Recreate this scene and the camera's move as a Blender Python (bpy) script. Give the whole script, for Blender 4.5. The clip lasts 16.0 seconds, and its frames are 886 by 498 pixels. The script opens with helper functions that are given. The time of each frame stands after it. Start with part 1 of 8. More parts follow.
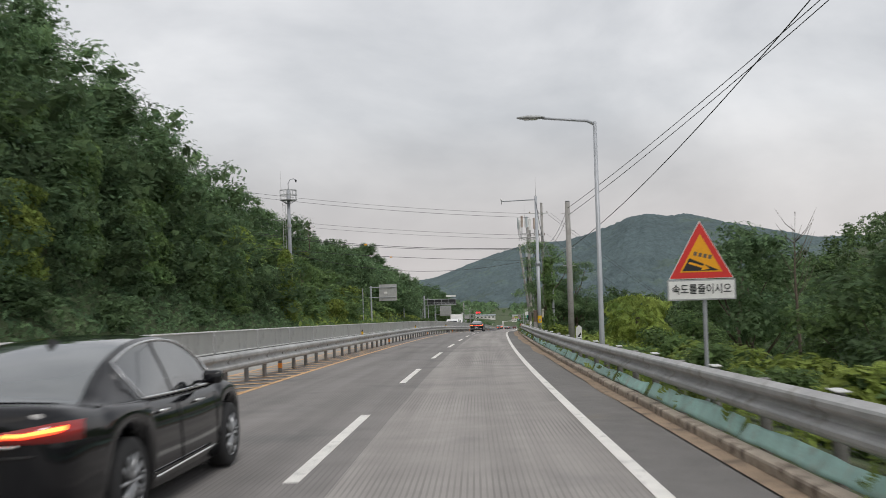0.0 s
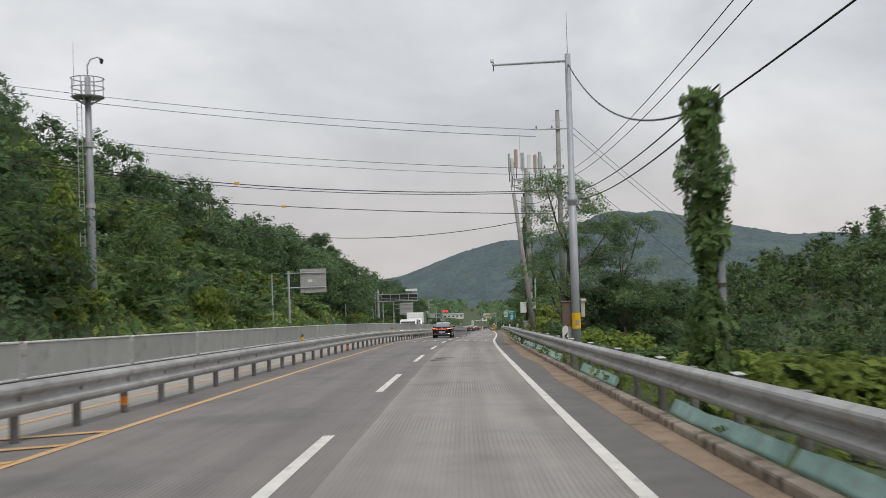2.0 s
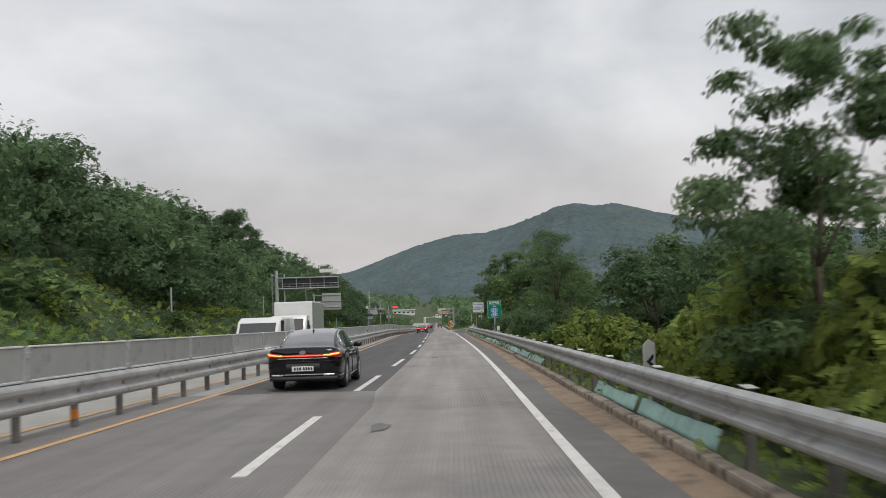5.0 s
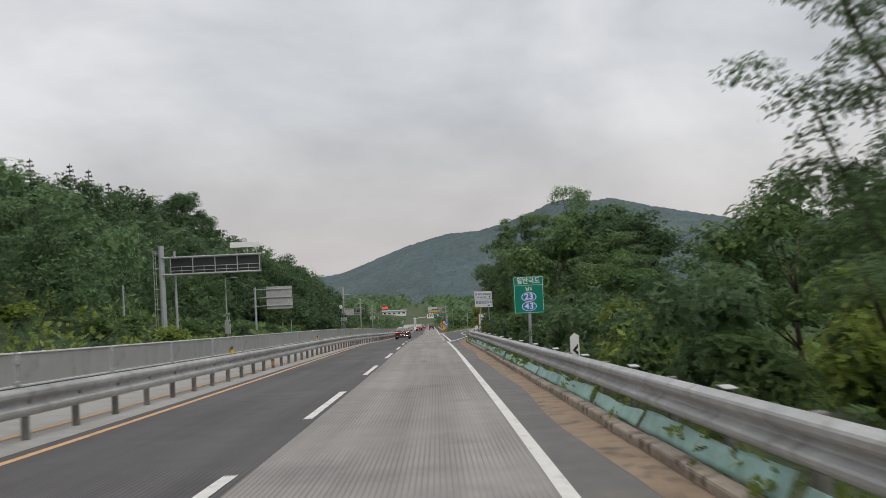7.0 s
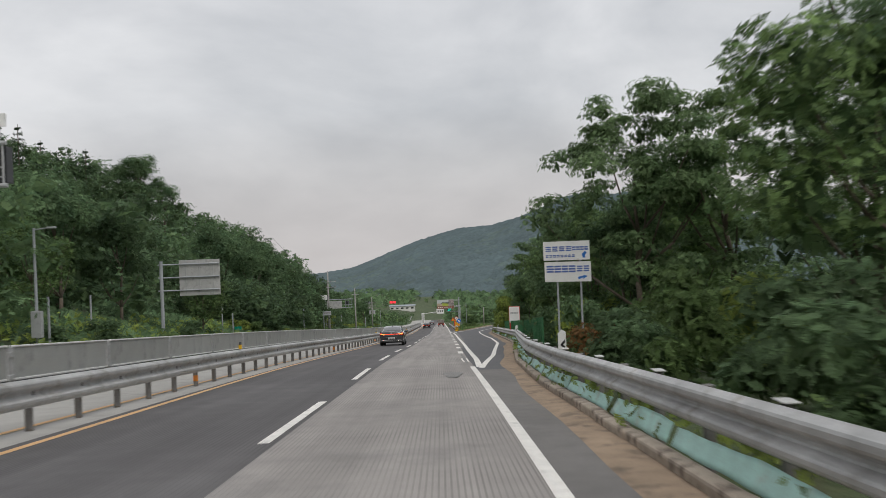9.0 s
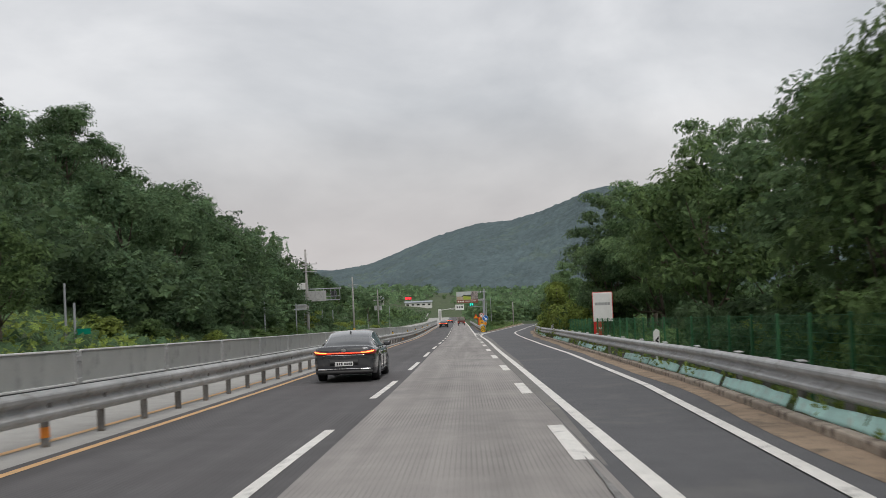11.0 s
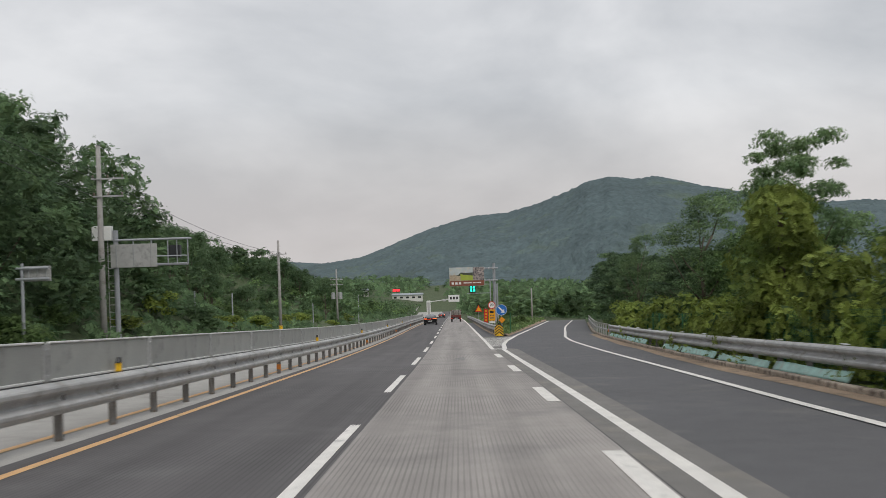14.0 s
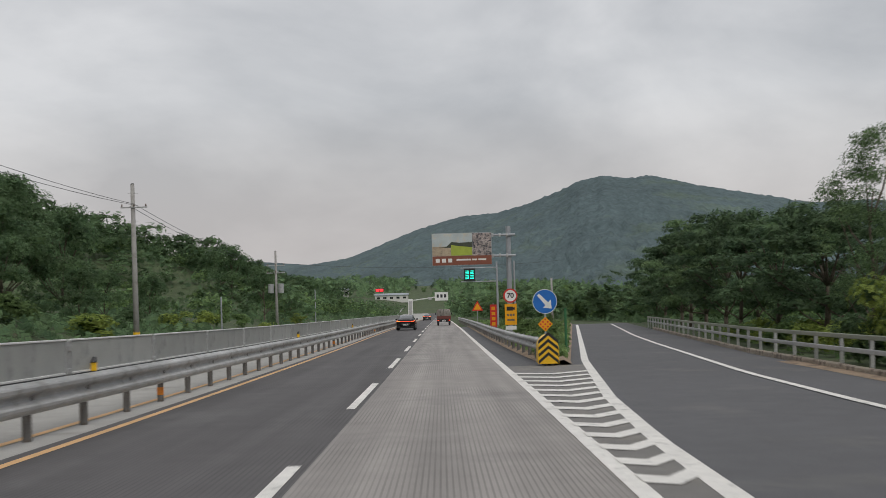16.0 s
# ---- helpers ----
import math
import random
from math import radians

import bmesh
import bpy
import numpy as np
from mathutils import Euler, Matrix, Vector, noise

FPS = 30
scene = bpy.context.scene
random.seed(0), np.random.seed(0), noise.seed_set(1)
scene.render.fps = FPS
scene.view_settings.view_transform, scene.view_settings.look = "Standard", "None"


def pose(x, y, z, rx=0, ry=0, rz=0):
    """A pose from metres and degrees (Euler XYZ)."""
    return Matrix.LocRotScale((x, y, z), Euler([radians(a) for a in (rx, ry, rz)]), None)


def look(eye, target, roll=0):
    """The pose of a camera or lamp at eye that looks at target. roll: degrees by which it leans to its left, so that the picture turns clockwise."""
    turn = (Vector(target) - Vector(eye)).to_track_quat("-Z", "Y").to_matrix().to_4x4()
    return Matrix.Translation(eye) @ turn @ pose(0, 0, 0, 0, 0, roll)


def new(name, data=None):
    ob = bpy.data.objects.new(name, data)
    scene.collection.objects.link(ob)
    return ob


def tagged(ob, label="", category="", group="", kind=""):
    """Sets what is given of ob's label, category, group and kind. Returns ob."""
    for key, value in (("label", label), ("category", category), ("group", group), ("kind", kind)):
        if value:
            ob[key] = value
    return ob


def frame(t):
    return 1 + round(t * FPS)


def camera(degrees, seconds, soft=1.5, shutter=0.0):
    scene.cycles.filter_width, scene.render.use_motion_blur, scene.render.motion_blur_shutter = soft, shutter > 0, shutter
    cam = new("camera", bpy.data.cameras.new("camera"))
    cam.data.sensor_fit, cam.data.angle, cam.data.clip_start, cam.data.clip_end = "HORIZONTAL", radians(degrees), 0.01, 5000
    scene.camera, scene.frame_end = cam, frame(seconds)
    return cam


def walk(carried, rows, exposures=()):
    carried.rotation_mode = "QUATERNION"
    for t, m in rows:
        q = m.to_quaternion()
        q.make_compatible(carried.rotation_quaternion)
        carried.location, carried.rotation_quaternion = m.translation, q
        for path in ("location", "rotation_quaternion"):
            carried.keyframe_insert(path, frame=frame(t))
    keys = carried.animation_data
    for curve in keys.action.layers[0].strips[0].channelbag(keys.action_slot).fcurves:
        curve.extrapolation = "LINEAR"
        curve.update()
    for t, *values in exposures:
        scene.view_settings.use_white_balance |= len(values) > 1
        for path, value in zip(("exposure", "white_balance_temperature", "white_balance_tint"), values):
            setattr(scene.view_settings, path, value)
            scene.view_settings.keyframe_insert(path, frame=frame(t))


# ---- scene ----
# ---------------------------------------------------------------- camera
cam = camera(53.0, 16.0, soft=0.6, shutter=0.2)
PATH = [
    (0.0, pose(0.000, 0.000, 1.570, 90.766, 1.833, 0.030)),
    (0.5, pose(0.267, 10.440, 0.898, 90.739, 1.898, -0.549)),
    (1.0, pose(0.647, 20.958, 0.234, 90.615, 1.690, -1.067)),
    (1.5, pose(1.151, 31.312, -0.435, 90.603, 1.814, -1.554)),
    (2.0, pose(1.668, 41.597, -1.106, 90.639, 1.800, -2.059)),
    (2.5, pose(2.246, 51.852, -1.781, 90.652, 1.674, -2.614)),
    (3.0, pose(2.887, 62.106, -2.459, 90.503, 1.557, -3.230)),
    (3.5, pose(3.590, 72.434, -3.143, 90.354, 1.643, -3.795)),
    (4.0, pose(4.286, 82.627, -3.836, 90.411, 1.723, -4.390)),
    (4.5, pose(4.995, 92.766, -4.538, 90.359, 1.704, -4.826)),
    (5.0, pose(5.859, 102.853, -5.270, 90.306, 1.830, -5.132)),
    (5.5, pose(6.866, 112.917, -6.031, 90.293, 2.093, -5.345)),
    (6.0, pose(7.955, 123.007, -6.811, 90.304, 2.396, -5.480)),
    (6.5, pose(9.067, 133.169, -7.601, 90.323, 2.642, -5.555)),
    (7.0, pose(10.140, 143.452, -8.392, 90.333, 2.735, -5.584)),
    (7.5, pose(11.120, 153.892, -9.177, 90.319, 2.624, -5.564)),
    (8.0, pose(12.025, 164.414, -9.963, 90.246, 2.424, -5.439)),
    (8.5, pose(12.974, 174.766, -10.749, 90.115, 2.257, -5.229)),
    (9.0, pose(13.778, 185.049, -11.537, 90.101, 2.281, -4.847)),
    (9.5, pose(14.528, 195.446, -12.327, 90.045, 2.294, -4.492)),
    (10.0, pose(15.207, 205.885, -13.119, 90.052, 2.275, -4.077)),
    (10.5, pose(15.906, 216.137, -13.935, 90.038, 2.287, -3.795)),
    (11.0, pose(16.645, 226.209, -14.773, 89.983, 2.317, -3.672)),
    (11.5, pose(17.410, 236.178, -15.623, 89.907, 2.334, -3.657)),
    (12.0, pose(18.189, 246.117, -16.476, 89.831, 2.305, -3.702)),
    (12.5, pose(18.969, 256.102, -17.322, 89.773, 2.199, -3.756)),
    (13.0, pose(19.739, 266.169, -18.156, 89.743, 2.015, -3.790)),
    (13.5, pose(20.506, 276.221, -18.991, 89.703, 1.865, -3.863)),
    (14.0, pose(21.337, 286.241, -19.825, 89.658, 1.785, -4.035)),
    (14.5, pose(22.233, 296.226, -20.663, 89.718, 1.720, -4.185)),
    (15.0, pose(23.185, 306.219, -21.504, 89.745, 1.723, -4.369)),
    (15.5, pose(24.023, 316.113, -22.350, 89.801, 1.650, -4.487)),
    (16.0, pose(24.680, 325.835, -23.205, 89.796, 1.554, -4.772)),
]
walk(cam, PATH, [(0.0, 0.09), (3.0, 0.06), (4.0, 0.08), (6.0, 0.02), (8.0, 0.0), (13.0, 0.06), (14.2, 0.0), (15.0, -0.08), (16.0, -0.15)])

# ---------------------------------------------------------------- world, sun
world = bpy.data.worlds.new("overcast_sky")
scene.world = world
world.use_nodes = True
wn, wl = world.node_tree.nodes, world.node_tree.links
wn.clear()
w_out = wn.new("ShaderNodeOutputWorld")
w_bg = wn.new("ShaderNodeBackground")
w_sky = wn.new("ShaderNodeTexSky")
w_sky.sky_type = "NISHITA"
w_sky.sun_disc = False
w_sky.sun_elevation = radians(42)
w_sky.sun_rotation = radians(200)
w_sky.air_density, w_sky.dust_density = 1.5, 4.0
w_scale = wn.new("ShaderNodeVectorMath")
w_scale.operation = "SCALE"
w_scale.inputs["Scale"].default_value = 0.10
wl.new(w_sky.outputs[0], w_scale.inputs[0])
w_tc = wn.new("ShaderNodeTexCoord")
w_map = wn.new("ShaderNodeMapping")
w_map.inputs["Scale"].default_value = (1.0, 1.0, 2.0)
wl.new(w_tc.outputs["Generated"], w_map.inputs[0])
w_n1 = wn.new("ShaderNodeTexNoise")
w_n1.inputs["Scale"].default_value = 2.3
w_n1.inputs["Detail"].default_value = 7.0
w_n1.inputs["Roughness"].default_value = 0.52
w_n1.inputs["Distortion"].default_value = 0.25
wl.new(w_map.outputs[0], w_n1.inputs["Vector"])
w_ramp = wn.new("ShaderNodeValToRGB")
w_ramp.color_ramp.elements[0].position, w_ramp.color_ramp.elements[1].position = 0.38, 0.62
w_ramp.color_ramp.elements[0].color = (0.47, 0.485, 0.515, 1)
w_ramp.color_ramp.elements[1].color = (0.73, 0.735, 0.755, 1)
wl.new(w_n1.outputs[0], w_ramp.inputs[0])
# the cloud sheet thins to a warm pale band low over the horizon
w_sep = wn.new("ShaderNodeSeparateXYZ")
wl.new(w_tc.outputs["Generated"], w_sep.inputs[0])
w_hz = wn.new("ShaderNodeMapRange")
w_hz.inputs["From Min"].default_value, w_hz.inputs["From Max"].default_value = 0.0, 0.16
w_hz.inputs["To Min"].default_value, w_hz.inputs["To Max"].default_value = 1.0, 0.0
wl.new(w_sep.outputs["Z"], w_hz.inputs["Value"])
w_mixh = wn.new("ShaderNodeMixRGB")
w_mixh.inputs["Color2"].default_value = (0.60, 0.53, 0.49, 1)
w_hm = wn.new("ShaderNodeMath")
w_hm.operation = "MULTIPLY"
w_hm.inputs[1].default_value = 0.45
wl.new(w_hz.outputs[0], w_hm.inputs[0])
wl.new(w_hm.outputs[0], w_mixh.inputs["Fac"])
wl.new(w_ramp.outputs[0], w_mixh.inputs["Color1"])
w_mix = wn.new("ShaderNodeMixRGB")
w_mix.inputs["Fac"].default_value = 0.93
wl.new(w_scale.outputs[0], w_mix.inputs["Color1"])
wl.new(w_mixh.outputs[0], w_mix.inputs["Color2"])
w_bg.inputs["Strength"].default_value = 1.08
wl.new(w_mix.outputs[0], w_bg.inputs["Color"])
wl.new(w_bg.outputs[0], w_out.inputs[0])

sun_data = bpy.data.lights.new("sun", "SUN")
sun_data.energy, sun_data.angle, sun_data.color = 1.5, radians(25), (1.0, 0.975, 0.94)
sun = new("sun", sun_data)
sun.matrix_world = look((0, 0, 60), (0 - 14, 40, 0))


# ---------------------------------------------------------------- materials
def material(name, base, rough=0.8, metal=0.0, var=0.25, scale=8.0, fine=90.0, bump=0.15, spec=0.5,
             second=None, amount=0.0, blotch=0.6, random_tint=0.0, island=0.0, coat=0.0, bump_dist=0.02):
    """Base colour varied at two sizes, a second colour in stains, fine relief, and an own tint for each object or island."""
    m = bpy.data.materials.new(name)
    m.use_nodes = True
    n, l = m.node_tree.nodes, m.node_tree.links
    b = n["Principled BSDF"]
    b.inputs["Roughness"].default_value = rough
    b.inputs["Metallic"].default_value = metal
    b.inputs["Specular IOR Level"].default_value = spec
    b.inputs["Coat Weight"].default_value = coat
    b.inputs["Coat Roughness"].default_value = 0.05
    tc = n.new("ShaderNodeTexCoord")
    n1 = n.new("ShaderNodeTexNoise")
    n1.inputs["Scale"].default_value = blotch
    n1.inputs["Detail"].default_value = 5
    n2 = n.new("ShaderNodeTexNoise")
    n2.inputs["Scale"].default_value = scale
    n2.inputs["Detail"].default_value = 6
    n3 = n.new("ShaderNodeTexNoise")
    n3.inputs["Scale"].default_value = fine
    n3.inputs["Detail"].default_value = 3
    for q in (n1, n2, n3):
        l.new(tc.outputs["Object"], q.inputs["Vector"])
    add = n.new("ShaderNodeMath")
    add.operation = "ADD"
    l.new(n1.outputs[0], add.inputs[0])
    l.new(n2.outputs[0], add.inputs[1])
    rng = n.new("ShaderNodeMapRange")
    rng.inputs["From Min"].default_value, rng.inputs["From Max"].default_value = 0.6, 1.4
    rng.inputs["To Min"].default_value, rng.inputs["To Max"].default_value = 1 - var, 1 + var
    l.new(add.outputs[0], rng.inputs["Value"])
    fr = n.new("ShaderNodeMapRange")
    fr.inputs["From Min"].default_value, fr.inputs["From Max"].default_value = 0.3, 0.7
    fr.inputs["To Min"].default_value, fr.inputs["To Max"].default_value = 1 - var * 0.6, 1 + var * 0.6
    l.new(n3.outputs[0], fr.inputs["Value"])
    mul = n.new("ShaderNodeMath")
    mul.operation = "MULTIPLY"
    l.new(rng.outputs[0], mul.inputs[0])
    l.new(fr.outputs[0], mul.inputs[1])
    last = mul
    if random_tint:
        oi = n.new("ShaderNodeObjectInfo")
        orr = n.new("ShaderNodeMapRange")
        orr.inputs["To Min"].default_value, orr.inputs["To Max"].default_value = 1 - random_tint, 1 + random_tint
        l.new(oi.outputs["Random"], orr.inputs["Value"])
        m2 = n.new("ShaderNodeMath")
        m2.operation = "MULTIPLY"
        l.new(last.outputs[0], m2.inputs[0])
        l.new(orr.outputs[0], m2.inputs[1])
        last = m2
    if island:
        gi = n.new("ShaderNodeNewGeometry")
        gr = n.new("ShaderNodeMapRange")
        gr.inputs["To Min"].default_value, gr.inputs["To Max"].default_value = 1 - island, 1 + island
        l.new(gi.outputs["Random Per Island"], gr.inputs["Value"])
        m3 = n.new("ShaderNodeMath")
        m3.operation = "MULTIPLY"
        l.new(last.outputs[0], m3.inputs[0])
        l.new(gr.outputs[0], m3.inputs[1])
        last = m3
    colour = n.new("ShaderNodeMixRGB")
    colour.inputs["Color1"].default_value = (*base, 1)
    colour.inputs["Color2"].default_value = (*(second or base), 1)
    colour.inputs["Fac"].default_value = 0.0
    if second:
        cr = n.new("ShaderNodeMapRange")
        cr.inputs["From Min"].default_value, cr.inputs["From Max"].default_value = 0.66 - amount * 0.35, 0.78 - amount * 0.3
        n4 = n.new("ShaderNodeTexNoise")
        n4.inputs["Scale"].default_value = blotch * 2.7
        n4.inputs["Detail"].default_value = 7
        n4.inputs["Roughness"].default_value = 0.65
        l.new(tc.outputs["Object"], n4.inputs["Vector"])
        l.new(n4.outputs[0], cr.inputs["Value"])
        l.new(cr.outputs[0], colour.inputs["Fac"])
    tint = n.new("ShaderNodeVectorMath")
    tint.operation = "SCALE"
    l.new(colour.outputs[0], tint.inputs[0])
    l.new(last.outputs[0], tint.inputs["Scale"])
    l.new(tint.outputs[0], b.inputs["Base Color"])
    if bump:
        bp = n.new("ShaderNodeBump")
        bp.inputs["Strength"].default_value = bump
        bp.inputs["Distance"].default_value = bump_dist
        l.new(n3.outputs[0], bp.inputs["Height"])
        l.new(bp.outputs[0], b.inputs["Normal"])
    return m


def grooved(name, base, groove, step, var, second, rough=0.85, depth=0.35, wear=0.35):
    """Road surface whose UV is (metres across, metres along): long tined grooves, tyre tracks, oil and patches."""
    m = material(name, base, rough=rough, var=var, scale=1.6, fine=55.0, bump=0.0, second=second, amount=0.35, blotch=0.12)
    n, l = m.node_tree.nodes, m.node_tree.links
    b = n["Principled BSDF"]
    src = b.inputs["Base Color"].links[0].from_socket
    uv = n.new("ShaderNodeUVMap")
    uv.uv_map = "UVMap"
    sep = n.new("ShaderNodeSeparateXYZ")
    l.new(uv.outputs[0], sep.inputs[0])
    comb = n.new("ShaderNodeCombineXYZ")
    mx = n.new("ShaderNodeMath")
    mx.operation = "MULTIPLY"
    mx.inputs[1].default_value = 1.0 / step
    l.new(sep.outputs[0], mx.inputs[0])
    my = n.new("ShaderNodeMath")
    my.operation = "MULTIPLY"
    my.inputs[1].default_value = 0.05
    l.new(sep.outputs[1], my.inputs[0])
    l.new(mx.outputs[0], comb.inputs[0])
    l.new(my.outputs[0], comb.inputs[1])
    lines = n.new("ShaderNodeTexNoise")
    lines.inputs["Scale"].default_value = 1.0
    lines.inputs["Detail"].default_value = 1.5
    l.new(comb.outputs[0], lines.inputs["Vector"])
    wave = n.new("ShaderNodeMath")
    wave.operation = "SINE"
    w2 = n.new("ShaderNodeMath")
    w2.operation = "MULTIPLY"
    w2.inputs[1].default_value = 2 * math.pi
    l.new(mx.outputs[0], w2.inputs[0])
    l.new(w2.outputs[0], wave.inputs[0])
    s = n.new("ShaderNodeMath")
    s.operation = "ADD"
    l.new(wave.outputs[0], s.inputs[0])
    l.new(lines.outputs[0], s.inputs[1])
    r = n.new("ShaderNodeMapRange")
    r.inputs["From Min"].default_value, r.inputs["From Max"].default_value = -0.55, 0.45
    l.new(s.outputs[0], r.inputs["Value"])
    # where the grooves have worn away
    wn_ = n.new("ShaderNodeTexNoise")
    wn_.inputs["Scale"].default_value = 0.22
    wn_.inputs["Detail"].default_value = 4
    tc2 = n.new("ShaderNodeTexCoord")
    l.new(tc2.outputs["Object"], wn_.inputs["Vector"])
    wr = n.new("ShaderNodeMapRange")
    wr.inputs["From Min"].default_value, wr.inputs["From Max"].default_value = 0.45, 0.62
    wr.inputs["To Min"].default_value, wr.inputs["To Max"].default_value = wear, 1.0
    l.new(wn_.outputs[0], wr.inputs["Value"])
    inv = n.new("ShaderNodeMath")
    inv.operation = "SUBTRACT"
    inv.inputs[0].default_value = 1.0
    l.new(r.outputs[0], inv.inputs[1])
    fac = n.new("ShaderNodeMath")
    fac.operation = "MULTIPLY"
    l.new(inv.outputs[0], fac.inputs[0])
    l.new(wr.outputs[0], fac.inputs[1])
    f2 = n.new("ShaderNodeMath")
    f2.operation = "MULTIPLY"
    f2.inputs[1].default_value = depth
    l.new(fac.outputs[0], f2.inputs[0])
    mix = n.new("ShaderNodeMixRGB")
    mix.inputs["Color2"].default_value = (*groove, 1)
    l.new(f2.outputs[0], mix.inputs["Fac"])
    l.new(src, mix.inputs["Color1"])
    # streaks of rubber along the wheel tracks
    comb2 = n.new("ShaderNodeCombineXYZ")
    m4 = n.new("ShaderNodeMath")
    m4.operation = "MULTIPLY"
    m4.inputs[1].default_value = 1.6
    l.new(sep.outputs[0], m4.inputs[0])
    l.new(m4.outputs[0], comb2.inputs[0])
    m5 = n.new("ShaderNodeMath")
    m5.operation = "MULTIPLY"
    m5.inputs[1].default_value = 0.045
    l.new(sep.outputs[1], m5.inputs[0])
    l.new(m5.outputs[0], comb2.inputs[1])
    st = n.new("ShaderNodeTexNoise")
    st.inputs["Scale"].default_value = 1.0
    st.inputs["Detail"].default_value = 6
    l.new(comb2.outputs[0], st.inputs["Vector"])
    sr = n.new("ShaderNodeMapRange")
    sr.inputs["From Min"].default_value, sr.inputs["From Max"].default_value = 0.35, 0.68
    sr.inputs["To Min"].default_value, sr.inputs["To Max"].default_value = 1.12, 0.80
    l.new(st.outputs[0], sr.inputs["Value"])
    sc = n.new("ShaderNodeVectorMath")
    sc.operation = "SCALE"
    l.new(mix.outputs[0], sc.inputs[0])
    l.new(sr.outputs[0], sc.inputs["Scale"])
    l.new(sc.outputs[0], b.inputs["Base Color"])
    bp = n.new("ShaderNodeBump")
    bp.inputs["Strength"].default_value = 0.35
    bp.inputs["Distance"].default_value = 0.006
    l.new(r.outputs[0], bp.inputs["Height"])
    l.new(bp.outputs[0], b.inputs["Normal"])
    return m


def plain(name, base, rough=0.5, metal=0.0, var=0.08, **kw):
    return material(name, base, rough=rough, metal=metal, var=var, **kw)


def foliage(name, base, second, island=0.42, tint=0.22, trans=0.45, pairs=4.0, slant=1.1, fill=0.80):
    """Leaf sprays: thin, matt, letting light through; each is cut into pairs of slanting leaflets, and each spray and tree has its own shade."""
    m = material(name, base, rough=0.7, var=0.22, scale=0.8, fine=14.0, bump=0.0, spec=0.16,
                 second=second, amount=0.55, blotch=0.22, random_tint=tint, island=island)
    n, l = m.node_tree.nodes, m.node_tree.links
    b = n["Principled BSDF"]
    out = n["Material Output"]

    def calc(op, a, c=None):
        q = n.new("ShaderNodeMath")
        q.operation = op
        for k, x in enumerate((a, c)):
            if x is None:
                continue
            if isinstance(x, float):
                q.inputs[k].default_value = x
            else:
                l.new(x, q.inputs[k])
        return q.outputs[0]
    own = n.new("ShaderNodeAttribute")
    own.attribute_name = "tree_tint"
    shade = n.new("ShaderNodeVectorMath")
    shade.operation = "SCALE"
    l.new(b.inputs["Base Color"].links[0].from_socket, shade.inputs[0])
    l.new(calc("ADD", own.outputs["Fac"], 1.0), shade.inputs["Scale"])
    l.new(shade.outputs[0], b.inputs["Base Color"])
    t = n.new("ShaderNodeBsdfTranslucent")
    l.new(shade.outputs[0], t.inputs["Color"])
    mx = n.new("ShaderNodeMixShader")
    mx.inputs[0].default_value = trans
    l.new(b.outputs[0], mx.inputs[1])
    l.new(t.outputs[0], mx.inputs[2])
    uv = n.new("ShaderNodeUVMap")
    uv.uv_map = "UVMap"
    sep = n.new("ShaderNodeSeparateXYZ")
    l.new(uv.outputs[0], sep.inputs[0])
    side = calc("MULTIPLY", calc("ABSOLUTE", calc("SUBTRACT", sep.outputs[1], 0.5)), 2.0)
    phase = calc("FRACT", calc("SUBTRACT", calc("MULTIPLY", sep.outputs[0], pairs), calc("MULTIPLY", side, slant)))
    off = calc("MULTIPLY", calc("ABSOLUTE", calc("SUBTRACT", phase, 0.5)), 2.0)
    width = calc("SUBTRACT", fill, calc("MULTIPLY", calc("MULTIPLY", side, side), 0.45))
    gap = calc("GREATER_THAN", off, width)
    clear = n.new("ShaderNodeBsdfTransparent")
    cut = n.new("ShaderNodeMixShader")
    l.new(gap, cut.inputs[0])
    l.new(mx.outputs[0], cut.inputs[1])
    l.new(clear.outputs[0], cut.inputs[2])
    l.new(cut.outputs[0], out.inputs["Surface"])
    return m


def glowing(name, colour, strength):
    m = bpy.data.materials.new(name)
    m.use_nodes = True
    b = m.node_tree.nodes["Principled BSDF"]
    b.inputs["Base Color"].default_value = (*colour, 1)
    b.inputs["Emission Color"].default_value = (*colour, 1)
    b.inputs["Emission Strength"].default_value = strength
    return m


M_CONC = grooved("grooved_concrete", (0.296, 0.276, 0.260), (0.118, 0.110, 0.105), 0.060, 0.15, (0.225, 0.213, 0.203), depth=0.50, wear=0.12)
M_LEFT = grooved("old_grooved_concrete", (0.208, 0.195, 0.186), (0.112, 0.107, 0.103), 0.065, 0.13, (0.155, 0.149, 0.146), depth=0.5, wear=0.05)
M_ASPH = grooved("worn_asphalt", (0.100, 0.095, 0.096), (0.046, 0.045, 0.046), 0.07, 0.14, (0.122, 0.118, 0.118), depth=0.55, wear=0.15)
M_SHOULDER = material("shoulder_asphalt", (0.160, 0.152, 0.145), 0.9, var=0.2, scale=2.5, fine=120, bump=0.3, second=(0.18, 0.165, 0.145), amount=0.25, blotch=0.3)
M_STRIP = material("old_grey_asphalt", (0.185, 0.178, 0.168), 0.9, var=0.18, scale=2.5, fine=120, bump=0.3, second=(0.235, 0.22, 0.195), amount=0.35, blotch=0.35)
M_RAMP = material("ramp_asphalt", (0.105, 0.105, 0.110), 0.88, var=0.14, scale=2.2, fine=120, bump=0.3, second=(0.135, 0.132, 0.13), amount=0.3, blotch=0.2)
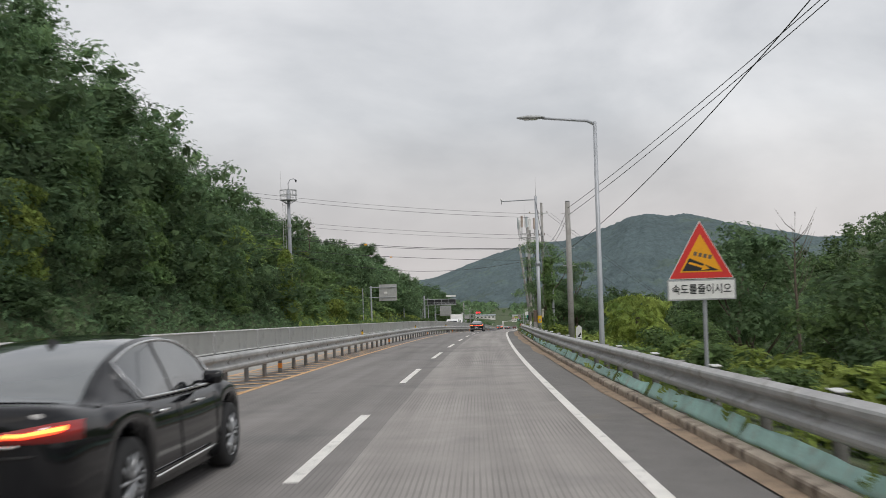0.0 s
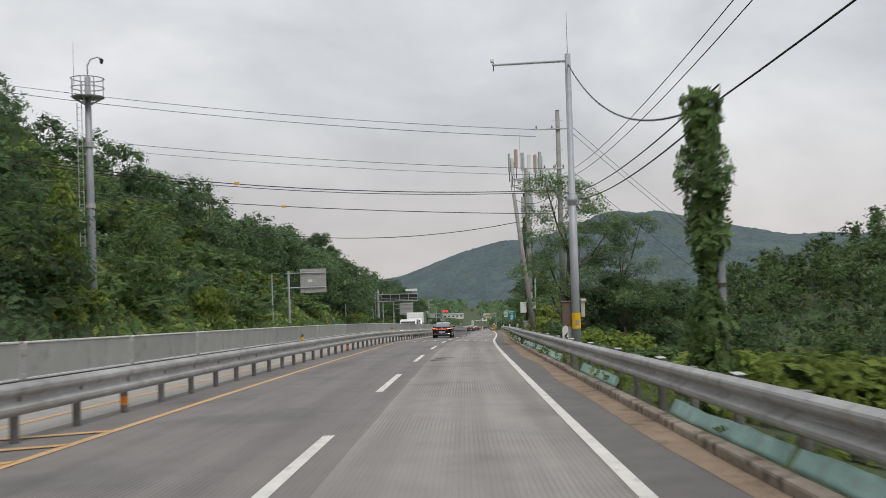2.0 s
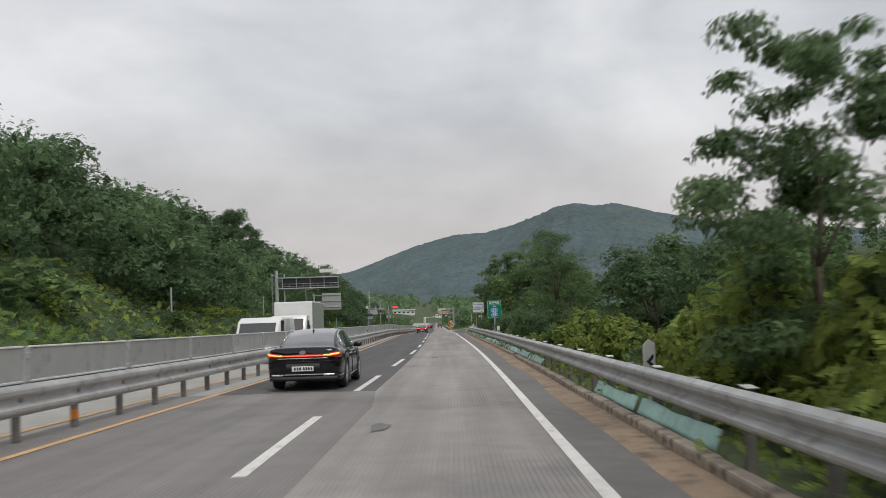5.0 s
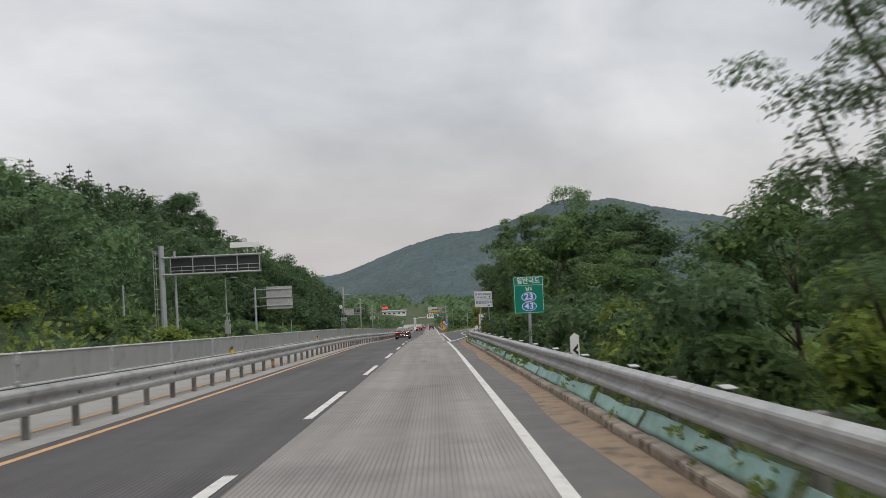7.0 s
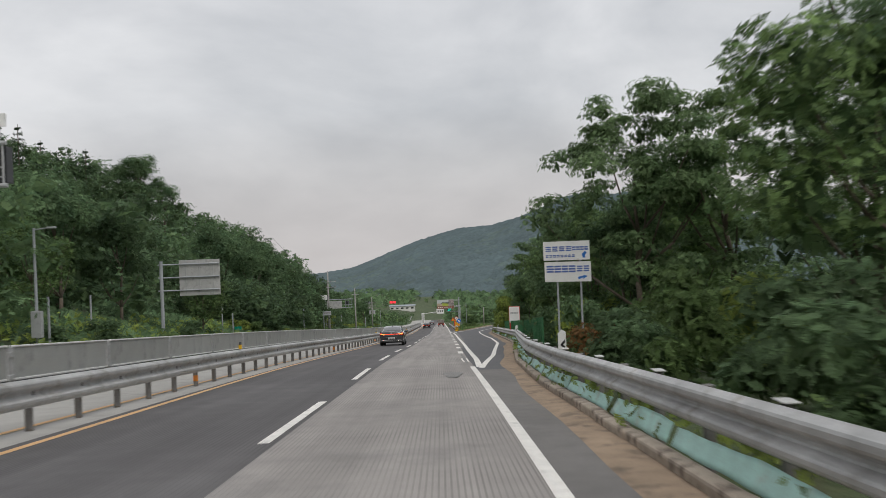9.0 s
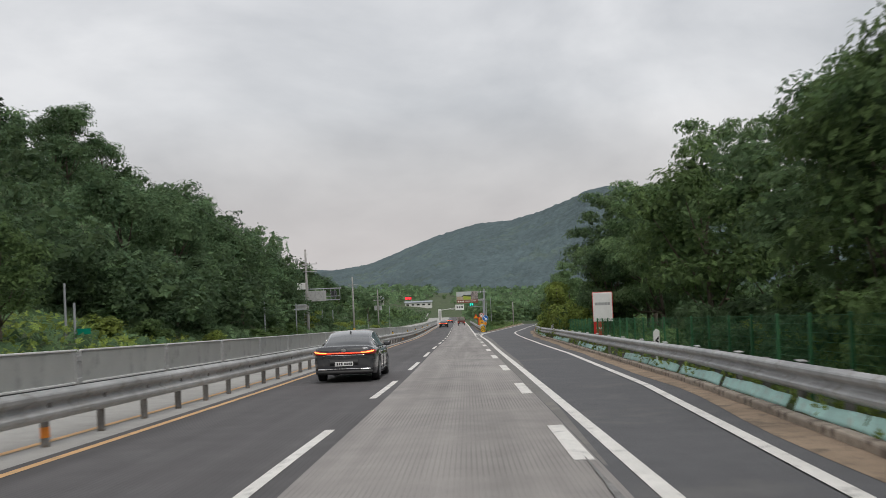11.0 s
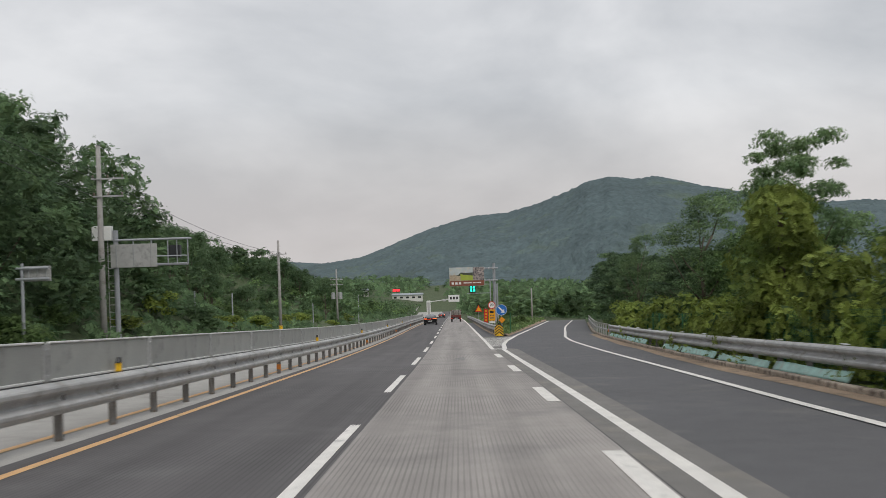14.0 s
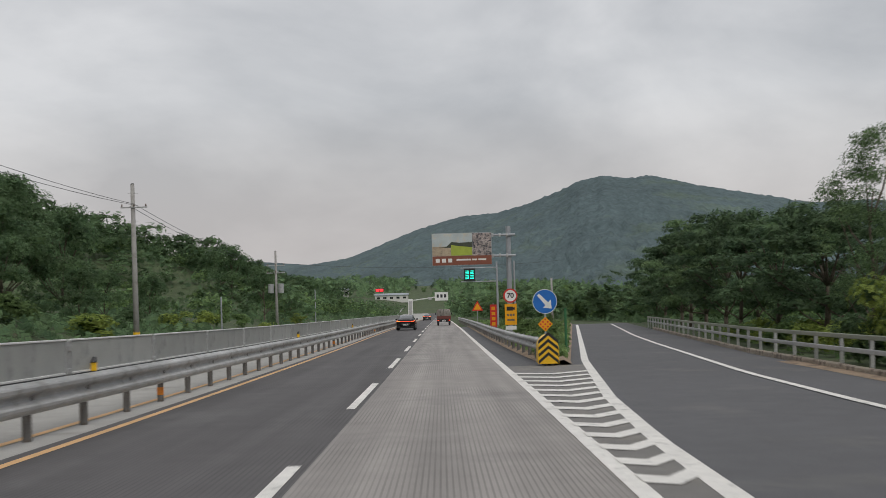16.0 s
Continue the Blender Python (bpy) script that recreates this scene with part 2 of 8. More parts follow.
M_OPP = material("pale_concrete_carriageway", (0.36, 0.35, 0.33), 0.9, var=0.15, scale=2.0, fine=80, bump=0.2, second=(0.28, 0.27, 0.25), amount=0.3, blotch=0.2)
M_DIRT = material("brown_silt", (0.29, 0.215, 0.15), 0.95, var=0.28, scale=3.0, fine=60, bump=0.4, second=(0.15, 0.115, 0.085), amount=0.4, blotch=0.9)
M_KERB = material("stained_kerb_concrete", (0.38, 0.32, 0.26), 0.92, var=0.25, scale=4.0, fine=70, bump=0.4, second=(0.13, 0.10, 0.08), amount=0.45, blotch=1.3, random_tint=0.14)
M_WHITE = material("white_road_paint", (0.72, 0.70, 0.66), 0.7, var=0.14, scale=6.0, fine=60, bump=0.2, second=(0.40, 0.39, 0.37), amount=0.28, blotch=1.4)
M_WHITE_GROOVED = grooved("grooved_white_paint", (0.70, 0.68, 0.64), (0.22, 0.21, 0.20), 0.075, 0.12, (0.5, 0.48, 0.45), rough=0.7, depth=0.8, wear=0.55)
M_YELLOW = material("yellow_road_paint", (0.66, 0.405, 0.195), 0.7, var=0.16, scale=6.0, fine=60, bump=0.2, second=(0.40, 0.30, 0.17), amount=0.3, blotch=1.2)
M_STEEL = material("weathered_galvanised_steel", (0.45, 0.45, 0.445), 0.52, metal=0.3, var=0.26, scale=3.0, fine=40, bump=0.08, second=(0.27, 0.25, 0.22), amount=0.3, blotch=0.9, random_tint=0.1)
M_POST = material("dull_steel_post", (0.22, 0.21, 0.20), 0.6, metal=0.4, var=0.25, scale=5, fine=60, bump=0.1, second=(0.16, 0.11, 0.07), amount=0.35, blotch=3.0, random_tint=0.2)
M_CAP = material("pale_steel_cap", (0.60, 0.60, 0.59), 0.45, metal=0.3, var=0.15, scale=4, fine=50, bump=0.05, random_tint=0.06)
M_SOIL = material("grassy_soil", (0.065, 0.09, 0.038), 0.95, var=0.35, scale=1.2, fine=9.0, bump=0.6, second=(0.10, 0.09, 0.05), amount=0.25, blotch=0.15, bump_dist=0.2)
M_TURQ = material("faded_turquoise_sheet", (0.42, 0.66, 0.60), 0.6, var=0.18, scale=3, fine=40, bump=0.1, second=(0.40, 0.50, 0.44), amount=0.35, blotch=1.5, random_tint=0.15)
M_LEAF = foliage("green_leaves", (0.144, 0.216, 0.079), (0.089, 0.154, 0.062))
M_LEAF_DARK = foliage("dark_wood_leaves", (0.128, 0.196, 0.096), (0.094, 0.160, 0.084), trans=0.50)
M_LEAF_WOOD = foliage("woodland_leaves", (0.098, 0.150, 0.077), (0.074, 0.124, 0.068), trans=0.43)
M_LEAF_YELLOW = foliage("yellow_green_leaves", (0.246, 0.306, 0.072), (0.168, 0.246, 0.067))
M_LEAF_BLUE = foliage("acacia_leaves", (0.190, 0.275, 0.130), (0.140, 0.225, 0.106), trans=0.55, pairs=6.0, slant=0.9, fill=0.80)
M_LEAF_DRY = foliage("reddish_dry_leaves", (0.16, 0.085, 0.035), (0.10, 0.08, 0.03))
M_PINE = foliage("pine_needles", (0.035, 0.062, 0.028), (0.025, 0.045, 0.022), trans=0.15, pairs=9.0, slant=2.0, fill=0.7)
M_CORE = foliage("inner_leaves", (0.110, 0.165, 0.075), (0.085, 0.140, 0.066), trans=0.4, pairs=3.0, fill=0.95)
M_FIELD = material("pale_green_field", (0.17, 0.21, 0.09), 0.95, var=0.2, scale=0.1, fine=1.5, bump=0.2)
M_BARK = material("grey_brown_bark", (0.13, 0.105, 0.08), 0.95, var=0.3, scale=6, fine=40, bump=0.6)
# forest green shifted to blue-grey: the distance haze is in the base colour
M_MOUNT = material("hazed_wooded_mountain", (0.096, 0.130, 0.136), 0.95, var=0.25, scale=0.03, fine=0.12, bump=0.6, second=(0.112, 0.150, 0.122), amount=0.35, blotch=0.004, spec=0.1, bump_dist=9.0)


# ---------------------------------------------------------------- line of the road
KNOT_Y = [-60, 0, 25, 50, 75, 100, 125, 150, 175, 200, 225, 250, 275, 300, 326, 400, 500, 640]
KNOT_X = [-3.64, -1.83, -0.97, 0.26, 1.76, 3.56, 6.0, 8.39, 10.52, 12.55, 14.51, 16.69, 18.76, 20.91, 23.03, 28.91, 36.84, 47.96]
KNOT_Z = [3.82, 0.0, -1.6, -3.23, -4.88, -6.63, -8.54, -10.45, -12.34, -14.23, -16.25, -18.38, -20.46, -22.55, -24.79, -30.41, -38.01, -48.65]


def smooth_line(xs, ys):
    """Natural cubic spline, straight beyond its ends."""
    xs, ys = np.array(xs, float), np.array(ys, float)
    n, h = len(xs), np.diff(np.array(xs, float))
    a, b = np.eye(n), np.zeros(n)
    for i in range(1, n - 1):
        a[i, i - 1:i + 2] = h[i - 1], 2 * (h[i - 1] + h[i]), h[i]
        b[i] = 6 * ((ys[i + 1] - ys[i]) / h[i] - (ys[i] - ys[i - 1]) / h[i - 1])
    m = np.linalg.solve(a, b)

    def value(x):
        x = np.asarray(x, float)
        i = np.clip(np.searchsorted(xs, x) - 1, 0, n - 2)
        t = np.clip(x, xs[0], xs[-1]) - xs[i]
        v = ys[i] + t * ((ys[i + 1] - ys[i]) / h[i] - h[i] * (2 * m[i] + m[i + 1]) / 6) + t * t * m[i] / 2 + t ** 3 * (m[i + 1] - m[i]) / (6 * h[i])
        s0 = (ys[1] - ys[0]) / h[0] - h[0] * m[1] / 6
        s1 = (ys[-1] - ys[-2]) / h[-1] + h[-1] * m[-2] / 6
        return v + np.where(x < xs[0], (x - xs[0]) * s0, 0) + np.where(x > xs[-1], (x - xs[-1]) * s1, 0)
    return value


line_x, line_z0 = smooth_line(KNOT_Y, KNOT_X), smooth_line(KNOT_Y, KNOT_Z)


def line_z(y):
    """Height of the road; past 640 m it levels out in the valley."""
    y = np.asarray(y, float)
    over = np.maximum(y - 640, 0)
    return line_z0(np.minimum(y, 640)) - 0.076 * 60 * (1 - np.exp(-over / 60))


def heading(y):
    return math.atan(float(line_x(y + 1) - line_x(y - 1)) / 2)


def spot(u, y, h=0.0):
    """The place u metres to the right of the lane line, y metres along, h above the road."""
    a = heading(y)
    return Vector((float(line_x(y)) + u * math.cos(a), y - u * math.sin(a), float(line_z(y)) + h))


def spots(u, y, h):
    """The same for arrays."""
    a = np.arctan((line_x(y + 1) - line_x(y - 1)) / 2)
    return np.stack([line_x(y) + u * np.cos(a), y - u * np.sin(a), line_z(y) + h], -1)


def along(u, y, h=0.0, grade=True):
    """A pose at a place by the road whose y axis follows the road and whose x axis points to its right."""
    a, g = heading(y), math.atan(float(line_z(y + 1) - line_z(y - 1)) / 2) if grade else 0.0
    return Matrix.Translation(spot(u, y, h)) @ Euler((g, 0, -a)).to_matrix().to_4x4()


# ---------------------------------------------------------------- mesh helpers
def mesh_of(name, verts, faces, mat=None, uv=None, smooth=False):
    me = bpy.data.meshes.new(name)
    me.from_pydata([tuple(v) for v in verts] if not isinstance(verts, np.ndarray) else verts.tolist(), [], faces if isinstance(faces, list) else faces.tolist())
    if uv is not None:
        layer = me.uv_layers.new(name="UVMap")
        loops = np.zeros(len(me.loops), np.int32)
        me.loops.foreach_get("vertex_index", loops)
        layer.data.foreach_set("uv", np.asarray(uv, np.float32)[loops].ravel())
    if mat:
        me.materials.append(mat)
    if smooth:
        me.polygons.foreach_set("use_smooth", np.ones(len(me.polygons), bool))
    me.update()
    return me


def mesh_from(bm, name, mat=None, smooth=False):
    me = bpy.data.meshes.new(name)
    bm.normal_update()
    bm.to_mesh(me)
    bm.free()
    if mat:
        me.materials.append(mat)
    if smooth:
        me.polygons.foreach_set("use_smooth", np.ones(len(me.polygons), bool))
    return me


def part(name, data, parent, m=None, label=""):
    """A mesh as ONE object under a thing or a part."""
    ob = new(name, data)
    ob.parent = parent
    if m is not None:
        ob.matrix_basis = m
    if label:
        ob["label"] = label
    return ob


def thing(name, label, category, m=None, group="", kind="", data=None):
    ob = tagged(new(name, data), label, category, group, kind)
    if m is not None:
        ob.matrix_basis = m
    return ob


def add_box(bm, size, centre=(0, 0, 0), turn=None, bevel=0.0):
    r = bmesh.ops.create_cube(bm, size=1.0)
    vs = r["verts"]
    mat = Matrix.Translation(centre) @ (turn.to_4x4() if turn is not None else Matrix()) @ Matrix.Diagonal((*size, 1))
    bmesh.ops.transform(bm, matrix=mat, verts=vs)
    if bevel:
        es = list({e for v in vs for e in v.link_edges})
        bmesh.ops.bevel(bm, geom=es, offset=bevel, segments=2, affect="EDGES", profile=0.5)


def add_tube(bm, p, q, r0, r1=None, sides=10):
    p, q = Vector(p), Vector(q)
    r1 = r0 if r1 is None else r1
    res = bmesh.ops.create_cone(bm, cap_ends=True, segments=sides, radius1=r0, radius2=r1, depth=(q - p).length)
    turn = (q - p).to_track_quat("Z", "Y").to_matrix().to_4x4()
    bmesh.ops.transform(bm, matrix=Matrix.Translation((p + q) / 2) @ turn, verts=res["verts"])


def box_mesh(name, size, mat, centre=(0, 0, 0), bevel=0.0, turn=None):
    bm = bmesh.new()
    add_box(bm, size, centre, turn, bevel)
    return mesh_from(bm, name, mat)


def tube_mesh(name, p, q, r0, r1, mat, sides=12):
    bm = bmesh.new()
    add_tube(bm, p, q, r0, r1, sides)
    return mesh_from(bm, name, mat, smooth=False)


def path_mesh(name, pts, radius, mat, sides=8):
    """A round tube along a line of points."""
    pts = [Vector(p) for p in pts]
    radius = radius if isinstance(radius, (list, tuple)) else [radius] * len(pts)
    verts, faces = [], []
    for i, p in enumerate(pts):
        d = (pts[min(i + 1, len(pts) - 1)] - pts[max(i - 1, 0)]).normalized()
        side = d.cross(Vector((0, 0, 1)))
        side = Vector((1, 0, 0)) if side.length < 1e-3 else side.normalized()
        up = side.cross(d)
        for k in range(sides):
            a = 2 * math.pi * k / sides
            verts.append(p + radius[i] * (math.cos(a) * side + math.sin(a) * up))
    for i in range(len(pts) - 1):
        for k in range(sides):
            faces.append((i * sides + k, i * sides + (k + 1) % sides, (i + 1) * sides + (k + 1) % sides, (i + 1) * sides + k))
    faces.append(tuple(range(sides))[::-1])
    faces.append(tuple(range((len(pts) - 1) * sides, len(pts) * sides)))
    return mesh_of(name, verts, faces, mat, smooth=True)


def ribbon(name, ys, profile, mat, smooth=False):
    """A strip along the road: profile is a list of (offset, height), each a number or a function of the distance along."""
    ys = np.asarray(ys, float)
    cols, us = [], []
    for u, h in profile:
        uu = np.array([u(y) for y in ys]) if callable(u) else np.full(len(ys), float(u))
        hh = np.array([h(y) for y in ys]) if callable(h) else np.full(len(ys), float(h))
        cols.append(spots(uu, ys, hh))
        us.append(uu + 0.0001 * hh)
    k = len(profile)
    verts = np.stack(cols, 1).reshape(-1, 3)
    uv = np.stack([np.stack(us, 1), np.repeat(ys[:, None], k, 1)], -1).reshape(-1, 2)
    faces = [(i * k + j, i * k + j + 1, (i + 1) * k + j + 1, (i + 1) * k + j) for i in range(len(ys) - 1) for j in range(k - 1)]
    return mesh_of(name, verts, faces, mat, uv, smooth)


def steps(a, b, d):
    return np.linspace(a, b, max(2, int(round((b - a) / d)) + 1))


def along_table(ys, us):
    return lambda y: float(np.interp(y, ys, us))

# ---------------------------------------------------------------- ground and road
EDGE = along_table([-60, 205, 215, 224, 247, 270, 301, 312, 346, 356, 372, 420], [4.2, 4.2, 4.55, 5.2, 6.75, 7.45, 8.3, 8.75, 11.1, 12.0, 14.2, 21.0])
RAMP_LINE = along_table([205, 210, 214, 223, 247, 267, 284, 302, 326, 340, 348, 359, 368, 380, 420], [3.4, 3.45, 3.72, 4.6, 6.14, 6.75, 6.9, 7.2, 8.0, 8.55, 9.2, 10.6, 11.7, 13.3, 19.5])
GORE_LINE = along_table([330, 337, 342.5, 355, 371, 420], [3.95, 4.28, 4.75, 6.3, 8.7, 16.0])


def ease(x, a, b):
    t = np.clip((np.asarray(x, float) - a) / (b - a), 0, 1)
    return t * t * (3 - 2 * t)


def wobble(x, y, s, seed=0.0):
    """Smooth uneven relief, about -1 to 1."""
    return (np.sin(x / s + 1.7 * np.sin(y / s * 0.7 + seed)) + np.sin(y / s * 1.3 + 2.1 * np.sin(x / s * 0.6 + seed * 1.7))) * 0.5


def ground_height(u, y):
    """Height of the ground over the road's own height, for offsets u and distances y."""
    u, y = np.asarray(u, float), np.asarray(y, float)
    left = np.maximum(-u - 15.5, 0)
    # the near wooded hill, the second hill, and the low ground between and beyond
    first, second = 1 - ease(y, 140, 235), ease(y, 300, 350) * (1 - ease(y - 1.25 * left, 350, 374))
    slope = 0.34 + 0.44 * (1 - ease(y, 175, 250)) + 0.42 * (1 - ease(y, 62, 100)) + 0.38 * second
    cap = 15 + 75 * first * (1 - 0.55 * ease(y, 138, 165)) + 34 * second
    cap = cap * (1 - 0.85 * ease(y - 1.25 * left, 350, 374))
    lift = cap * (1 - np.exp(-left * slope / np.maximum(cap, 1)))
    # far hill on the left
    d = np.hypot((u + 232) / 112, (y - 725) / 140)
    lift = lift + 54 * np.exp(-d * d) * ease(left, 0, 30)
    lift = lift + 13 * np.exp(-(((u + 82) / 42) ** 2 + ((y - 535) / 62) ** 2)) * ease(left, 0, 30)
    lift = lift + 0.05 * np.minimum(left, 60) * wobble(u, y, 17.0, 1.0) * ease(left, 0, 25)
    right = np.maximum(u - np.interp(y, [205, 270, 346, 420], [5.9, 9.2, 12.9, 22.6]), 0)
    open_ = ease(right, 0, 30)
    fall = -0.34 * np.minimum(right, 26) * (1 - 0.75 * ease(y, 110, 190))
    fall = fall + 0.12 * ease(y, 130, 180) * np.minimum(right, 14) * (1 - ease(y, 290, 340))
    fall = fall + open_ * (25 * np.exp(-(((u - 120) / 48) ** 2 + ((y - 250) / 95) ** 2)) + 6 * np.exp(-(((u - 150) / 70) ** 2 + ((y - 480) / 160) ** 2)))
    fall = fall + 0.04 * np.minimum(right, 40) * wobble(u, y, 9.0, 3.0)
    return np.where(u < 0, lift, fall) - 0.07


def build_ground():
    ys = np.concatenate([np.arange(-400, -60, 40), np.arange(-60, 480, 3.0), np.arange(480, 900, 15), np.array([900, 1000, 1200, 1500, 2000, 2800, 4000, 4900])])
    us = np.concatenate([-np.array([4000, 2500, 1600, 1100, 800, 600, 450, 350, 280, 230]), np.arange(-200, -40, 6.0), np.arange(-40, -14, 2.0), np.array([-14.3, -5, 0, 4.0]),
                         np.array([4.9]), np.arange(5.6, 30, 1.6), np.arange(30, 200, 7.0), np.array([210, 250, 300, 380, 500, 700, 1000, 1500, 2500, 4000])])
    uu, yy = np.meshgrid(us, ys)
    # the strip under the pavement widens with the ramp
    edge = np.array([EDGE(y) for y in ys])[:, None]
    uu = np.where((uu > 3.5) & (uu < 40), uu + (edge - 4.2) * (1 - (uu - 4.0) / 36.0), uu)
    a = np.arctan((line_x(yy + 1) - line_x(yy - 1)) / 2) * (1 - ease(np.abs(uu), 200, 500))
    base = line_z(yy)
    zz = base + ground_height(uu, yy) - 0.09 * np.maximum(yy - 1050, 0)
    verts = np.stack([line_x(np.minimum(yy, 900)) + uu * np.cos(a), yy - uu * np.sin(a), zz], -1).reshape(-1, 3)
    k = len(us)
    faces = [(i * k + j, i * k + j + 1, (i + 1) * k + j + 1, (i + 1) * k + j) for i in range(len(ys) - 1) for j in range(k - 1)]
    return thing("ground", "uneven grassy roadside ground reaching to the valley", "ground", kind="structure", data=mesh_of("ground", verts, faces, M_SOIL, smooth=True))


build_ground()
Y_ALL = steps(-60, 700, 4)
tagged(new("road", ribbon("road", Y_ALL, [(lambda y: 0.45 if y < 124 else 0.16, 0.0), (1.6, 0.012), (3.45, 0.0)], M_CONC)), "pale grey grooved concrete driving lane", "road", kind="structure")
tagged(new("road_passing_lane", ribbon("road_passing_lane", steps(-60, 124, 4), [(-4.75, -0.004), (-3.3, 0.0), (-1.6, 0.012), (lambda y: 0.45 if y < 123 else 0.16, 0.0)], M_LEFT)), "grey grooved concrete passing lane", "road", kind="structure")
tagged(new("road_asphalt_lane", ribbon("road_asphalt_lane", steps(124, 700, 4), [(-3.78, 0.0), (-1.6, 0.012), (0.16, 0.0)], M_ASPH)), "dark grooved asphalt passing lane", "road", kind="structure")
tagged(new("road_median", ribbon("road_median", steps(124, 700, 4), [(-4.75, -0.004), (-3.78, 0.0)], M_OPP)), "pale concrete median strip under the guardrail", "road", kind="structure")
tagged(new("road_opposite", ribbon("road_opposite", Y_ALL, [(-15.2, -0.05), (-12.6, 0.0), (-9, 0.02), (-4.75, -0.004)], M_OPP)), "pale concrete opposite carriageway", "road", kind="structure")
tagged(new("road_shoulder", ribbon("road_shoulder", steps(-60, 212, 4), [(3.45, 0.0), (lambda y: EDGE(y) + 0.3, -0.016)], M_SHOULDER)), "dark asphalt shoulder beside the driving lane", "road", kind="structure")
tagged(new("road_exit_lane", ribbon("road_exit_lane", steps(212, 420, 2), [(3.45, 0.0), (lambda y: EDGE(y) + 0.3, -0.016)], M_RAMP)), "dark asphalt exit lane curving away to the side", "road", kind="structure")
STRIP_END = along_table([236, 262, 285, 308, 330, 332, 337, 342.5, 353], [3.5, 4.1, 4.22, 4.42, 4.6, 4.05, 4.28, 4.75, 6.05])
tagged(new("road_exit_strip", ribbon("road_exit_strip", steps(236, 353, 1.5), [(3.46, 0.004), (STRIP_END, 0.004)], M_STRIP)), "older grey asphalt strip between driving lane and exit lane", "road", kind="structure")
tagged(new("gutter", ribbon("gutter", steps(-60, 352, 2), [(lambda y: EDGE(y) - 0.10 + 0.32 * float(1 - ease(y, 5, 80)) - 0.10 * math.sin(y * 0.43) * math.sin(y * 0.11), -0.008), (lambda y: EDGE(y) + 0.15, 0.004), (lambda y: EDGE(y) + 0.42, 0.01)], M_DIRT)), "brown silt along the foot of the kerb", "silt", kind="structure")

# lane lines
DASH_Y = [8.7 + 13.05 * k for k in range(-4, 8)] + [112.4 + 11.65 * k for k in range(4)] + [159.0 + 12.65 * k for k in range(6)] + [234.2, 246.0, 257.8] + [269.7 + 12.0 * k for k in range(30)]
markings = thing("lane_markings", "worn white and yellow painted lane lines on the road", "road marking", kind="structure")


def painted(name, a, b, u0, u1, mat, d=4.0, h=0.007):
    return part(name, ribbon(name, steps(a, b, d), [(u0, h), (u1, h)], mat), markings)


DRIFT = along_table([98, 104, 112, 118, 132, 155, 208, 222, 236, 262], [0, -0.08, -0.24, -0.34, -0.26, 0, 0, -0.15, -0.2, 0])
for y0 in DASH_Y:
    painted("lane_dash", y0, y0 + 6.0, lambda y: DRIFT(y) - 0.085, lambda y: DRIFT(y) + 0.075, M_WHITE, 3.0)
painted("edge_line", -60, 214, 3.32, 3.48, M_WHITE)
painted("edge_line", 213.5, 330.5, along_table([213, 220, 330], [3.50, 3.66, 3.80]), along_table([213, 220, 330], [3.72, 3.86, 4.0]), M_WHITE, 2)
painted("edge_line", 330.5, 640, along_table([330, 345, 360], [3.28, 3.4, 3.42]), along_table([330, 345, 360], [3.48, 3.6, 3.62]), M_WHITE, 2)
painted("gore_tip", 330.2, 331.0, 3.30, 4.05, M_WHITE, 1)
painted("ramp_edge_line", 213, 415, lambda y: RAMP_LINE(y) - 0.09, lambda y: RAMP_LINE(y) + 0.10, M_WHITE, 2)
painted("gore_line", 330.5, 415, lambda y: GORE_LINE(y) - 0.10, lambda y: GORE_LINE(y) + 0.14, M_WHITE, 1.5)
for k in range(12):
    painted("exit_dash", 217.5 + 9.45 * k, 220.9 + 9.45 * k, 3.18, 3.42, M_WHITE, 2)
YELLOW_U = along_table([-60, 45, 65, 85, 95, 104, 112, 135, 155, 200, 217, 240, 268, 276, 300, 320, 330, 640], [-3.52, -3.5, -3.46, -3.34, -3.4, -3.70, -3.74, -3.6, -3.42, -3.5, -3.6, -3.5, -3.38, -3.33, -3.38, -3.45, -3.5, -3.45])
painted("yellow_line", -60, 640, lambda y: YELLOW_U(y) - 0.075, lambda y: YELLOW_U(y) + 0.075, M_YELLOW)
painted("far_yellow_line", -60, 640, along_table([-60, 55, 100, 170, 280, 640], [-5.78, -5.72, -5.2, -4.86, -4.52, -4.6]), along_table([-60, 55, 100, 170, 280, 640], [-5.62, -5.56, -5.04, -4.70, -4.36, -4.44]), M_YELLOW)
painted("far_edge_line", -60, 640, -12.75, -12.6, M_WHITE)
for k in range(43):
    y0 = -6 + 1.45 * k
    vs = [spot(-5.6, y0 - 1.0, 0.014), spot(-5.6, y0 - 0.75, 0.014), spot(-3.52, y0 + 0.25, 0.014), spot(-3.52, y0, 0.014)]
    part("yellow_hatch", mesh_of("yellow_hatch", vs, [(0, 3, 2, 1)], M_YELLOW), markings)
# white chevron bars in the gore
for k in range(14):
    y0 = 334.2 + 1.02 * k * (1 + 0.012 * k)
    a, b, w = 3.5, GORE_LINE(y0) - 0.05, 0.42
    mid, dip = (a + b) / 2, 0.55 * min(1.0, (b - a) / 2.0)
    vs = [spot(a, y0, 0.015), spot(mid, y0 - dip, 0.015), spot(b, y0 + 0.25, 0.015), spot(b, y0 + w + 0.25, 0.015), spot(mid, y0 + w - dip, 0.015), spot(a, y0 + w, 0.015)]
    part("gore_bar", mesh_of("gore_bar", vs, [(0, 1, 4, 5), (1, 2, 3, 4)], M_WHITE), markings)


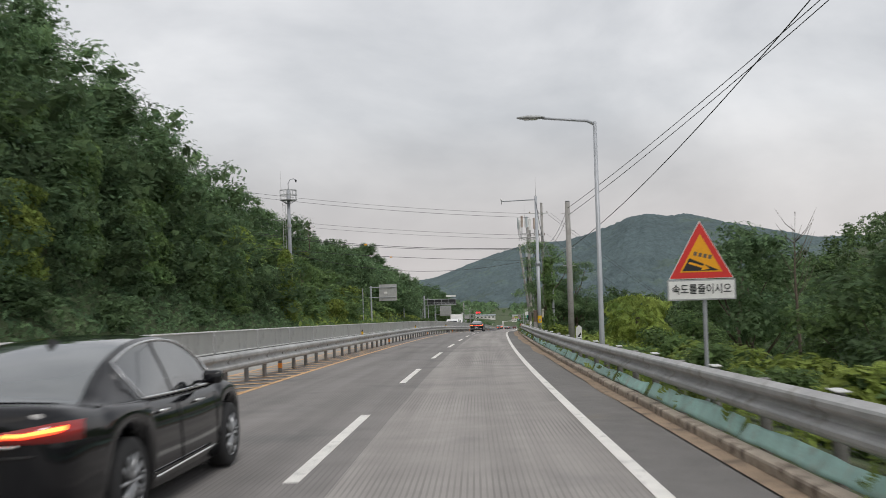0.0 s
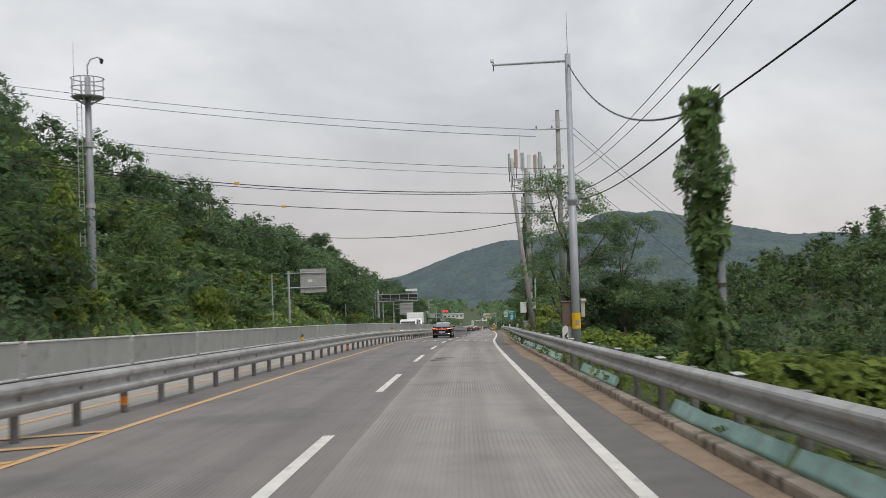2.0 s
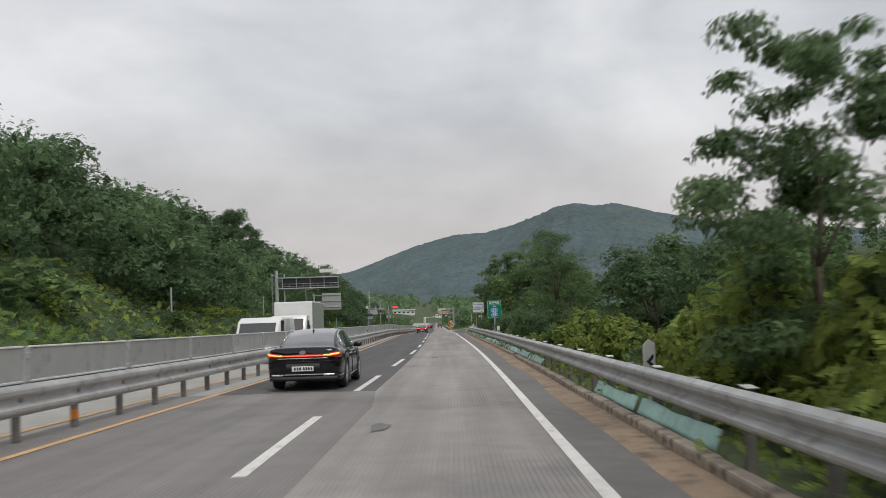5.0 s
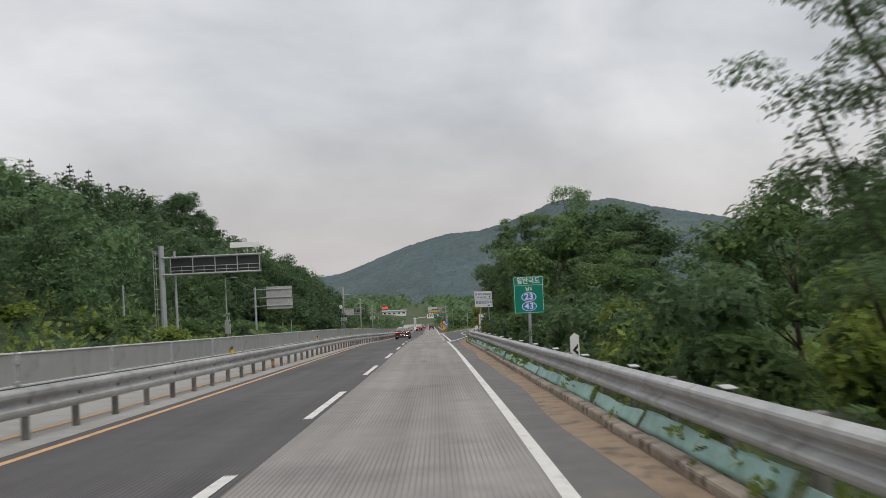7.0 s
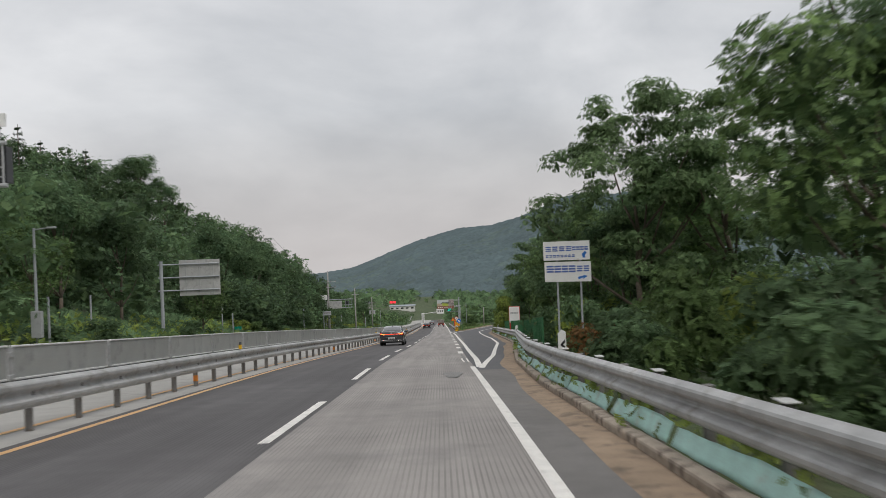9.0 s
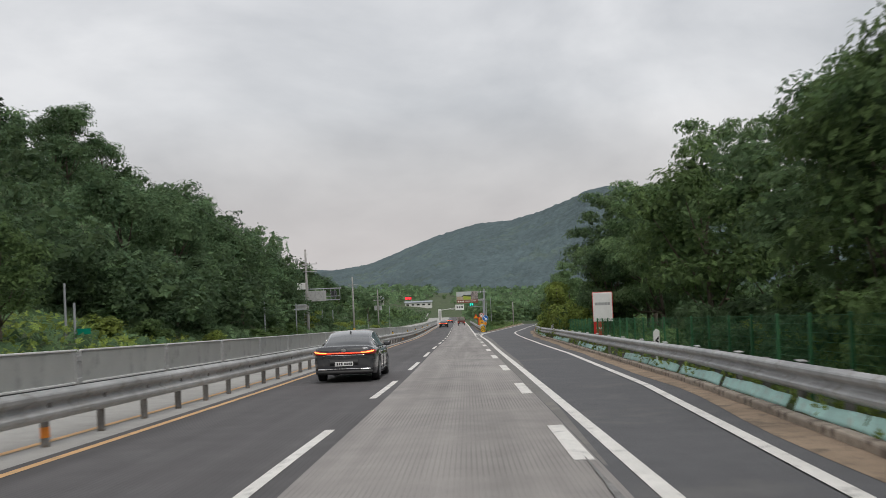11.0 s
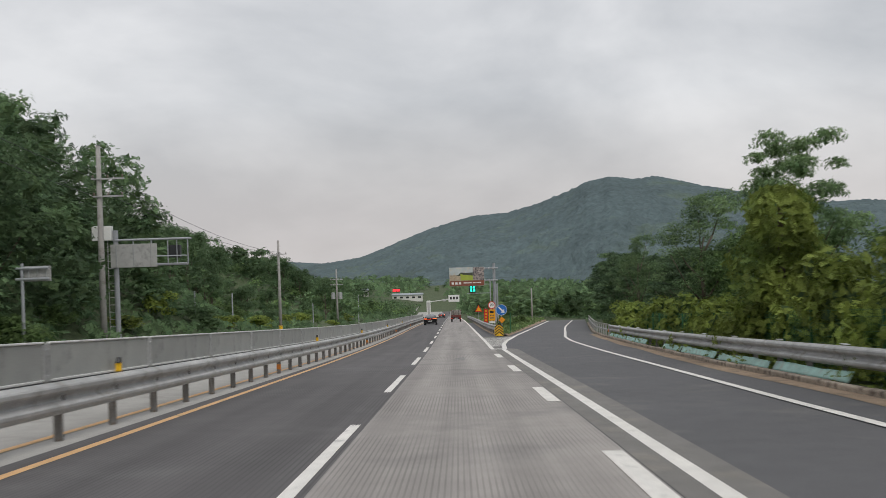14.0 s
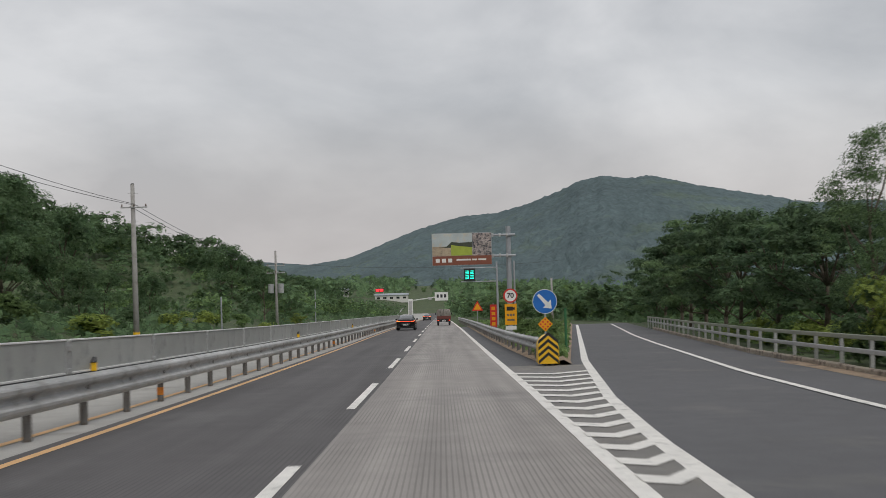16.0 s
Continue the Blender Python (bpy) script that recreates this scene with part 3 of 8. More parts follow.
def speed_figures(u0, y0, width, tall):
    """The figures 70 painted long on the grooved road: a thin-topped seven and a slotted nought."""
    w, bar = width, 0.21

    def figure(name, pts, faces):
        me = mesh_of(name, [spot(u0 + x, y0 + y, 0.016) for x, y in pts], faces, M_WHITE_GROOVED, [(u0 + x, y0 + y) for x, y in pts])
        part(name, me, markings)
    figure("figure_seven", [(0, tall - 0.1), (0.0, tall - 0.75), (0.13, tall - 0.6), (0.13, tall - 0.26), (w * 0.4, tall - 0.26), (w * 0.4, tall), (0.1, tall)], [(0, 1, 2, 3, 6), (3, 4, 5, 6)])
    figure("figure_seven", [(w * 0.4, tall - 0.28), (w * 0.27, 0), (w * 0.27 + bar * 0.9, 0), (w * 0.4 + 0.04, tall - 0.5), (w * 0.4 + 0.05, tall), (w * 0.4 - bar, tall - 0.28)], [(5, 1, 2, 3), (5, 3, 4, 0)])
    x0, x1, n = w * 0.56, w, 28
    outer, inner_ = [], []
    for k in range(n):
        a = 2 * math.pi * k / n
        sx = math.copysign(abs(math.cos(a)) ** 0.45, math.cos(a))
        sy = math.copysign(abs(math.sin(a)) ** 0.45, math.sin(a))
        outer.append(((x0 + x1) / 2 + sx * (x1 - x0) / 2, tall / 2 + sy * tall / 2))
        inner_.append(((x0 + x1) / 2 + sx * ((x1 - x0) / 2 - 0.18), tall / 2 + sy * (tall / 2 - 0.27)))
    figure("figure_nought", outer + inner_, [(k, (k + 1) % n, n + (k + 1) % n, n + k) for k in range(n)])


speed_figures(0.64, 104.0, 2.28, 3.05)
speed_figures(-3.30, 107.3, 2.30, 3.1)

# ---------------------------------------------------------------- mountain across the valley
def mountain():
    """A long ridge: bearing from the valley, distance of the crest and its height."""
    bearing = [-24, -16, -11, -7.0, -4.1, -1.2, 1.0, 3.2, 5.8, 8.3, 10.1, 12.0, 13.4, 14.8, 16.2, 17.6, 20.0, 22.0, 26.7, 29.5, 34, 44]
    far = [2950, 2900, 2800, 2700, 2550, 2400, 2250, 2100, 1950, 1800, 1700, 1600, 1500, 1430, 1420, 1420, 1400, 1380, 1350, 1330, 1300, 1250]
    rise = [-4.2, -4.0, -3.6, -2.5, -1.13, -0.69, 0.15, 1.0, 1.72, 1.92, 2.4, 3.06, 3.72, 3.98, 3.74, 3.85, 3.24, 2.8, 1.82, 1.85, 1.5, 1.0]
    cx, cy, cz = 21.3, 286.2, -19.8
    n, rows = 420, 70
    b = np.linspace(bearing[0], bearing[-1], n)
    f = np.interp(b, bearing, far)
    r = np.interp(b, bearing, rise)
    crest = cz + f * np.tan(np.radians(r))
    verts = []
    rng = np.random.default_rng(5)
    for i in range(rows):
        s = i / (rows - 1)
        near = 0.28 + 0.72 * min(s / 0.86, 1.0) + 0.25 * max(s - 0.86, 0) / 0.14
        dist = f * near
        up = (s / 0.86) ** 1.35 if s < 0.86 else 1 - 1.2 * ((s - 0.86) / 0.14) ** 1.3
        x = cx + dist * np.sin(np.radians(b))
        y = cy + dist * np.cos(np.radians(b))
        spur = wobble(x, y * 0.35, 75.0, 2.0) * 0.10 + wobble(x, y, 31.0, 0.5) * 0.035
        mid = math.sin(math.pi * min(s / 0.86, 1.0))
        z = -75 + (crest + 75) * np.clip(up, -0.2, 1) + (crest + 75) * spur * mid + rng.normal(0, 1.3, n) * (0.4 + 0.8 * mid) + 2.0 * wobble(x, y, 9.0) * (0.3 + mid)
        verts.append(np.stack([x, y, z], -1))
    verts = np.concatenate(verts)
    faces = [(i * n + j, i * n + j + 1, (i + 1) * n + j + 1, (i + 1) * n + j) for i in range(rows - 1) for j in range(n - 1)]
    return thing("mountain", "long wooded mountain ridge across the valley, distance haze put into its blue-green colour", "mountain", kind="structure", data=mesh_of("mountain", verts, faces, M_MOUNT, smooth=True))


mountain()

# ---------------------------------------------------------------- plants
def leaf_quads(centres, normals, size, rng, spread=0.75, fold=0.25):
    """One bent leaf spray (two triangles) at each centre, turned about its outward direction."""
    n = len(centres)
    nrm = normals + rng.normal(0, spread, (n, 3))
    nrm /= np.linalg.norm(nrm, axis=1)[:, None] + 1e-9
    t = rng.normal(0, 1, (n, 3))
    a = np.cross(nrm, t)
    a /= np.linalg.norm(a, axis=1)[:, None] + 1e-9
    b = np.cross(nrm, a)
    s = size * rng.uniform(0.55, 1.35, (n, 1))
    w = s * rng.uniform(0.45, 0.8, (n, 1))
    s, w = s * 1.16, w * 1.22
    v = np.stack([centres - a * s * 0.5, centres + b * w * 0.5 - nrm * s * fold * 0.3, centres + a * s * 0.55 - nrm * s * fold, centres - b * w * 0.5 - nrm * s * fold * 0.3], 1)
    return v.reshape(-1, 3), np.arange(4 * n).reshape(-1, 4)


def leaf_uv(me):
    """Lengthwise and crosswise coordinates on every spray of a mesh made of sprays alone."""
    layer = me.uv_layers.new(name="UVMap")
    layer.data.foreach_set("uv", np.tile(np.array([0.0, 0.5, 0.5, 1.0, 1.0, 0.5, 0.5, 0.0], np.float32), len(me.polygons)))
    return me


def leaf_mesh(name, v, f, mat):
    return leaf_uv(mesh_of(name, v, f, mat))


def ball_points(n, rng):
    v = rng.normal(0, 1, (n, 3))
    return v / np.linalg.norm(v, axis=1)[:, None]


def inner(centre, radius, rng, n=14):
    """Large dim sprays filling the inside of a clump."""
    d = ball_points(n, rng)
    return leaf_quads(centre + d * radius * rng.uniform(0.1, 0.62, (n, 1)), d, radius * 0.72, rng, 0.9, 0.3)


def crown_lobes(kind, rng):
    """Clump centres and radii of a crown of about one metre, by kind: broad, tall, open, shrub."""
    out = []
    if kind == "broad":
        for k in range(20):
            a, z = rng.uniform(0, 6.28), rng.uniform(0.26, 0.95)
            r = 0.32 * math.sin(math.pi * min(1, (z - 0.12) / 0.95)) ** 0.6 * rng.uniform(0.35, 1.0)
            out.append(((r * math.cos(a), r * math.sin(a), z), rng.uniform(0.085, 0.16)))
    elif kind == "tall":
        for k in range(13):
            z = 0.2 + 0.75 * k / 12
            a, r = rng.uniform(0, 6.28), 0.20 * (1.05 - 0.75 * abs(z - 0.5)) * rng.uniform(0.2, 1.0)
            out.append(((r * math.cos(a), r * math.sin(a), z), rng.uniform(0.10, 0.16)))
    elif kind == "layered":
        for k in range(64):
            a, z = rng.uniform(0, 6.28), rng.uniform(0.24, 0.96)
            r = 0.40 * math.sin(math.pi * min(1, (z - 0.08) / 0.98)) ** 0.55 * rng.uniform(0.2, 1.0)
            out.append(((r * math.cos(a), r * math.sin(a), z), rng.uniform(0.045, 0.10)))
    elif kind == "open":
        for k in range(80):
            a, z = rng.uniform(0, 6.28), rng.uniform(0.26, 0.98)
            r = rng.uniform(0.05, 0.36) * (1.16 - 0.74 * z)
            out.append(((r * math.cos(a), r * math.sin(a), z), rng.uniform(0.03, 0.065)))
    else:
        for k in range(9):
            a, r = rng.uniform(0, 6.28), rng.uniform(0.0, 0.36)
            out.append(((r * math.cos(a), r * math.sin(a), rng.uniform(0.25, 0.78)), rng.uniform(0.15, 0.26)))
    return out


def crown_arrays(kind, count, leaf, height, rng, core=10, squash=0.8):
    lobes = crown_lobes(kind, rng)
    vol = np.array([r ** 2 for _, r in lobes])
    share = (vol / vol.sum() * count).astype(int) + 1
    vs, fs, base = [], [], 0
    cv, cf, cb = [], [], 0
    for (c, r), k in zip(lobes, share):
        d = ball_points(k, rng)
        d[:, 2] = np.where(d[:, 2] < -0.45, -d[:, 2], d[:, 2])
        rad = r * rng.uniform(0.66, 1.3, (k, 1))
        p = (np.array(c) + d * rad * np.array([1, 1, squash])) * height
        nr = d + np.array([0, 0, 0.5])
        v, f = leaf_quads(p, nr, leaf, rng, 0.42)
        vs.append(v)
        fs.append(f + base)
        base += len(v)
        if core:
            v, f = inner(np.array(c) * height, r * height, rng, int(core))
            cv.append(v)
            cf.append(f + cb)
            cb += len(v)
    return np.concatenate(vs), np.concatenate(fs), (np.concatenate(cv), np.concatenate(cf)) if core else None, [(np.array(c) * height, r * height) for c, r in lobes]


def crown_mesh(name, kind, count, leaf, height, seed, mat, core=10):
    rng = np.random.default_rng(seed)
    v, f, c, lobes = crown_arrays(kind, count, leaf, height, rng, core, 0.5 if kind == "layered" else 0.8)
    me = bpy.data.meshes.new(name)
    if c is not None:
        verts = np.concatenate([v, c[0]]).tolist()
        faces = f.tolist() + (c[1] + len(v)).tolist()
    else:
        verts, faces = v.tolist(), f.tolist()
    me.from_pydata(verts, [], faces)
    me.materials.append(mat)
    me.materials.append(M_CORE)
    idx = np.zeros(len(faces), np.int32)
    idx[len(f):] = 1
    me.polygons.foreach_set("material_index", idx)
    leaf_uv(me)
    me.update()
    return me, lobes


def trunk_mesh(name, height, radius, lobes, seed, limbs=7):
    """Tapered, slightly bent trunk with limbs that reach into the clumps."""
    rng = random.Random(seed)
    bm = bmesh.new()
    pts = [Vector((0, 0, -0.3))]
    for k in range(1, 6):
        pts.append(Vector((rng.uniform(-0.03, 0.03) * height * k / 5, rng.uniform(-0.03, 0.03) * height * k / 5, height * 0.72 * k / 5)))
    for k in range(5):
        add_tube(bm, pts[k], pts[k + 1], radius * (1 - 0.16 * k), radius * (1 - 0.16 * (k + 1)), 8)
    for c, r in sorted(lobes, key=lambda q: -q[1])[:limbs]:
        start = pts[min(4, max(1, int(5 * c[2] / (height * 0.9)) - 1))]
        mid = (start + Vector(c)) / 2 + Vector((0, 0, -0.04 * height))
        add_tube(bm, start, mid, radius * 0.42, radius * 0.28, 6)
        add_tube(bm, mid, Vector(c), radius * 0.28, radius * 0.1, 6)
    return mesh_from(bm, name, M_BARK, smooth=True)


def ground_z(x, y):
    """Ground height at a place."""
    yy = y
    for _ in range(3):
        a = heading(yy)
        u = (x - float(line_x(yy))) * math.cos(a) - (y - yy) * math.sin(a)
        yy = y + u * math.sin(a)
    return float(line_z(yy)) + float(ground_height(u, yy))


def woods(name, label, places, kinds, mat_list, leaf, count, seed):
    """A wood that nobody could count: many crowns in one mesh. places: x, y, z, height."""
    rng = np.random.default_rng(seed)
    protos = []
    for k, (kind, aspect) in enumerate(kinds):
        v, f, c, _ = crown_arrays(kind, count, leaf, 1.0, np.random.default_rng(seed + 10 + k), 4)
        protos.append((v * np.array([aspect, aspect, 1.0]), f, c[0] * np.array([aspect, aspect, 1.0]), c[1]))
    vs, fs, ms, tints, base = [], [], [], [], 0
    for x, y, z, h in places:
        k = rng.integers(len(protos))
        v, f, cv, cf = protos[k]
        a = rng.uniform(0, 6.28)
        rot = np.array([[math.cos(a), -math.sin(a), 0], [math.sin(a), math.cos(a), 0], [0, 0, 1]]) * h
        wide = rng.uniform(0.85, 1.25)
        sc = np.array([wide, wide, 1.0])
        q = (v * sc) @ rot.T + (x, y, z - 0.12 * h)
        vs.append(q)
        fs.append(f + base)
        ms.append(np.full(len(f), k % len(mat_list)))
        base += len(q)
        q = (cv * sc) @ rot.T + (x, y, z - 0.12 * h)
        vs.append(q)
        fs.append(cf + base)
        ms.append(np.full(len(cf), len(mat_list)))
        tints.append(np.full(len(f) + len(cf), rng.uniform(-0.38, 0.36)))
        base += len(q)
    verts, faces, mats = np.concatenate(vs), np.concatenate(fs), np.concatenate(ms)
    me = bpy.data.meshes.new(name)
    me.from_pydata(verts.tolist(), [], faces.tolist())
    for m in mat_list:
        me.materials.append(m)
    me.materials.append(M_CORE)
    me.polygons.foreach_set("material_index", mats.astype(np.int32))
    leaf_uv(me)
    own = me.attributes.new("tree_tint", "FLOAT", "FACE")
    own.data.foreach_set("value", np.concatenate(tints).astype(np.float32))
    me.update()
    return thing(name, label, "trees", kind="stuff", data=me)


def scatter(seed, n, u_range, y_range, height, gap=2.0, keep=None):
    """Places on the ground, apart from one another: x, y, z, height."""
    rng = random.Random(seed)
    out, cells = [], {}
    tries = 0
    while len(out) < n and tries < n * 30:
        tries += 1
        u, y = rng.uniform(*u_range), rng.uniform(*y_range)
        if keep and not keep(u, y, rng):
            continue
        p = spot(u, y)
        z = float(line_z(y)) + float(ground_height(u, y))
        c = (int(p.x // gap), int(p.y // gap))
        if any((c[0] + i, c[1] + j) in cells for i in (-1, 0, 1) for j in (-1, 0, 1) if (i, j) == (0, 0)):
            continue
        cells[c] = 1
        out.append((p.x, p.y, z, rng.uniform(*height)))
    return out



near_hill = scatter(1, 600, (-96, -19), (8, 228), (5.5, 9.5), 3.3, lambda u, y, r: y < 84 + 6 * math.sin(u) or y > 146 + 0.25 * (u + 40))
hill_scrub = scatter(8, 420, (-84, -18), (80, 152), (1.8, 3.9), 2.6)
woods("hillside_scrub", "low yellow-green scrub and young trees on the open hillside", hill_scrub, [("shrub", 1.5), ("broad", 1.2), ("shrub", 1.7), ("shrub", 1.4)], [M_LEAF, M_LEAF_YELLOW, M_LEAF, M_LEAF_DARK], 0.10, 230, 150)
near_hill = [(x, y, z, h * (1.15 if y < 86 else 1.0)) for x, y, z, h in near_hill]
HILL_KINDS = [("broad", 1.0), ("tall", 1.25), ("broad", 0.9), ("broad", 1.2)]
low_part = [q for q in near_hill if q[0] > float(line_x(q[1])) - 44]
high_part = [q for q in near_hill if q[0] <= float(line_x(q[1])) - 44]
woods("hillside_woods", "dense green woods covering the steep near hillside", low_part, HILL_KINDS, [M_LEAF_DARK, M_LEAF_DARK], 0.036, 950, 100)
woods("upper_hillside_woods", "darker woods covering the top of the steep near hillside", high_part, HILL_KINDS, [M_LEAF_WOOD, M_LEAF_DARK], 0.050, 330, 110)
second_hill = scatter(2, 520, (-130, -24), (228, 445), (7.0, 11.0), 3.4, lambda u, y, r: y < 351 + 1.25 * (-u - 15.5))
woods("second_hill_woods", "dark green woods on the second hill beside the road", second_hill, [("broad", 1.0), ("tall", 1.2), ("broad", 0.85)], [M_LEAF_WOOD, M_LEAF_WOOD, M_LEAF_DARK], 0.058, 300, 200)
near_foot = scatter(10, 80, (-25, -17.2), (-2, 84), (4.2, 7.6), 2.4)
woods("hill_foot_woods", "dark creeper-hung trees crowding the foot of the near hillside", near_foot, HILL_KINDS, [M_LEAF_DARK, M_LEAF_DARK], 0.036, 900, 215)
foot_trees = scatter(9, 85, (-29, -18.2), (286, 352), (4.5, 8.5), 2.6)
woods("foot_woods", "dark leafy trees along the foot of the second hill", foot_trees, [("broad", 1.0), ("tall", 1.2), ("broad", 1.15)], [M_LEAF_WOOD, M_LEAF_DARK, M_LEAF_WOOD], 0.042, 800, 210)
far_hill = scatter(3, 620, (-270, -44), (500, 790), (7.5, 11.0), 7.0)
woods("far_hill_woods", "dark woods on the long hill farther down the valley", far_hill, [("broad", 1.2), ("broad", 1.4)], [M_LEAF_DARK], 0.12, 75, 300)
valley = scatter(4, 210, (13, 75), (0, 225), (5.0, 9.0), 3.6, lambda u, y, r: u > (30 if y < 112 else 22)) + scatter(5, 260, (60, 190), (110, 400), (7.0, 11.0), 5.0)
# light mix with bluish M_LEAF_BLUE: distance haze carried in the leaf colour
woods("valley_woods", "green woods on the slope and hill beyond the guardrail", valley, [("broad", 1.1), ("broad", 1.0), ("tall", 1.3)], [M_LEAF, M_LEAF_BLUE, M_LEAF], 0.065, 200, 400)
low_woods = scatter(6, 190, (-75, -17), (436, 660), (3.2, 6.0), 3.6) + scatter(7, 200, (30, 140), (380, 700), (3.5, 7.0), 6.0)
woods("valley_floor_trees", "low trees and scrub on the valley floor", low_woods, [("broad", 1.2), ("shrub", 1.2)], [M_LEAF_DARK, M_LEAF], 0.11, 80, 500)

# trees beside the road that can be told apart
CROWN = {}
for k, (kind, count, leaf, mat, tall) in enumerate([("open", 17000, 0.105, M_LEAF_BLUE, 10.0), ("broad", 5200, 0.26, M_LEAF, 9.0), ("layered", 14000, 0.155, M_LEAF_BLUE, 8.0), ("tall", 4200, 0.25, M_LEAF, 9.0), ("broad", 6600, 0.23, M_LEAF_DARK, 9.0), ("layered", 7500, 0.21, M_LEAF_WOOD, 8.0)]):
    me, lobes = crown_mesh("crown", kind, count, leaf, tall, 40 + k, mat, 0 if kind == "open" else 2 if kind == "layered" else 5)
    CROWN[k] = (me, trunk_mesh("trunk", tall, 0.016 * tall, lobes, k, 9), tall)


def tree(k, u, y, height, label, turn=0.0, wide=1.0, group=""):
    crown, trunk, tall = CROWN[k]
    p = spot(u, y)
    z = float(line_z(y)) + float(ground_height(u, y))
    s = height / tall
    ob = thing("tree", label, "tree", Matrix.Translation((p.x, p.y, z)) @ Matrix.Rotation(turn, 4, "Z") @ Matrix.Diagonal((s * wide, s * wide, s, 1)), group)
    part("trunk", trunk, ob)
    part("crown", crown, ob)
    return ob


TREES = [
    (0, 7.3, 89.6, 9.6, 1.25), (4, 9.2, 90.5, 4.2, 1.2), (4, 11.5, 93.0, 5.6, 1.4), (0, 10.6, 91.5, 8.6, 1.1), (4, 13.5, 97.0, 6.0, 1.4), (2, 7.0, 115.0, 6.0, 0.8), (3, 9.0, 121.0, 4.5, 1.2), (1, 10.5, 128.0, 5.5, 1.2), (4, 9.5, 135.5, 5.0, 1.2), (1, 11.0, 142.0, 6.0, 1.2),
    (0, 8.2, 154.5, 6.9, 1.3), (1, 11.5, 166.0, 5.0, 1.2), (4, 13.0, 175.0, 4.5, 1.3), (1, 11.5, 186.0, 4.2, 1.2), (2, 12.5, 193.0, 5.8, 1.2), (1, 10.3, 199.5, 7.2, 1.1), (4, 13.6, 209.0, 7.0, 1.0), (4, 12.8, 201.5, 8.2, 1.2), (4, 14.6, 196.0, 6.8, 1.3), (1, 15.5, 203.0, 8.0, 1.2),
    (2, 10.4, 220.5, 10.6, 0.92), (0, 13.0, 206.5, 10.4, 1.0), (1, 10.4, 230.5, 7.2, 0.95), (4, 9.9, 237.0, 7.2, 0.9), (1, 10.9, 245.0, 7.4, 1.0), (4, 10.6, 224.5, 6.4, 1.0), (1, 14.2, 227.0, 7.6, 1.05), (4, 15.0, 233.0, 8.0, 1.1), (1, 17.2, 240.0, 9.0, 1.0), (2, 13.2, 248.0, 8.0, 1.1), (4, 14.6, 253.0, 8.4, 1.2), (4, 13.6, 244.0, 6.4, 1.3), (1, 16.0, 247.0, 9.5, 1.1), (4, 14.5, 256.0, 9.5, 1.0),
    (1, 13.0, 266.0, 9.0, 1.0), (2, 17.0, 275.5, 12.0, 0.9), (2, 15.0, 284.5, 9.8, 0.85), (2, 15.8, 290.5, 11.2, 0.95), (2, 14.2, 296.5, 11.4, 0.95), (2, 15.6, 298.5, 9.2, 0.95), (2, 17.0, 299.0, 12.0, 0.9), (4, 12.6, 291.5, 6.5, 1.0), (1, 13.2, 293.5, 6.0, 1.0), (1, 14.2, 309.5, 4.5, 1.3), (2, 12.8, 316.0, 7.6, 0.8),
    (1, 14.5, 317.0, 4.2, 1.3), (1, 14.0, 325.0, 5.0, 1.2), (0, 15.9, 355.0, 7.6, 0.85), (0, 12.6, 325.6, 6.9, 1.2), (5, 16.9, 361.0, 5.8, 1.3), (5, 18.2, 369.5, 6.6, 1.2), (5, 19.6, 379.0, 7.6, 1.2), (5, 21.6, 388.0, 8.4, 1.2), (2, 22.6, 396.0, 8.8, 1.2), (5, 24.5, 407.0, 9.4, 1.2),
    (5, 27.0, 419.0, 9.4, 1.2), (5, 28.5, 432.0, 9.0, 1.2), (2, 31.0, 446.0, 8.4, 1.3), (5, 33.5, 462.0, 7.5, 1.3), (5, 20.5, 366.0, 6.5, 1.3), (5, 23.5, 376.0, 7.8, 1.3), (5, 27.5, 398.0, 8.8, 1.3),
    (5, 14.6, 333.0, 5.0, 1.3), (5, 15.6, 340.0, 5.3, 1.3), (5, 17.8, 347.0, 6.0, 1.3), (5, 19.8, 353.0, 6.6, 1.3), (5, 20.0, 341.0, 6.6, 1.3), (4, 15.5, 48.0, 9.0, 1.1), (1, 9.0, 31.5, 2.6, 1.5), (4, 13.5, 22.0, 6.4, 1.3), (1, 15.0, 29.0, 5.8, 1.4), (1, 10.5, 63.0, 2.4, 1.5), (2, 18.0, 55.0, 9.6, 1.2), (4, 10.5, 71.0, 2.8, 1.5), (1, 17.0, 12.0, 6.5, 1.3),
    (3, 15.5, 263.5, 8.0, 1.1), (1, 17.0, 280.0, 9.5, 1.2), (1, 17.5, 297.0, 8.0, 1.2), (4, 15.0, 150.0, 7.0, 1.2), (2, 14.4, 221.5, 10.6, 1.0),
]
rt = random.Random(3)
for k, u, y, h, w in TREES:
    kinds = ["airy acacia tree with feathery grey-green leaves", "leafy broad green roadside tree", "acacia tree with dull green leaves", "slender green roadside tree", "dense dark green roadside tree", "dark ragged broadleaf tree beside the ramp"]
    tree(k, u, y, h, kinds[k] + " behind the guardrail", rt.uniform(0, 6.28), w, "roadside trees")
for u, y, h in [(-57, 360, 13), (-60, 363, 12), (-53, 364, 11), (-34, 352, 6.5), (-21, 64, 6.0), (-20, 100, 5.5), (-21, 236, 6.5), (-20, 268, 6.0), (-19.5, 432, 6.5), (-18.5, 444, 5.0), (-39, 499, 10.5), (-36, 504, 9.0), (-43, 506, 10.0)]:
    tree(4 if y > 300 else 1, u, y, h, "dark green leafy tree at the foot of the hillside", rt.uniform(0, 6.28), 1.0, "hillside edge trees")


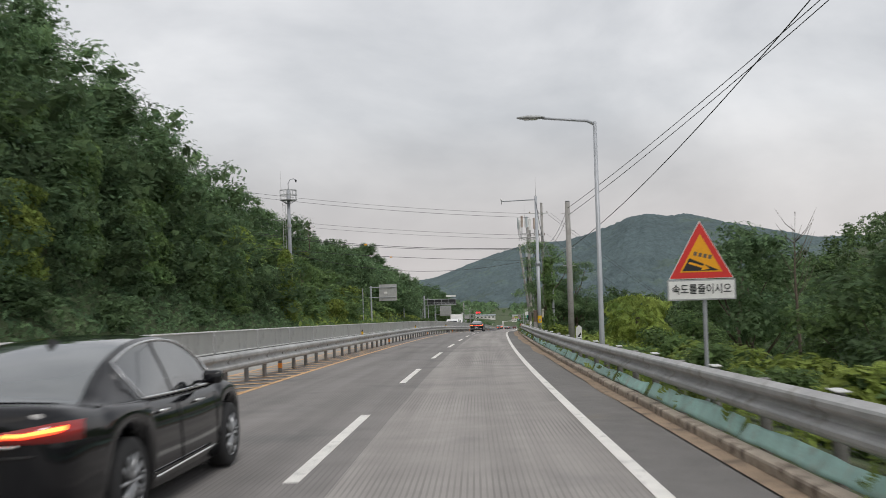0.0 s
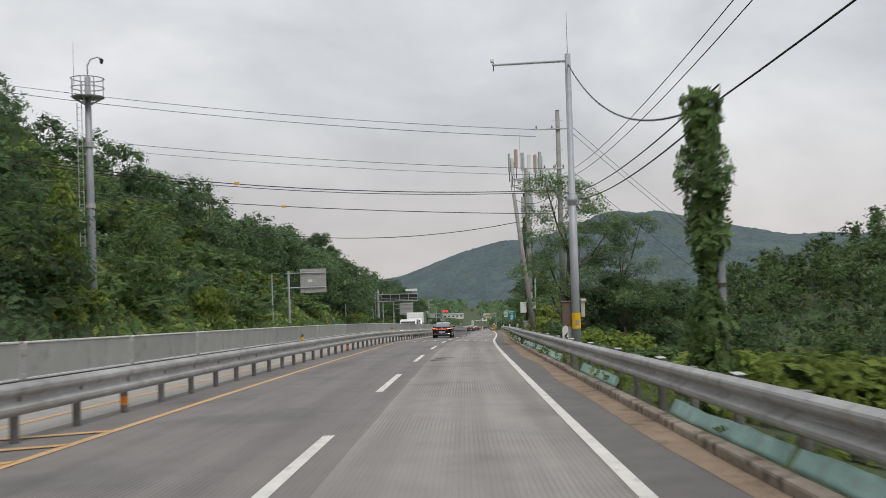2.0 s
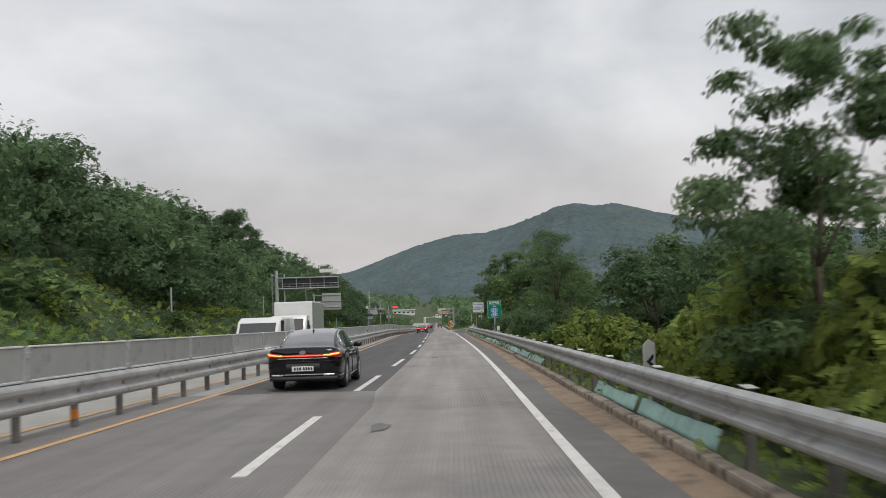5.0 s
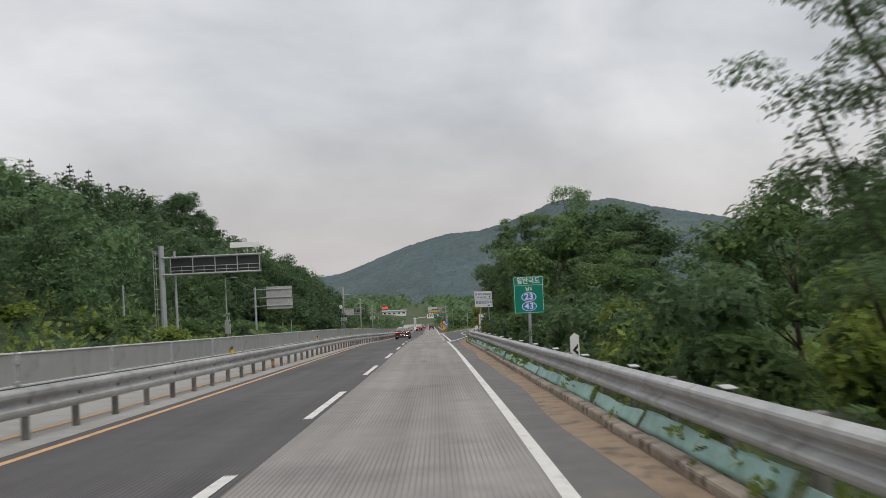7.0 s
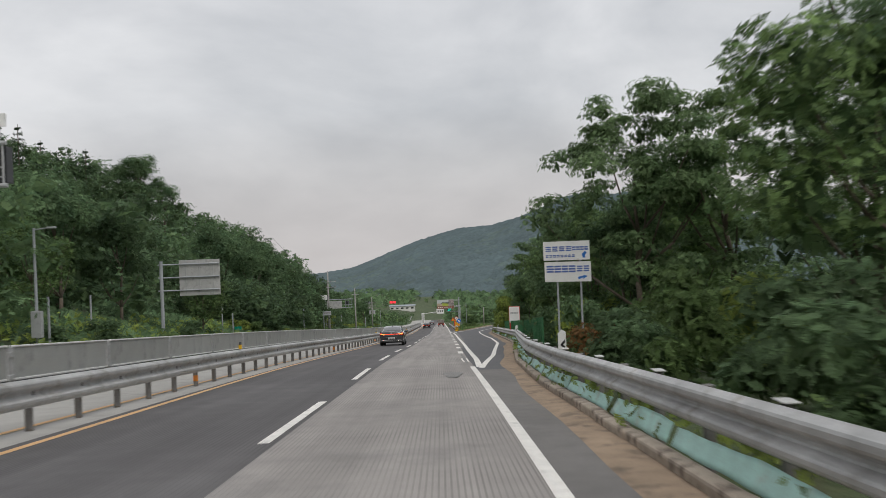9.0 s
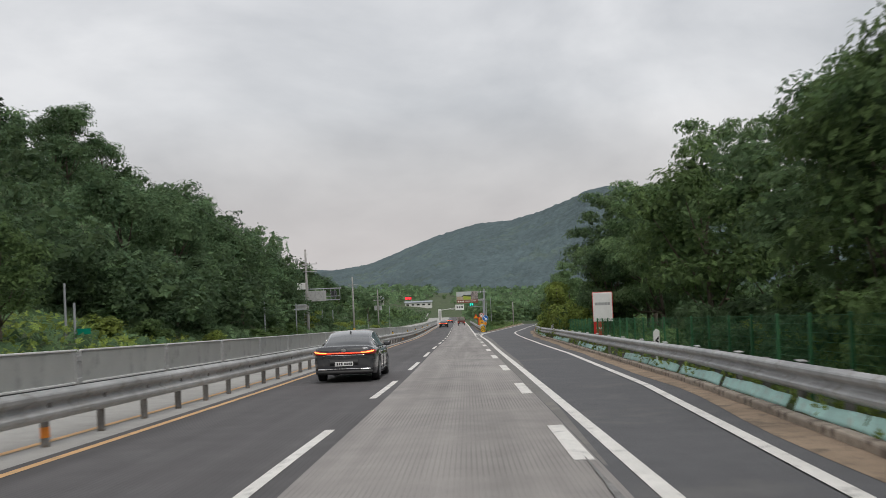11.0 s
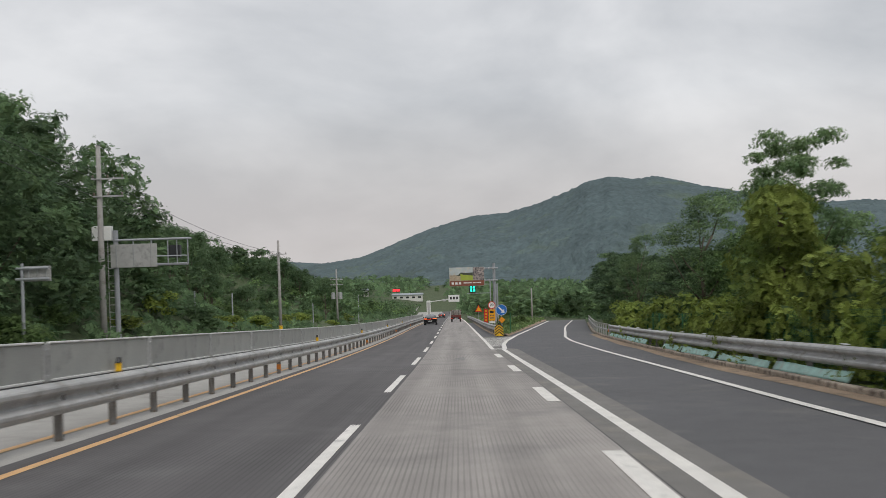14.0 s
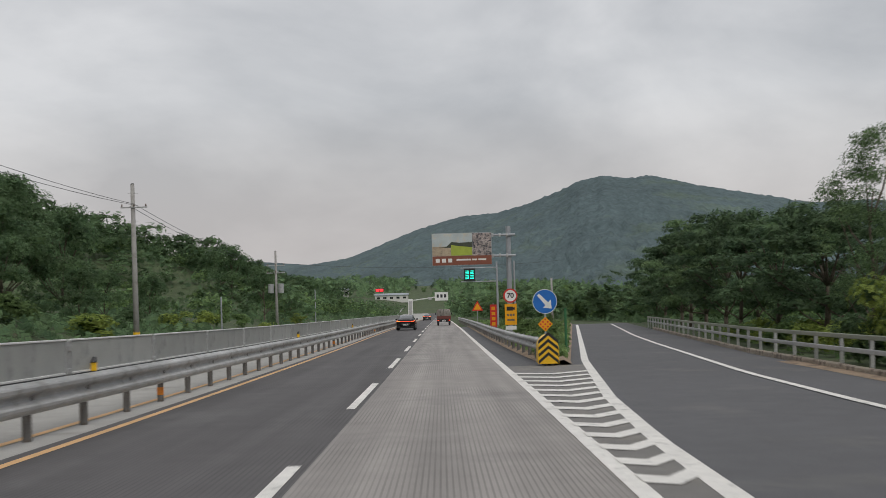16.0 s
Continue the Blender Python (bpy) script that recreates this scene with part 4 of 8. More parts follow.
for u, y, h in [(-22, 356, 5.0), (-23, 363, 4.6), (-22, 370, 4.6), (-23.5, 377, 4.2), (-22, 384, 4.0), (-23, 391, 4.2), (-22, 398, 4.0), (-28, 385, 9.2), (-31, 392, 10.4), (-35, 396, 11.4), (-29, 398, 8.8), (-40, 400, 11.5)]:
    tree(4, u, y, h, "dark green leafy tree at the foot of the hillside", 1.7 * y, 1.0, "hillside edge trees")


for u, y, h in [(-25.5, 250, 10.0), (-24, 258, 9.5), (-28, 255, 10.5), (-21, 318, 10.5), (-24, 309, 11.5), (-20, 326, 8.5), (-26, 299, 12.0), (-22, 300, 10.0), (-27, 316, 12.0)]:
    tree(4, u, y, h, "tall dark green tree at the roadside foot of the hill", 2.3 * y, 1.0, "hillside edge trees")

# pines on the second hill's crest
def pine_mesh(seed):
    rng = np.random.default_rng(seed)
    cs, ns = [], []
    for k in range(8):
        z, r = 3.6 + 0.95 * k, 2.1 * (1 - k / 9.5)
        m = int(90 * (1 - k / 11))
        a, q = rng.uniform(0, 6.28, m), r * np.sqrt(rng.uniform(0.05, 1, m))
        cs.append(np.stack([q * np.cos(a), q * np.sin(a), z - 0.16 * q + rng.normal(0, 0.12, m)], 1))
        ns.append(np.stack([0.4 * np.cos(a), 0.4 * np.sin(a), np.ones(m)], 1))
    v, f = leaf_quads(np.concatenate(cs), np.concatenate(ns), 0.5, rng, 0.4)
    return leaf_mesh("crown", v, f, M_PINE)


PINE = pine_mesh(7)
PINE_TRUNK = tube_mesh("trunk", (0, 0, -0.4), (0, 0, 10.8), 0.2, 0.05, M_BARK, 8)
for u, y, s in [(-78, 356, 1.1), (-72, 352, 0.95), (-66, 358, 1.0), (-84, 360, 1.15), (-61, 364, 0.9), (-90, 352, 1.1), (-96, 358, 1.0)]:
    p = spot(u, y)
    ob = thing("pine_tree", "dark conifer standing out on the wooded crest", "tree", Matrix.Translation((p.x, p.y, float(line_z(y)) + float(ground_height(u, y)))) @ Matrix.Rotation(u, 4, "Z") @ Matrix.Scale(s, 4), "pines on the crest")
    part("trunk", PINE_TRUNK, ob)
    part("crown", PINE, ob)

# shrubs and creepers
SHRUB = []
for k, (count, leaf, mat) in enumerate([(1250, 0.115, M_LEAF_YELLOW), (1250, 0.11, M_LEAF), (1250, 0.12, M_LEAF_YELLOW), (1250, 0.115, M_LEAF_DARK), (900, 0.105, M_LEAF_DRY)]):
    SHRUB.append(crown_mesh("shrub", "shrub", count, leaf / 1.6, 1.0, 70 + k, mat)[0])


def shrub(k, u, y, h, w, label, group):
    p = spot(u, y)
    z = float(line_z(y)) + float(ground_height(u, y))
    return thing("shrub", label, "shrub", Matrix.Translation((p.x, p.y, z - 0.12 * h)) @ Matrix.Rotation(rt.uniform(0, 6.28), 4, "Z") @ Matrix.Diagonal((w, w, h, 1)), group, data=SHRUB[k])


y = -4.0
while y < 372:
    e = EDGE(y)
    # 164-200 m: dark-leaved kinds stand in for the shade under the trees
    k = rt.choice([0, 0, 2, 2, 1, 1]) if y < 84 else rt.choice([0, 0, 2, 1, 1, 3]) if y < 150 else rt.choice([1, 1, 3, 2, 3, 4] if 205 < y < 222 else [3, 3, 1, 3, 3] if 164 < y < 200 else [1, 3, 3, 1, 2] if 150 < y < 260 else [1, 0, 2, 1, 3])
    if 222 < y < 258:
        k = rt.choice([1, 3, 3])
    if 86 < y < 124:
        k = rt.choice([0, 2, 0, 2])
    word = {0: "yellow-green", 1: "green", 2: "yellow-green", 3: "dark green", 4: "reddish dry"}[k]
    tall = 1.5 if y < 60 else 2.2 if 86 < y < 106 else 1.5 if y < 110 else 2.3 if y < 340 else 1.5
    if not 258 < y < 304:
        shrub(k, e + rt.uniform(2.2, 3.2), y, tall * rt.uniform(0.75, 1.25), rt.uniform(1.7, 2.5), word + " leafy shrub pressing against the guardrail", "shrubs by the guardrail")
    # second row from 164 to 200 m: leaf colour again imitates tree shade
    k2 = rt.choice([0, 1, 2, 3]) if not (258 < y < 304 or 164 < y < 200) else 3
    if 86 < y < 124:
        k2 = 0 if k == 2 else 2
    shrub(k2, e + rt.uniform(4.2, 6.5) + (3.5 if 260 < y < 290 else 0.0), y + 1.0, tall * rt.uniform(1.0, 1.7) * (0.62 if y < 84 else 1.0), rt.uniform(2.4, 3.4), "tangled creeper-covered shrub behind the guardrail", "shrubs behind the guardrail")
    y += rt.uniform(2.7, 3.7)
y = -2.0
while y < 460:
    k = rt.choice([3, 1, 3]) if y < 84 else rt.choice([0, 1, 1, 3, 2])
    shrub(k, rt.uniform(-19.0, -16.6), y, rt.uniform(1.4, 2.6) * (0.4 if 94 < y < 162 else 1.0), rt.uniform(2.4, 3.6), "creeper-covered bushes beside the opposite carriageway", "bushes across the road")
    y += rt.uniform(6.5, 9.0)

for u, y, h, w in ((7.3, 12.0, 1.9, 2.6), (8.3, 15.5, 2.2, 3.2), (7.6, 19.0, 2.0, 3.0), (9.2, 21.0, 2.3, 3.2), (7.6, 24.5, 1.9, 2.8), (8.6, 28.0, 2.0, 3.0), (7.4, 36.0, 1.7, 2.6), (8.4, 50.0, 1.9, 3.0), (7.7, 60.0, 1.8, 2.8), (8.6, 66.0, 1.9, 3.0)):
    shrub(rt.choice([0, 2]), u, y, h, w, "heap of yellow-green creeper on the bank behind the guardrail", "creeper heaps on the bank")

# hedge of creeper behind the stay pole
for k in range(11):
    y, u = 102.0 + 1.6 * k, 6.9 + 0.5 * (k % 3)
    shrub((0, 2, 0, 2)[k % 4], u, y, (2.75 - float(ground_height(u, y))) / 0.83, 3.0, "heaped yellow-green creeper hedge behind the stay pole", "creeper hedge")

# broad yellow-green bush by the guardrail before the route sign
for k, u, y, h, w in ((0, 7.2, 164.0, 2.9, 3.0), (2, 7.8, 167.0, 2.7, 3.0)):
    shrub(k, u, y, h, w, "broad yellow-green leafy bush by the guardrail", "shrubs by the guardrail")

# creeper smothering the fence beside the ramp
y = 291.0
while y < 350:
    big = 1.35 if 304 < y < 310 else 1.0
    shrub(rt.choice([0, 2]), EDGE(y) + rt.uniform(1.9, 2.8), y, big * rt.uniform(2.7, 3.4), rt.uniform(2.6, 3.4), "yellow-green creeper heaped over the fence by the ramp", "creeper on the fence")
    y += rt.uniform(2.0, 2.6)

# creepers and undergrowth spread over the banks
def carpet(name, label, n, u_range, y_range, size, mat, seed, keep=None):
    rng = np.random.default_rng(seed)
    u, y = rng.uniform(*u_range, n), rng.uniform(*y_range, n)
    edge = np.array([EDGE(q) for q in y]) + 1.9
    ok = (u < -15.3) | (u > edge)
    u, y, n = u[ok], y[ok], int(ok.sum())
    lump = 0.5 + 0.5 * wobble(u, y, 3.1, 2.0)
    h = ground_height(u, y) + rng.uniform(0.0, 1.0, n) * (0.25 + 0.9 * lump)
    p = spots(u, y, h)
    v, f = leaf_quads(p, np.tile([0.15, -0.45, 0.8], (n, 1)), size, rng, 0.55)
    return thing(name, label, "undergrowth", kind="stuff", data=leaf_mesh(name, v, f, mat))


carpet("bank_creepers", "carpet of creepers and scrub over the hillside", 22000, (-58, -15.4), (84, 150), 0.5, M_LEAF, 801)
carpet("wood_undergrowth", "dark undergrowth beneath the hillside woods", 14000, (-58, -16.5), (0, 84), 0.55, M_LEAF_WOOD, 811)
carpet("upper_wood_undergrowth", "dark undergrowth beneath the farther hillside woods", 12000, (-58, -16.5), (150, 232), 0.55, M_LEAF_WOOD, 812)
carpet("bank_scrub", "yellow-green scrub over the foot of the hillside", 9000, (-24, -15.4), (82, 290), 0.4, M_LEAF_YELLOW, 802)
carpet("second_bank_creepers", "scrub under the trees of the second hill", 26000, (-60, -15.4), (232, 400), 0.7, M_LEAF_DARK, 803)
carpet("verge_creepers", "creepers spreading behind the guardrail", 16000, (6.6, 22), (-4, 210), 0.42, M_LEAF, 804)
carpet("ramp_verge_creepers", "creepers spreading beside the exit ramp", 14000, (9.4, 30), (212, 380), 0.42, M_LEAF, 805)
carpet("valley_scrub", "rough grass and scrub on the valley floor", 22000, (-90, 90), (420, 760), 1.2, M_LEAF_DARK, 806)
carpet("slope_scrub", "dark scrub over the slope falling away below the guardrail", 16000, (20, 75), (0, 230), 0.8, M_LEAF_DARK, 807)

carpet("foot_scrub", "dense low scrub along the foot of the hillside", 9000, (-19.5, -15.4), (-4, 84), 0.30, M_LEAF_DARK, 808)
rng_v = np.random.default_rng(809)
vx, vy = rng_v.uniform(-230, 230, 9000), rng_v.uniform(610, 1040, 9000)
keep_v = (np.abs(vx + 10) > 8) & ~((vx > -46) & (vx < 4.5) & (vy < 800))
vx, vy = vx[keep_v], vy[keep_v]
vv, vf = leaf_quads(spots(vx, vy, ground_height(vx, vy) + rng_v.uniform(0.3, 3.5, len(vx))), np.tile([0.0, -0.7, 0.6], (len(vx), 1)), 4.5, rng_v, 0.5)
thing("valley_canopy", "dark scrub and orchard rows over the far valley floor", "undergrowth", kind="stuff", data=leaf_mesh("valley_canopy", vv, vf, M_LEAF_DARK))

# ---------------------------------------------------------------- guardrails, kerb and glare screen
def rail_profile(tall):
    """Two-wave guardrail section: (out, up), from the lower lip to the upper one."""
    k = tall / 0.46
    pts = [(0.0, 0.0), (0.012, 0.012), (0.085, 0.055), (0.098, 0.085), (0.098, 0.125), (0.085, 0.150), (0.012, 0.195), (0.0, 0.215), (0.0, 0.245), (0.012, 0.265), (0.085, 0.310), (0.098, 0.335), (0.098, 0.385), (0.085, 0.412), (0.015, 0.45), (0.0, 0.46)]
    return [(a, b * k) for a, b in pts]


def rail_mesh(name, length, tall, side):
    """One rail length, its waves to the given side (+1: towards +x)."""
    prof = rail_profile(tall)
    back = [(a - 0.006, b) for a, b in reversed(prof)]
    ring = [(side * a, b) for a, b in prof + back]
    n = len(ring)
    verts = [(x, -0.06, z) for x, z in ring] + [(x, length + 0.12, z) for x, z in ring]
    faces = [(i, (i + 1) % n, n + (i + 1) % n, n + i) for i in range(n)] + [tuple(range(n))[::-1], tuple(range(n, 2 * n))]
    return mesh_of(name, verts, faces, M_STEEL)


def post_mesh(height, side):
    bm = bmesh.new()
    add_tube(bm, (0, 0, -0.25), (0, 0, height), 0.065, 0.065, 12)
    add_box(bm, (0.08, 0.10, 0.20), (side * 0.055, 0, height - 0.22), bevel=0.01)
    return mesh_from(bm, "post", M_POST)


BAND_ORANGE = material("orange_reflective_band", (0.75, 0.24, 0.03), 0.45, var=0.12, scale=5, fine=40, bump=0.0)
BAND_YELLOW = material("yellow_reflector", (0.85, 0.50, 0.02), 0.35, var=0.1, scale=5, fine=40, bump=0.0)
M_BLACK = material("black_plastic", (0.02, 0.02, 0.022), 0.5, var=0.2, scale=5, fine=40, bump=0.05)
band_mesh = tube_mesh("reflective_band", (0, 0, 0.14), (0, 0, 0.30), 0.069, 0.069, BAND_ORANGE, 12)

median_rail = thing("median_guardrail", "weathered grey two-wave steel guardrail along the median", "guardrail")
MEDIAN_U = along_table([-60, 60, 190, 225, 250, 280, 300, 338, 640], [-4.36, -4.36, -4.30, -4.30, -4.15, -4.02, -4.05, -4.16, -4.16])
rail_left, post_left = rail_mesh("rail", 4.0, 0.46, 1), post_mesh(0.78, 1)
y = -24.0
n_post = 0
while n_post < 300 and y < 456:
    p = part("post", post_left, median_rail, along(MEDIAN_U(y) - 0.08, y, 0.0, False))
    if n_post in (11, 26, 41, 56, 71, 87, 102, 117, 132, 147, 160, 170, 185, 200, 215):
        part("reflective_band", band_mesh, p)
    n_post += 1
    y += 2.0 if y < 172 else 1.982
for k in range(120):
    y = -24.0 + 4.0 * k
    a, b = spot(MEDIAN_U(y), y, 0.385), spot(MEDIAN_U(y + 4), y + 4, 0.385)
    d = b - a
    part("rail", rail_left, median_rail, Matrix.Translation(a) @ Euler((math.atan2(d.z, math.hypot(d.x, d.y)), 0, -math.atan2(d.x, d.y))).to_matrix().to_4x4())

# yellow delineators clipped on the rail
delin_bm = bmesh.new()
add_box(delin_bm, (0.10, 0.05, 0.16), (0, 0, 0.09), bevel=0.015)
DELIN_BODY = mesh_from(delin_bm, "reflector_body", BAND_YELLOW)
DELIN_CAP = tube_mesh("reflector_head", (0, -0.01, 0.15), (0, 0.03, 0.24), 0.05, 0.035, M_BLACK, 10)
for y in (-2.0, 46.0, 75.5, 109.0, 151.0, 172.5, 193.8, 215.0, 270.0, 301.0, 322.6, 340.8, 362.0, 384.0):
    r = thing("rail_reflector", "small yellow reflector with a black head on the rail", "reflector", along(MEDIAN_U(y) - 0.02, y, 0.845, False), "reflectors on the median rail")
    part("reflector_body", DELIN_BODY, r)
    part("reflector_head", DELIN_CAP, r)


def see_through(name, base, clear):
    """Fine wire mesh or perforated sheet: part of the light passes straight through."""
    m = material(name, base, 0.6, var=0.12, scale=2.0, fine=60, bump=0.0, random_tint=0.08, second=tuple(c * 0.7 for c in base), amount=0.3, blotch=0.8)
    n, l = m.node_tree.nodes, m.node_tree.links
    t = n.new("ShaderNodeBsdfTransparent")
    mx = n.new("ShaderNodeMixShader")
    mx.inputs[0].default_value = clear
    l.new(n["Principled BSDF"].outputs[0], mx.inputs[1])
    l.new(t.outputs[0], mx.inputs[2])
    l.new(mx.outputs[0], n["Material Output"].inputs["Surface"])
    return m


M_MESH = see_through("fine_grey_mesh", (0.40, 0.405, 0.385), 0.12)
M_FRAME_DARK = material("dark_frame", (0.07, 0.07, 0.07), 0.6, var=0.2, scale=5, fine=40, bump=0.05)
M_EDGE = material("white_edge_strip", (0.74, 0.74, 0.72), 0.5, var=0.12, scale=5, fine=40, bump=0.05, second=(0.5, 0.49, 0.46), amount=0.3, blotch=1.5)
M_NOTICE = material("faded_yellow_sheet", (0.42, 0.38, 0.22), 0.7, var=0.15, scale=3, fine=40, bump=0.05)
screen = thing("glare_screen", "translucent grey glare screen panels standing on the median guardrail", "screen")
L = 4.14
SCREEN_SHEET = box_mesh("mesh_sheet", (0.012, L - 0.20, 0.50), M_MESH, (0, L / 2, 0.29))
SCREEN_TOP = box_mesh("top_bar", (0.05, L - 0.14, 0.030), M_EDGE, (0, L / 2, 0.552), 0.008)
SCREEN_FOOT = box_mesh("bottom_bar", (0.05, L - 0.20, 0.030), M_EDGE, (0, L / 2, 0.030), 0.006)
SCREEN_SHADE = box_mesh("bottom_rail", (0.03, L - 0.20, 0.040), M_FRAME_DARK, (0, L / 2, -0.012), 0.006)
bm = bmesh.new()
add_box(bm, (0.016, 0.19, 0.66), (0.004, 0, 0.20), bevel=0.004)
for q in (-0.09, 0.09):
    add_box(bm, (0.05, 0.022, 0.70), (0.0, q, 0.19), bevel=0.004)
for z in (0.06, 0.42):
    add_box(bm, (0.03, 0.15, 0.09), (0.02, 0, z), bevel=0.008)
SCREEN_POST = mesh_from(bm, "screen_bracket", M_STEEL)
y = -28.5
while y < 452:
    a, b = spot(MEDIAN_U(y) - 0.10, y, 0.845), spot(MEDIAN_U(y + L) - 0.10, y + L, 0.845)
    d = b - a
    m = Matrix.Translation(a) @ Euler((math.atan2(d.z, math.hypot(d.x, d.y)), 0, -math.atan2(d.x, d.y))).to_matrix().to_4x4()
    sheet = part("mesh_sheet", SCREEN_SHEET, screen, m)
    part("top_bar", SCREEN_TOP, screen, m)
    part("bottom_bar", SCREEN_FOOT, screen, m)
    part("bottom_rail", SCREEN_SHADE, screen, m)
    part("screen_bracket", SCREEN_POST, screen, Matrix.Translation(a) @ Euler((0, 0, -math.atan2(d.x, d.y))).to_matrix().to_4x4())
    if abs(y - 268) < 2.2:
        part("notice_sheet", box_mesh("notice_sheet", (0.004, 1.9, 0.30), M_NOTICE, (0.010, 2.0, 0.34)), sheet, label="faded yellow sheet fixed to the screen")
    y += L

# roadside rail on the right
RAIL_U = lambda y: EDGE(y) + 0.72
side_rail = thing("roadside_guardrail", "weathered grey two-wave steel guardrail along the shoulder", "guardrail")
rail_right, post_right = rail_mesh("rail", 4.0, 0.41, -1), post_mesh(0.80, -1)
CAP_MESH = box_mesh("post_cap", (0.13, 0.22, 0.014), M_CAP, (0, 0, 0.83), 0.004)
y = -16.0
while y < 343:
    p = part("post", post_right, side_rail, along(RAIL_U(y) + 0.10, y, 0.0, False))
    if abs((y + 16) % 4) < 0.01:
        part("post_cap", CAP_MESH, p)
        a, b = spot(RAIL_U(y), y, 0.40), spot(RAIL_U(y + 4), y + 4, 0.40)
        d = b - a
        part("rail", rail_right, side_rail, Matrix.Translation(a) @ Euler((math.atan2(d.z, math.hypot(d.x, d.y)), 0, -math.atan2(d.x, d.y))).to_matrix().to_4x4())
    y += 2.0
bm = bmesh.new()
add_box(bm, (0.14, 0.30, 0.50), (-0.02, 0.1, 0.57), bevel=0.06)
end_cap = part("rail_end", mesh_from(bm, "rail_end", M_STEEL), side_rail, along(RAIL_U(344), 344.1, 0.0, False))

# the tubular double rail along the ramp
M_TUBE = material("pale_green_painted_steel", (0.27, 0.28, 0.22), 0.5, metal=0.1, var=0.2, scale=4, fine=40, bump=0.05, second=(0.28, 0.25, 0.18), amount=0.3, blotch=1.5, random_tint=0.1)
ramp_rail = thing("ramp_railing", "pale steel railing of two rails on posts curving along the ramp", "guardrail")
RR_U = lambda y: EDGE(y) + 0.60
for h, wide in ((0.82, 0.10), (0.48, 0.10)):
    pts = [spot(RR_U(y), y, h) for y in np.arange(344.6, 400, 2.0)]
    for p0, p1 in zip(pts[:-1], pts[1:]):
        d = p1 - p0
        part("railing_bar", box_mesh("railing_bar", (0.06, d.length + 0.03, 0.12), M_TUBE if h > 0.6 else M_STEEL, (0, d.length / 2, 0), 0.02), ramp_rail,
             Matrix.Translation(p0) @ Euler((math.atan2(d.z, math.hypot(d.x, d.y)), 0, -math.atan2(d.x, d.y))).to_matrix().to_4x4())
RAMP_POST = box_mesh("railing_post", (0.10, 0.06, 0.98), M_STEEL, (0.09, 0, 0.36), 0.012)
for y in np.arange(345, 400, 2.0):
    part("railing_post", RAMP_POST, ramp_rail, along(RR_U(y), y, 0.0, False))
part("end_reflector", tube_mesh("end_reflector", (0, -0.03, 0), (0, 0.02, 0), 0.09, 0.09, BAND_ORANGE, 16), ramp_rail, along(RR_U(344.6) + 0.05, 344.55, 0.42, False))

# kerb stones
kerb = thing("kerb", "low brown-stained concrete kerb along the shoulder", "kerb", kind="structure")
KERB_U = lambda y: EDGE(y) + 0.36
bm = bmesh.new()
add_box(bm, (0.20, 1.985, 0.26), (0.10, 1.0, 0.0), bevel=0.035)
KERB_STONE = mesh_from(bm, "kerb_stone", M_KERB)
y = -14.0
rk = random.Random(9)
while y < 392:
    a, b = spot(KERB_U(y), y, 0.0), spot(KERB_U(y + 2), y + 2, 0.0)
    d = b - a
    if not (138.5 < y < 140.5 or 183.0 < y < 185.0 or 86.5 < y < 88.5):
        part("kerb_stone", KERB_STONE, kerb, Matrix.Translation(a + Vector((rk.uniform(-0.012, 0.012), 0, rk.uniform(-0.012, 0.012)))) @ Euler((math.atan2(d.z, math.hypot(d.x, d.y)), rk.uniform(-0.02, 0.02), -math.atan2(d.x, d.y))).to_matrix().to_4x4())
    y += 2.0

# crumpled turquoise sheets behind the kerb
rs = random.Random(12)
y = -12.0
while y < 340:
    long_ = rs.uniform(3.0, 5.4)
    if rs.random() < 0.90:
        ys = np.linspace(y, y + long_, 12)
        cols = 5
        verts = []
        ph = rs.uniform(0, 6)
        top = rs.uniform(0.27, 0.33)
        for q in ys:
            for j in range(cols):
                f = j / (cols - 1)
                out = KERB_U(q) + 0.215 + 0.11 * f + 0.012 * math.sin(q * 3.1 + ph + 2 * f)
                up = 0.12 + (top - 0.10) * f + 0.016 * math.sin(q * 1.7 + ph) * f + 0.006 * math.sin(q * 6.1 + f * 4)
                verts.append(spot(out, q, up))
        faces = [(i * cols + j, i * cols + j + 1, (i + 1) * cols + j + 1, (i + 1) * cols + j) for i in range(11) for j in range(cols - 1)]
        me = mesh_of("plastic_sheet", verts, faces, M_TURQ, smooth=True)
        ob = thing("plastic_sheet", "crumpled faded turquoise sheet lying behind the kerb", "sheet", group="sheets behind the kerb", data=me)
        so = ob.modifiers.new("thickness", "SOLIDIFY")
        so.thickness = 0.008
    y += long_ + rs.uniform(0.05, 0.5)

# weeds in the gap between kerb and rail
rng = np.random.default_rng(31)
cs = []
for _ in range(1500):
    y = rng.uniform(-8, 345)
    u = KERB_U(y) + rng.uniform(0.2, 1.6)
    n = rng.integers(4, 10)
    p = np.array(spot(u, y, 0.08 if u < KERB_U(y) + 0.5 else 0.0))
    cs.append(p + rng.normal(0, 1, (n, 3)) * (0.12, 0.16, 0.02) + np.stack([np.zeros(n), np.zeros(n), rng.uniform(0.02, 0.34, n)], 1))
cs = np.concatenate(cs)
v, f = leaf_quads(cs, np.tile([0, 0, 0.6], (len(cs), 1)), 0.15, rng, 0.8)
thing("weeds", "tufts of weeds and grass between kerb and guardrail", "weeds", kind="stuff", data=leaf_mesh("weeds", v, f, M_LEAF_YELLOW))

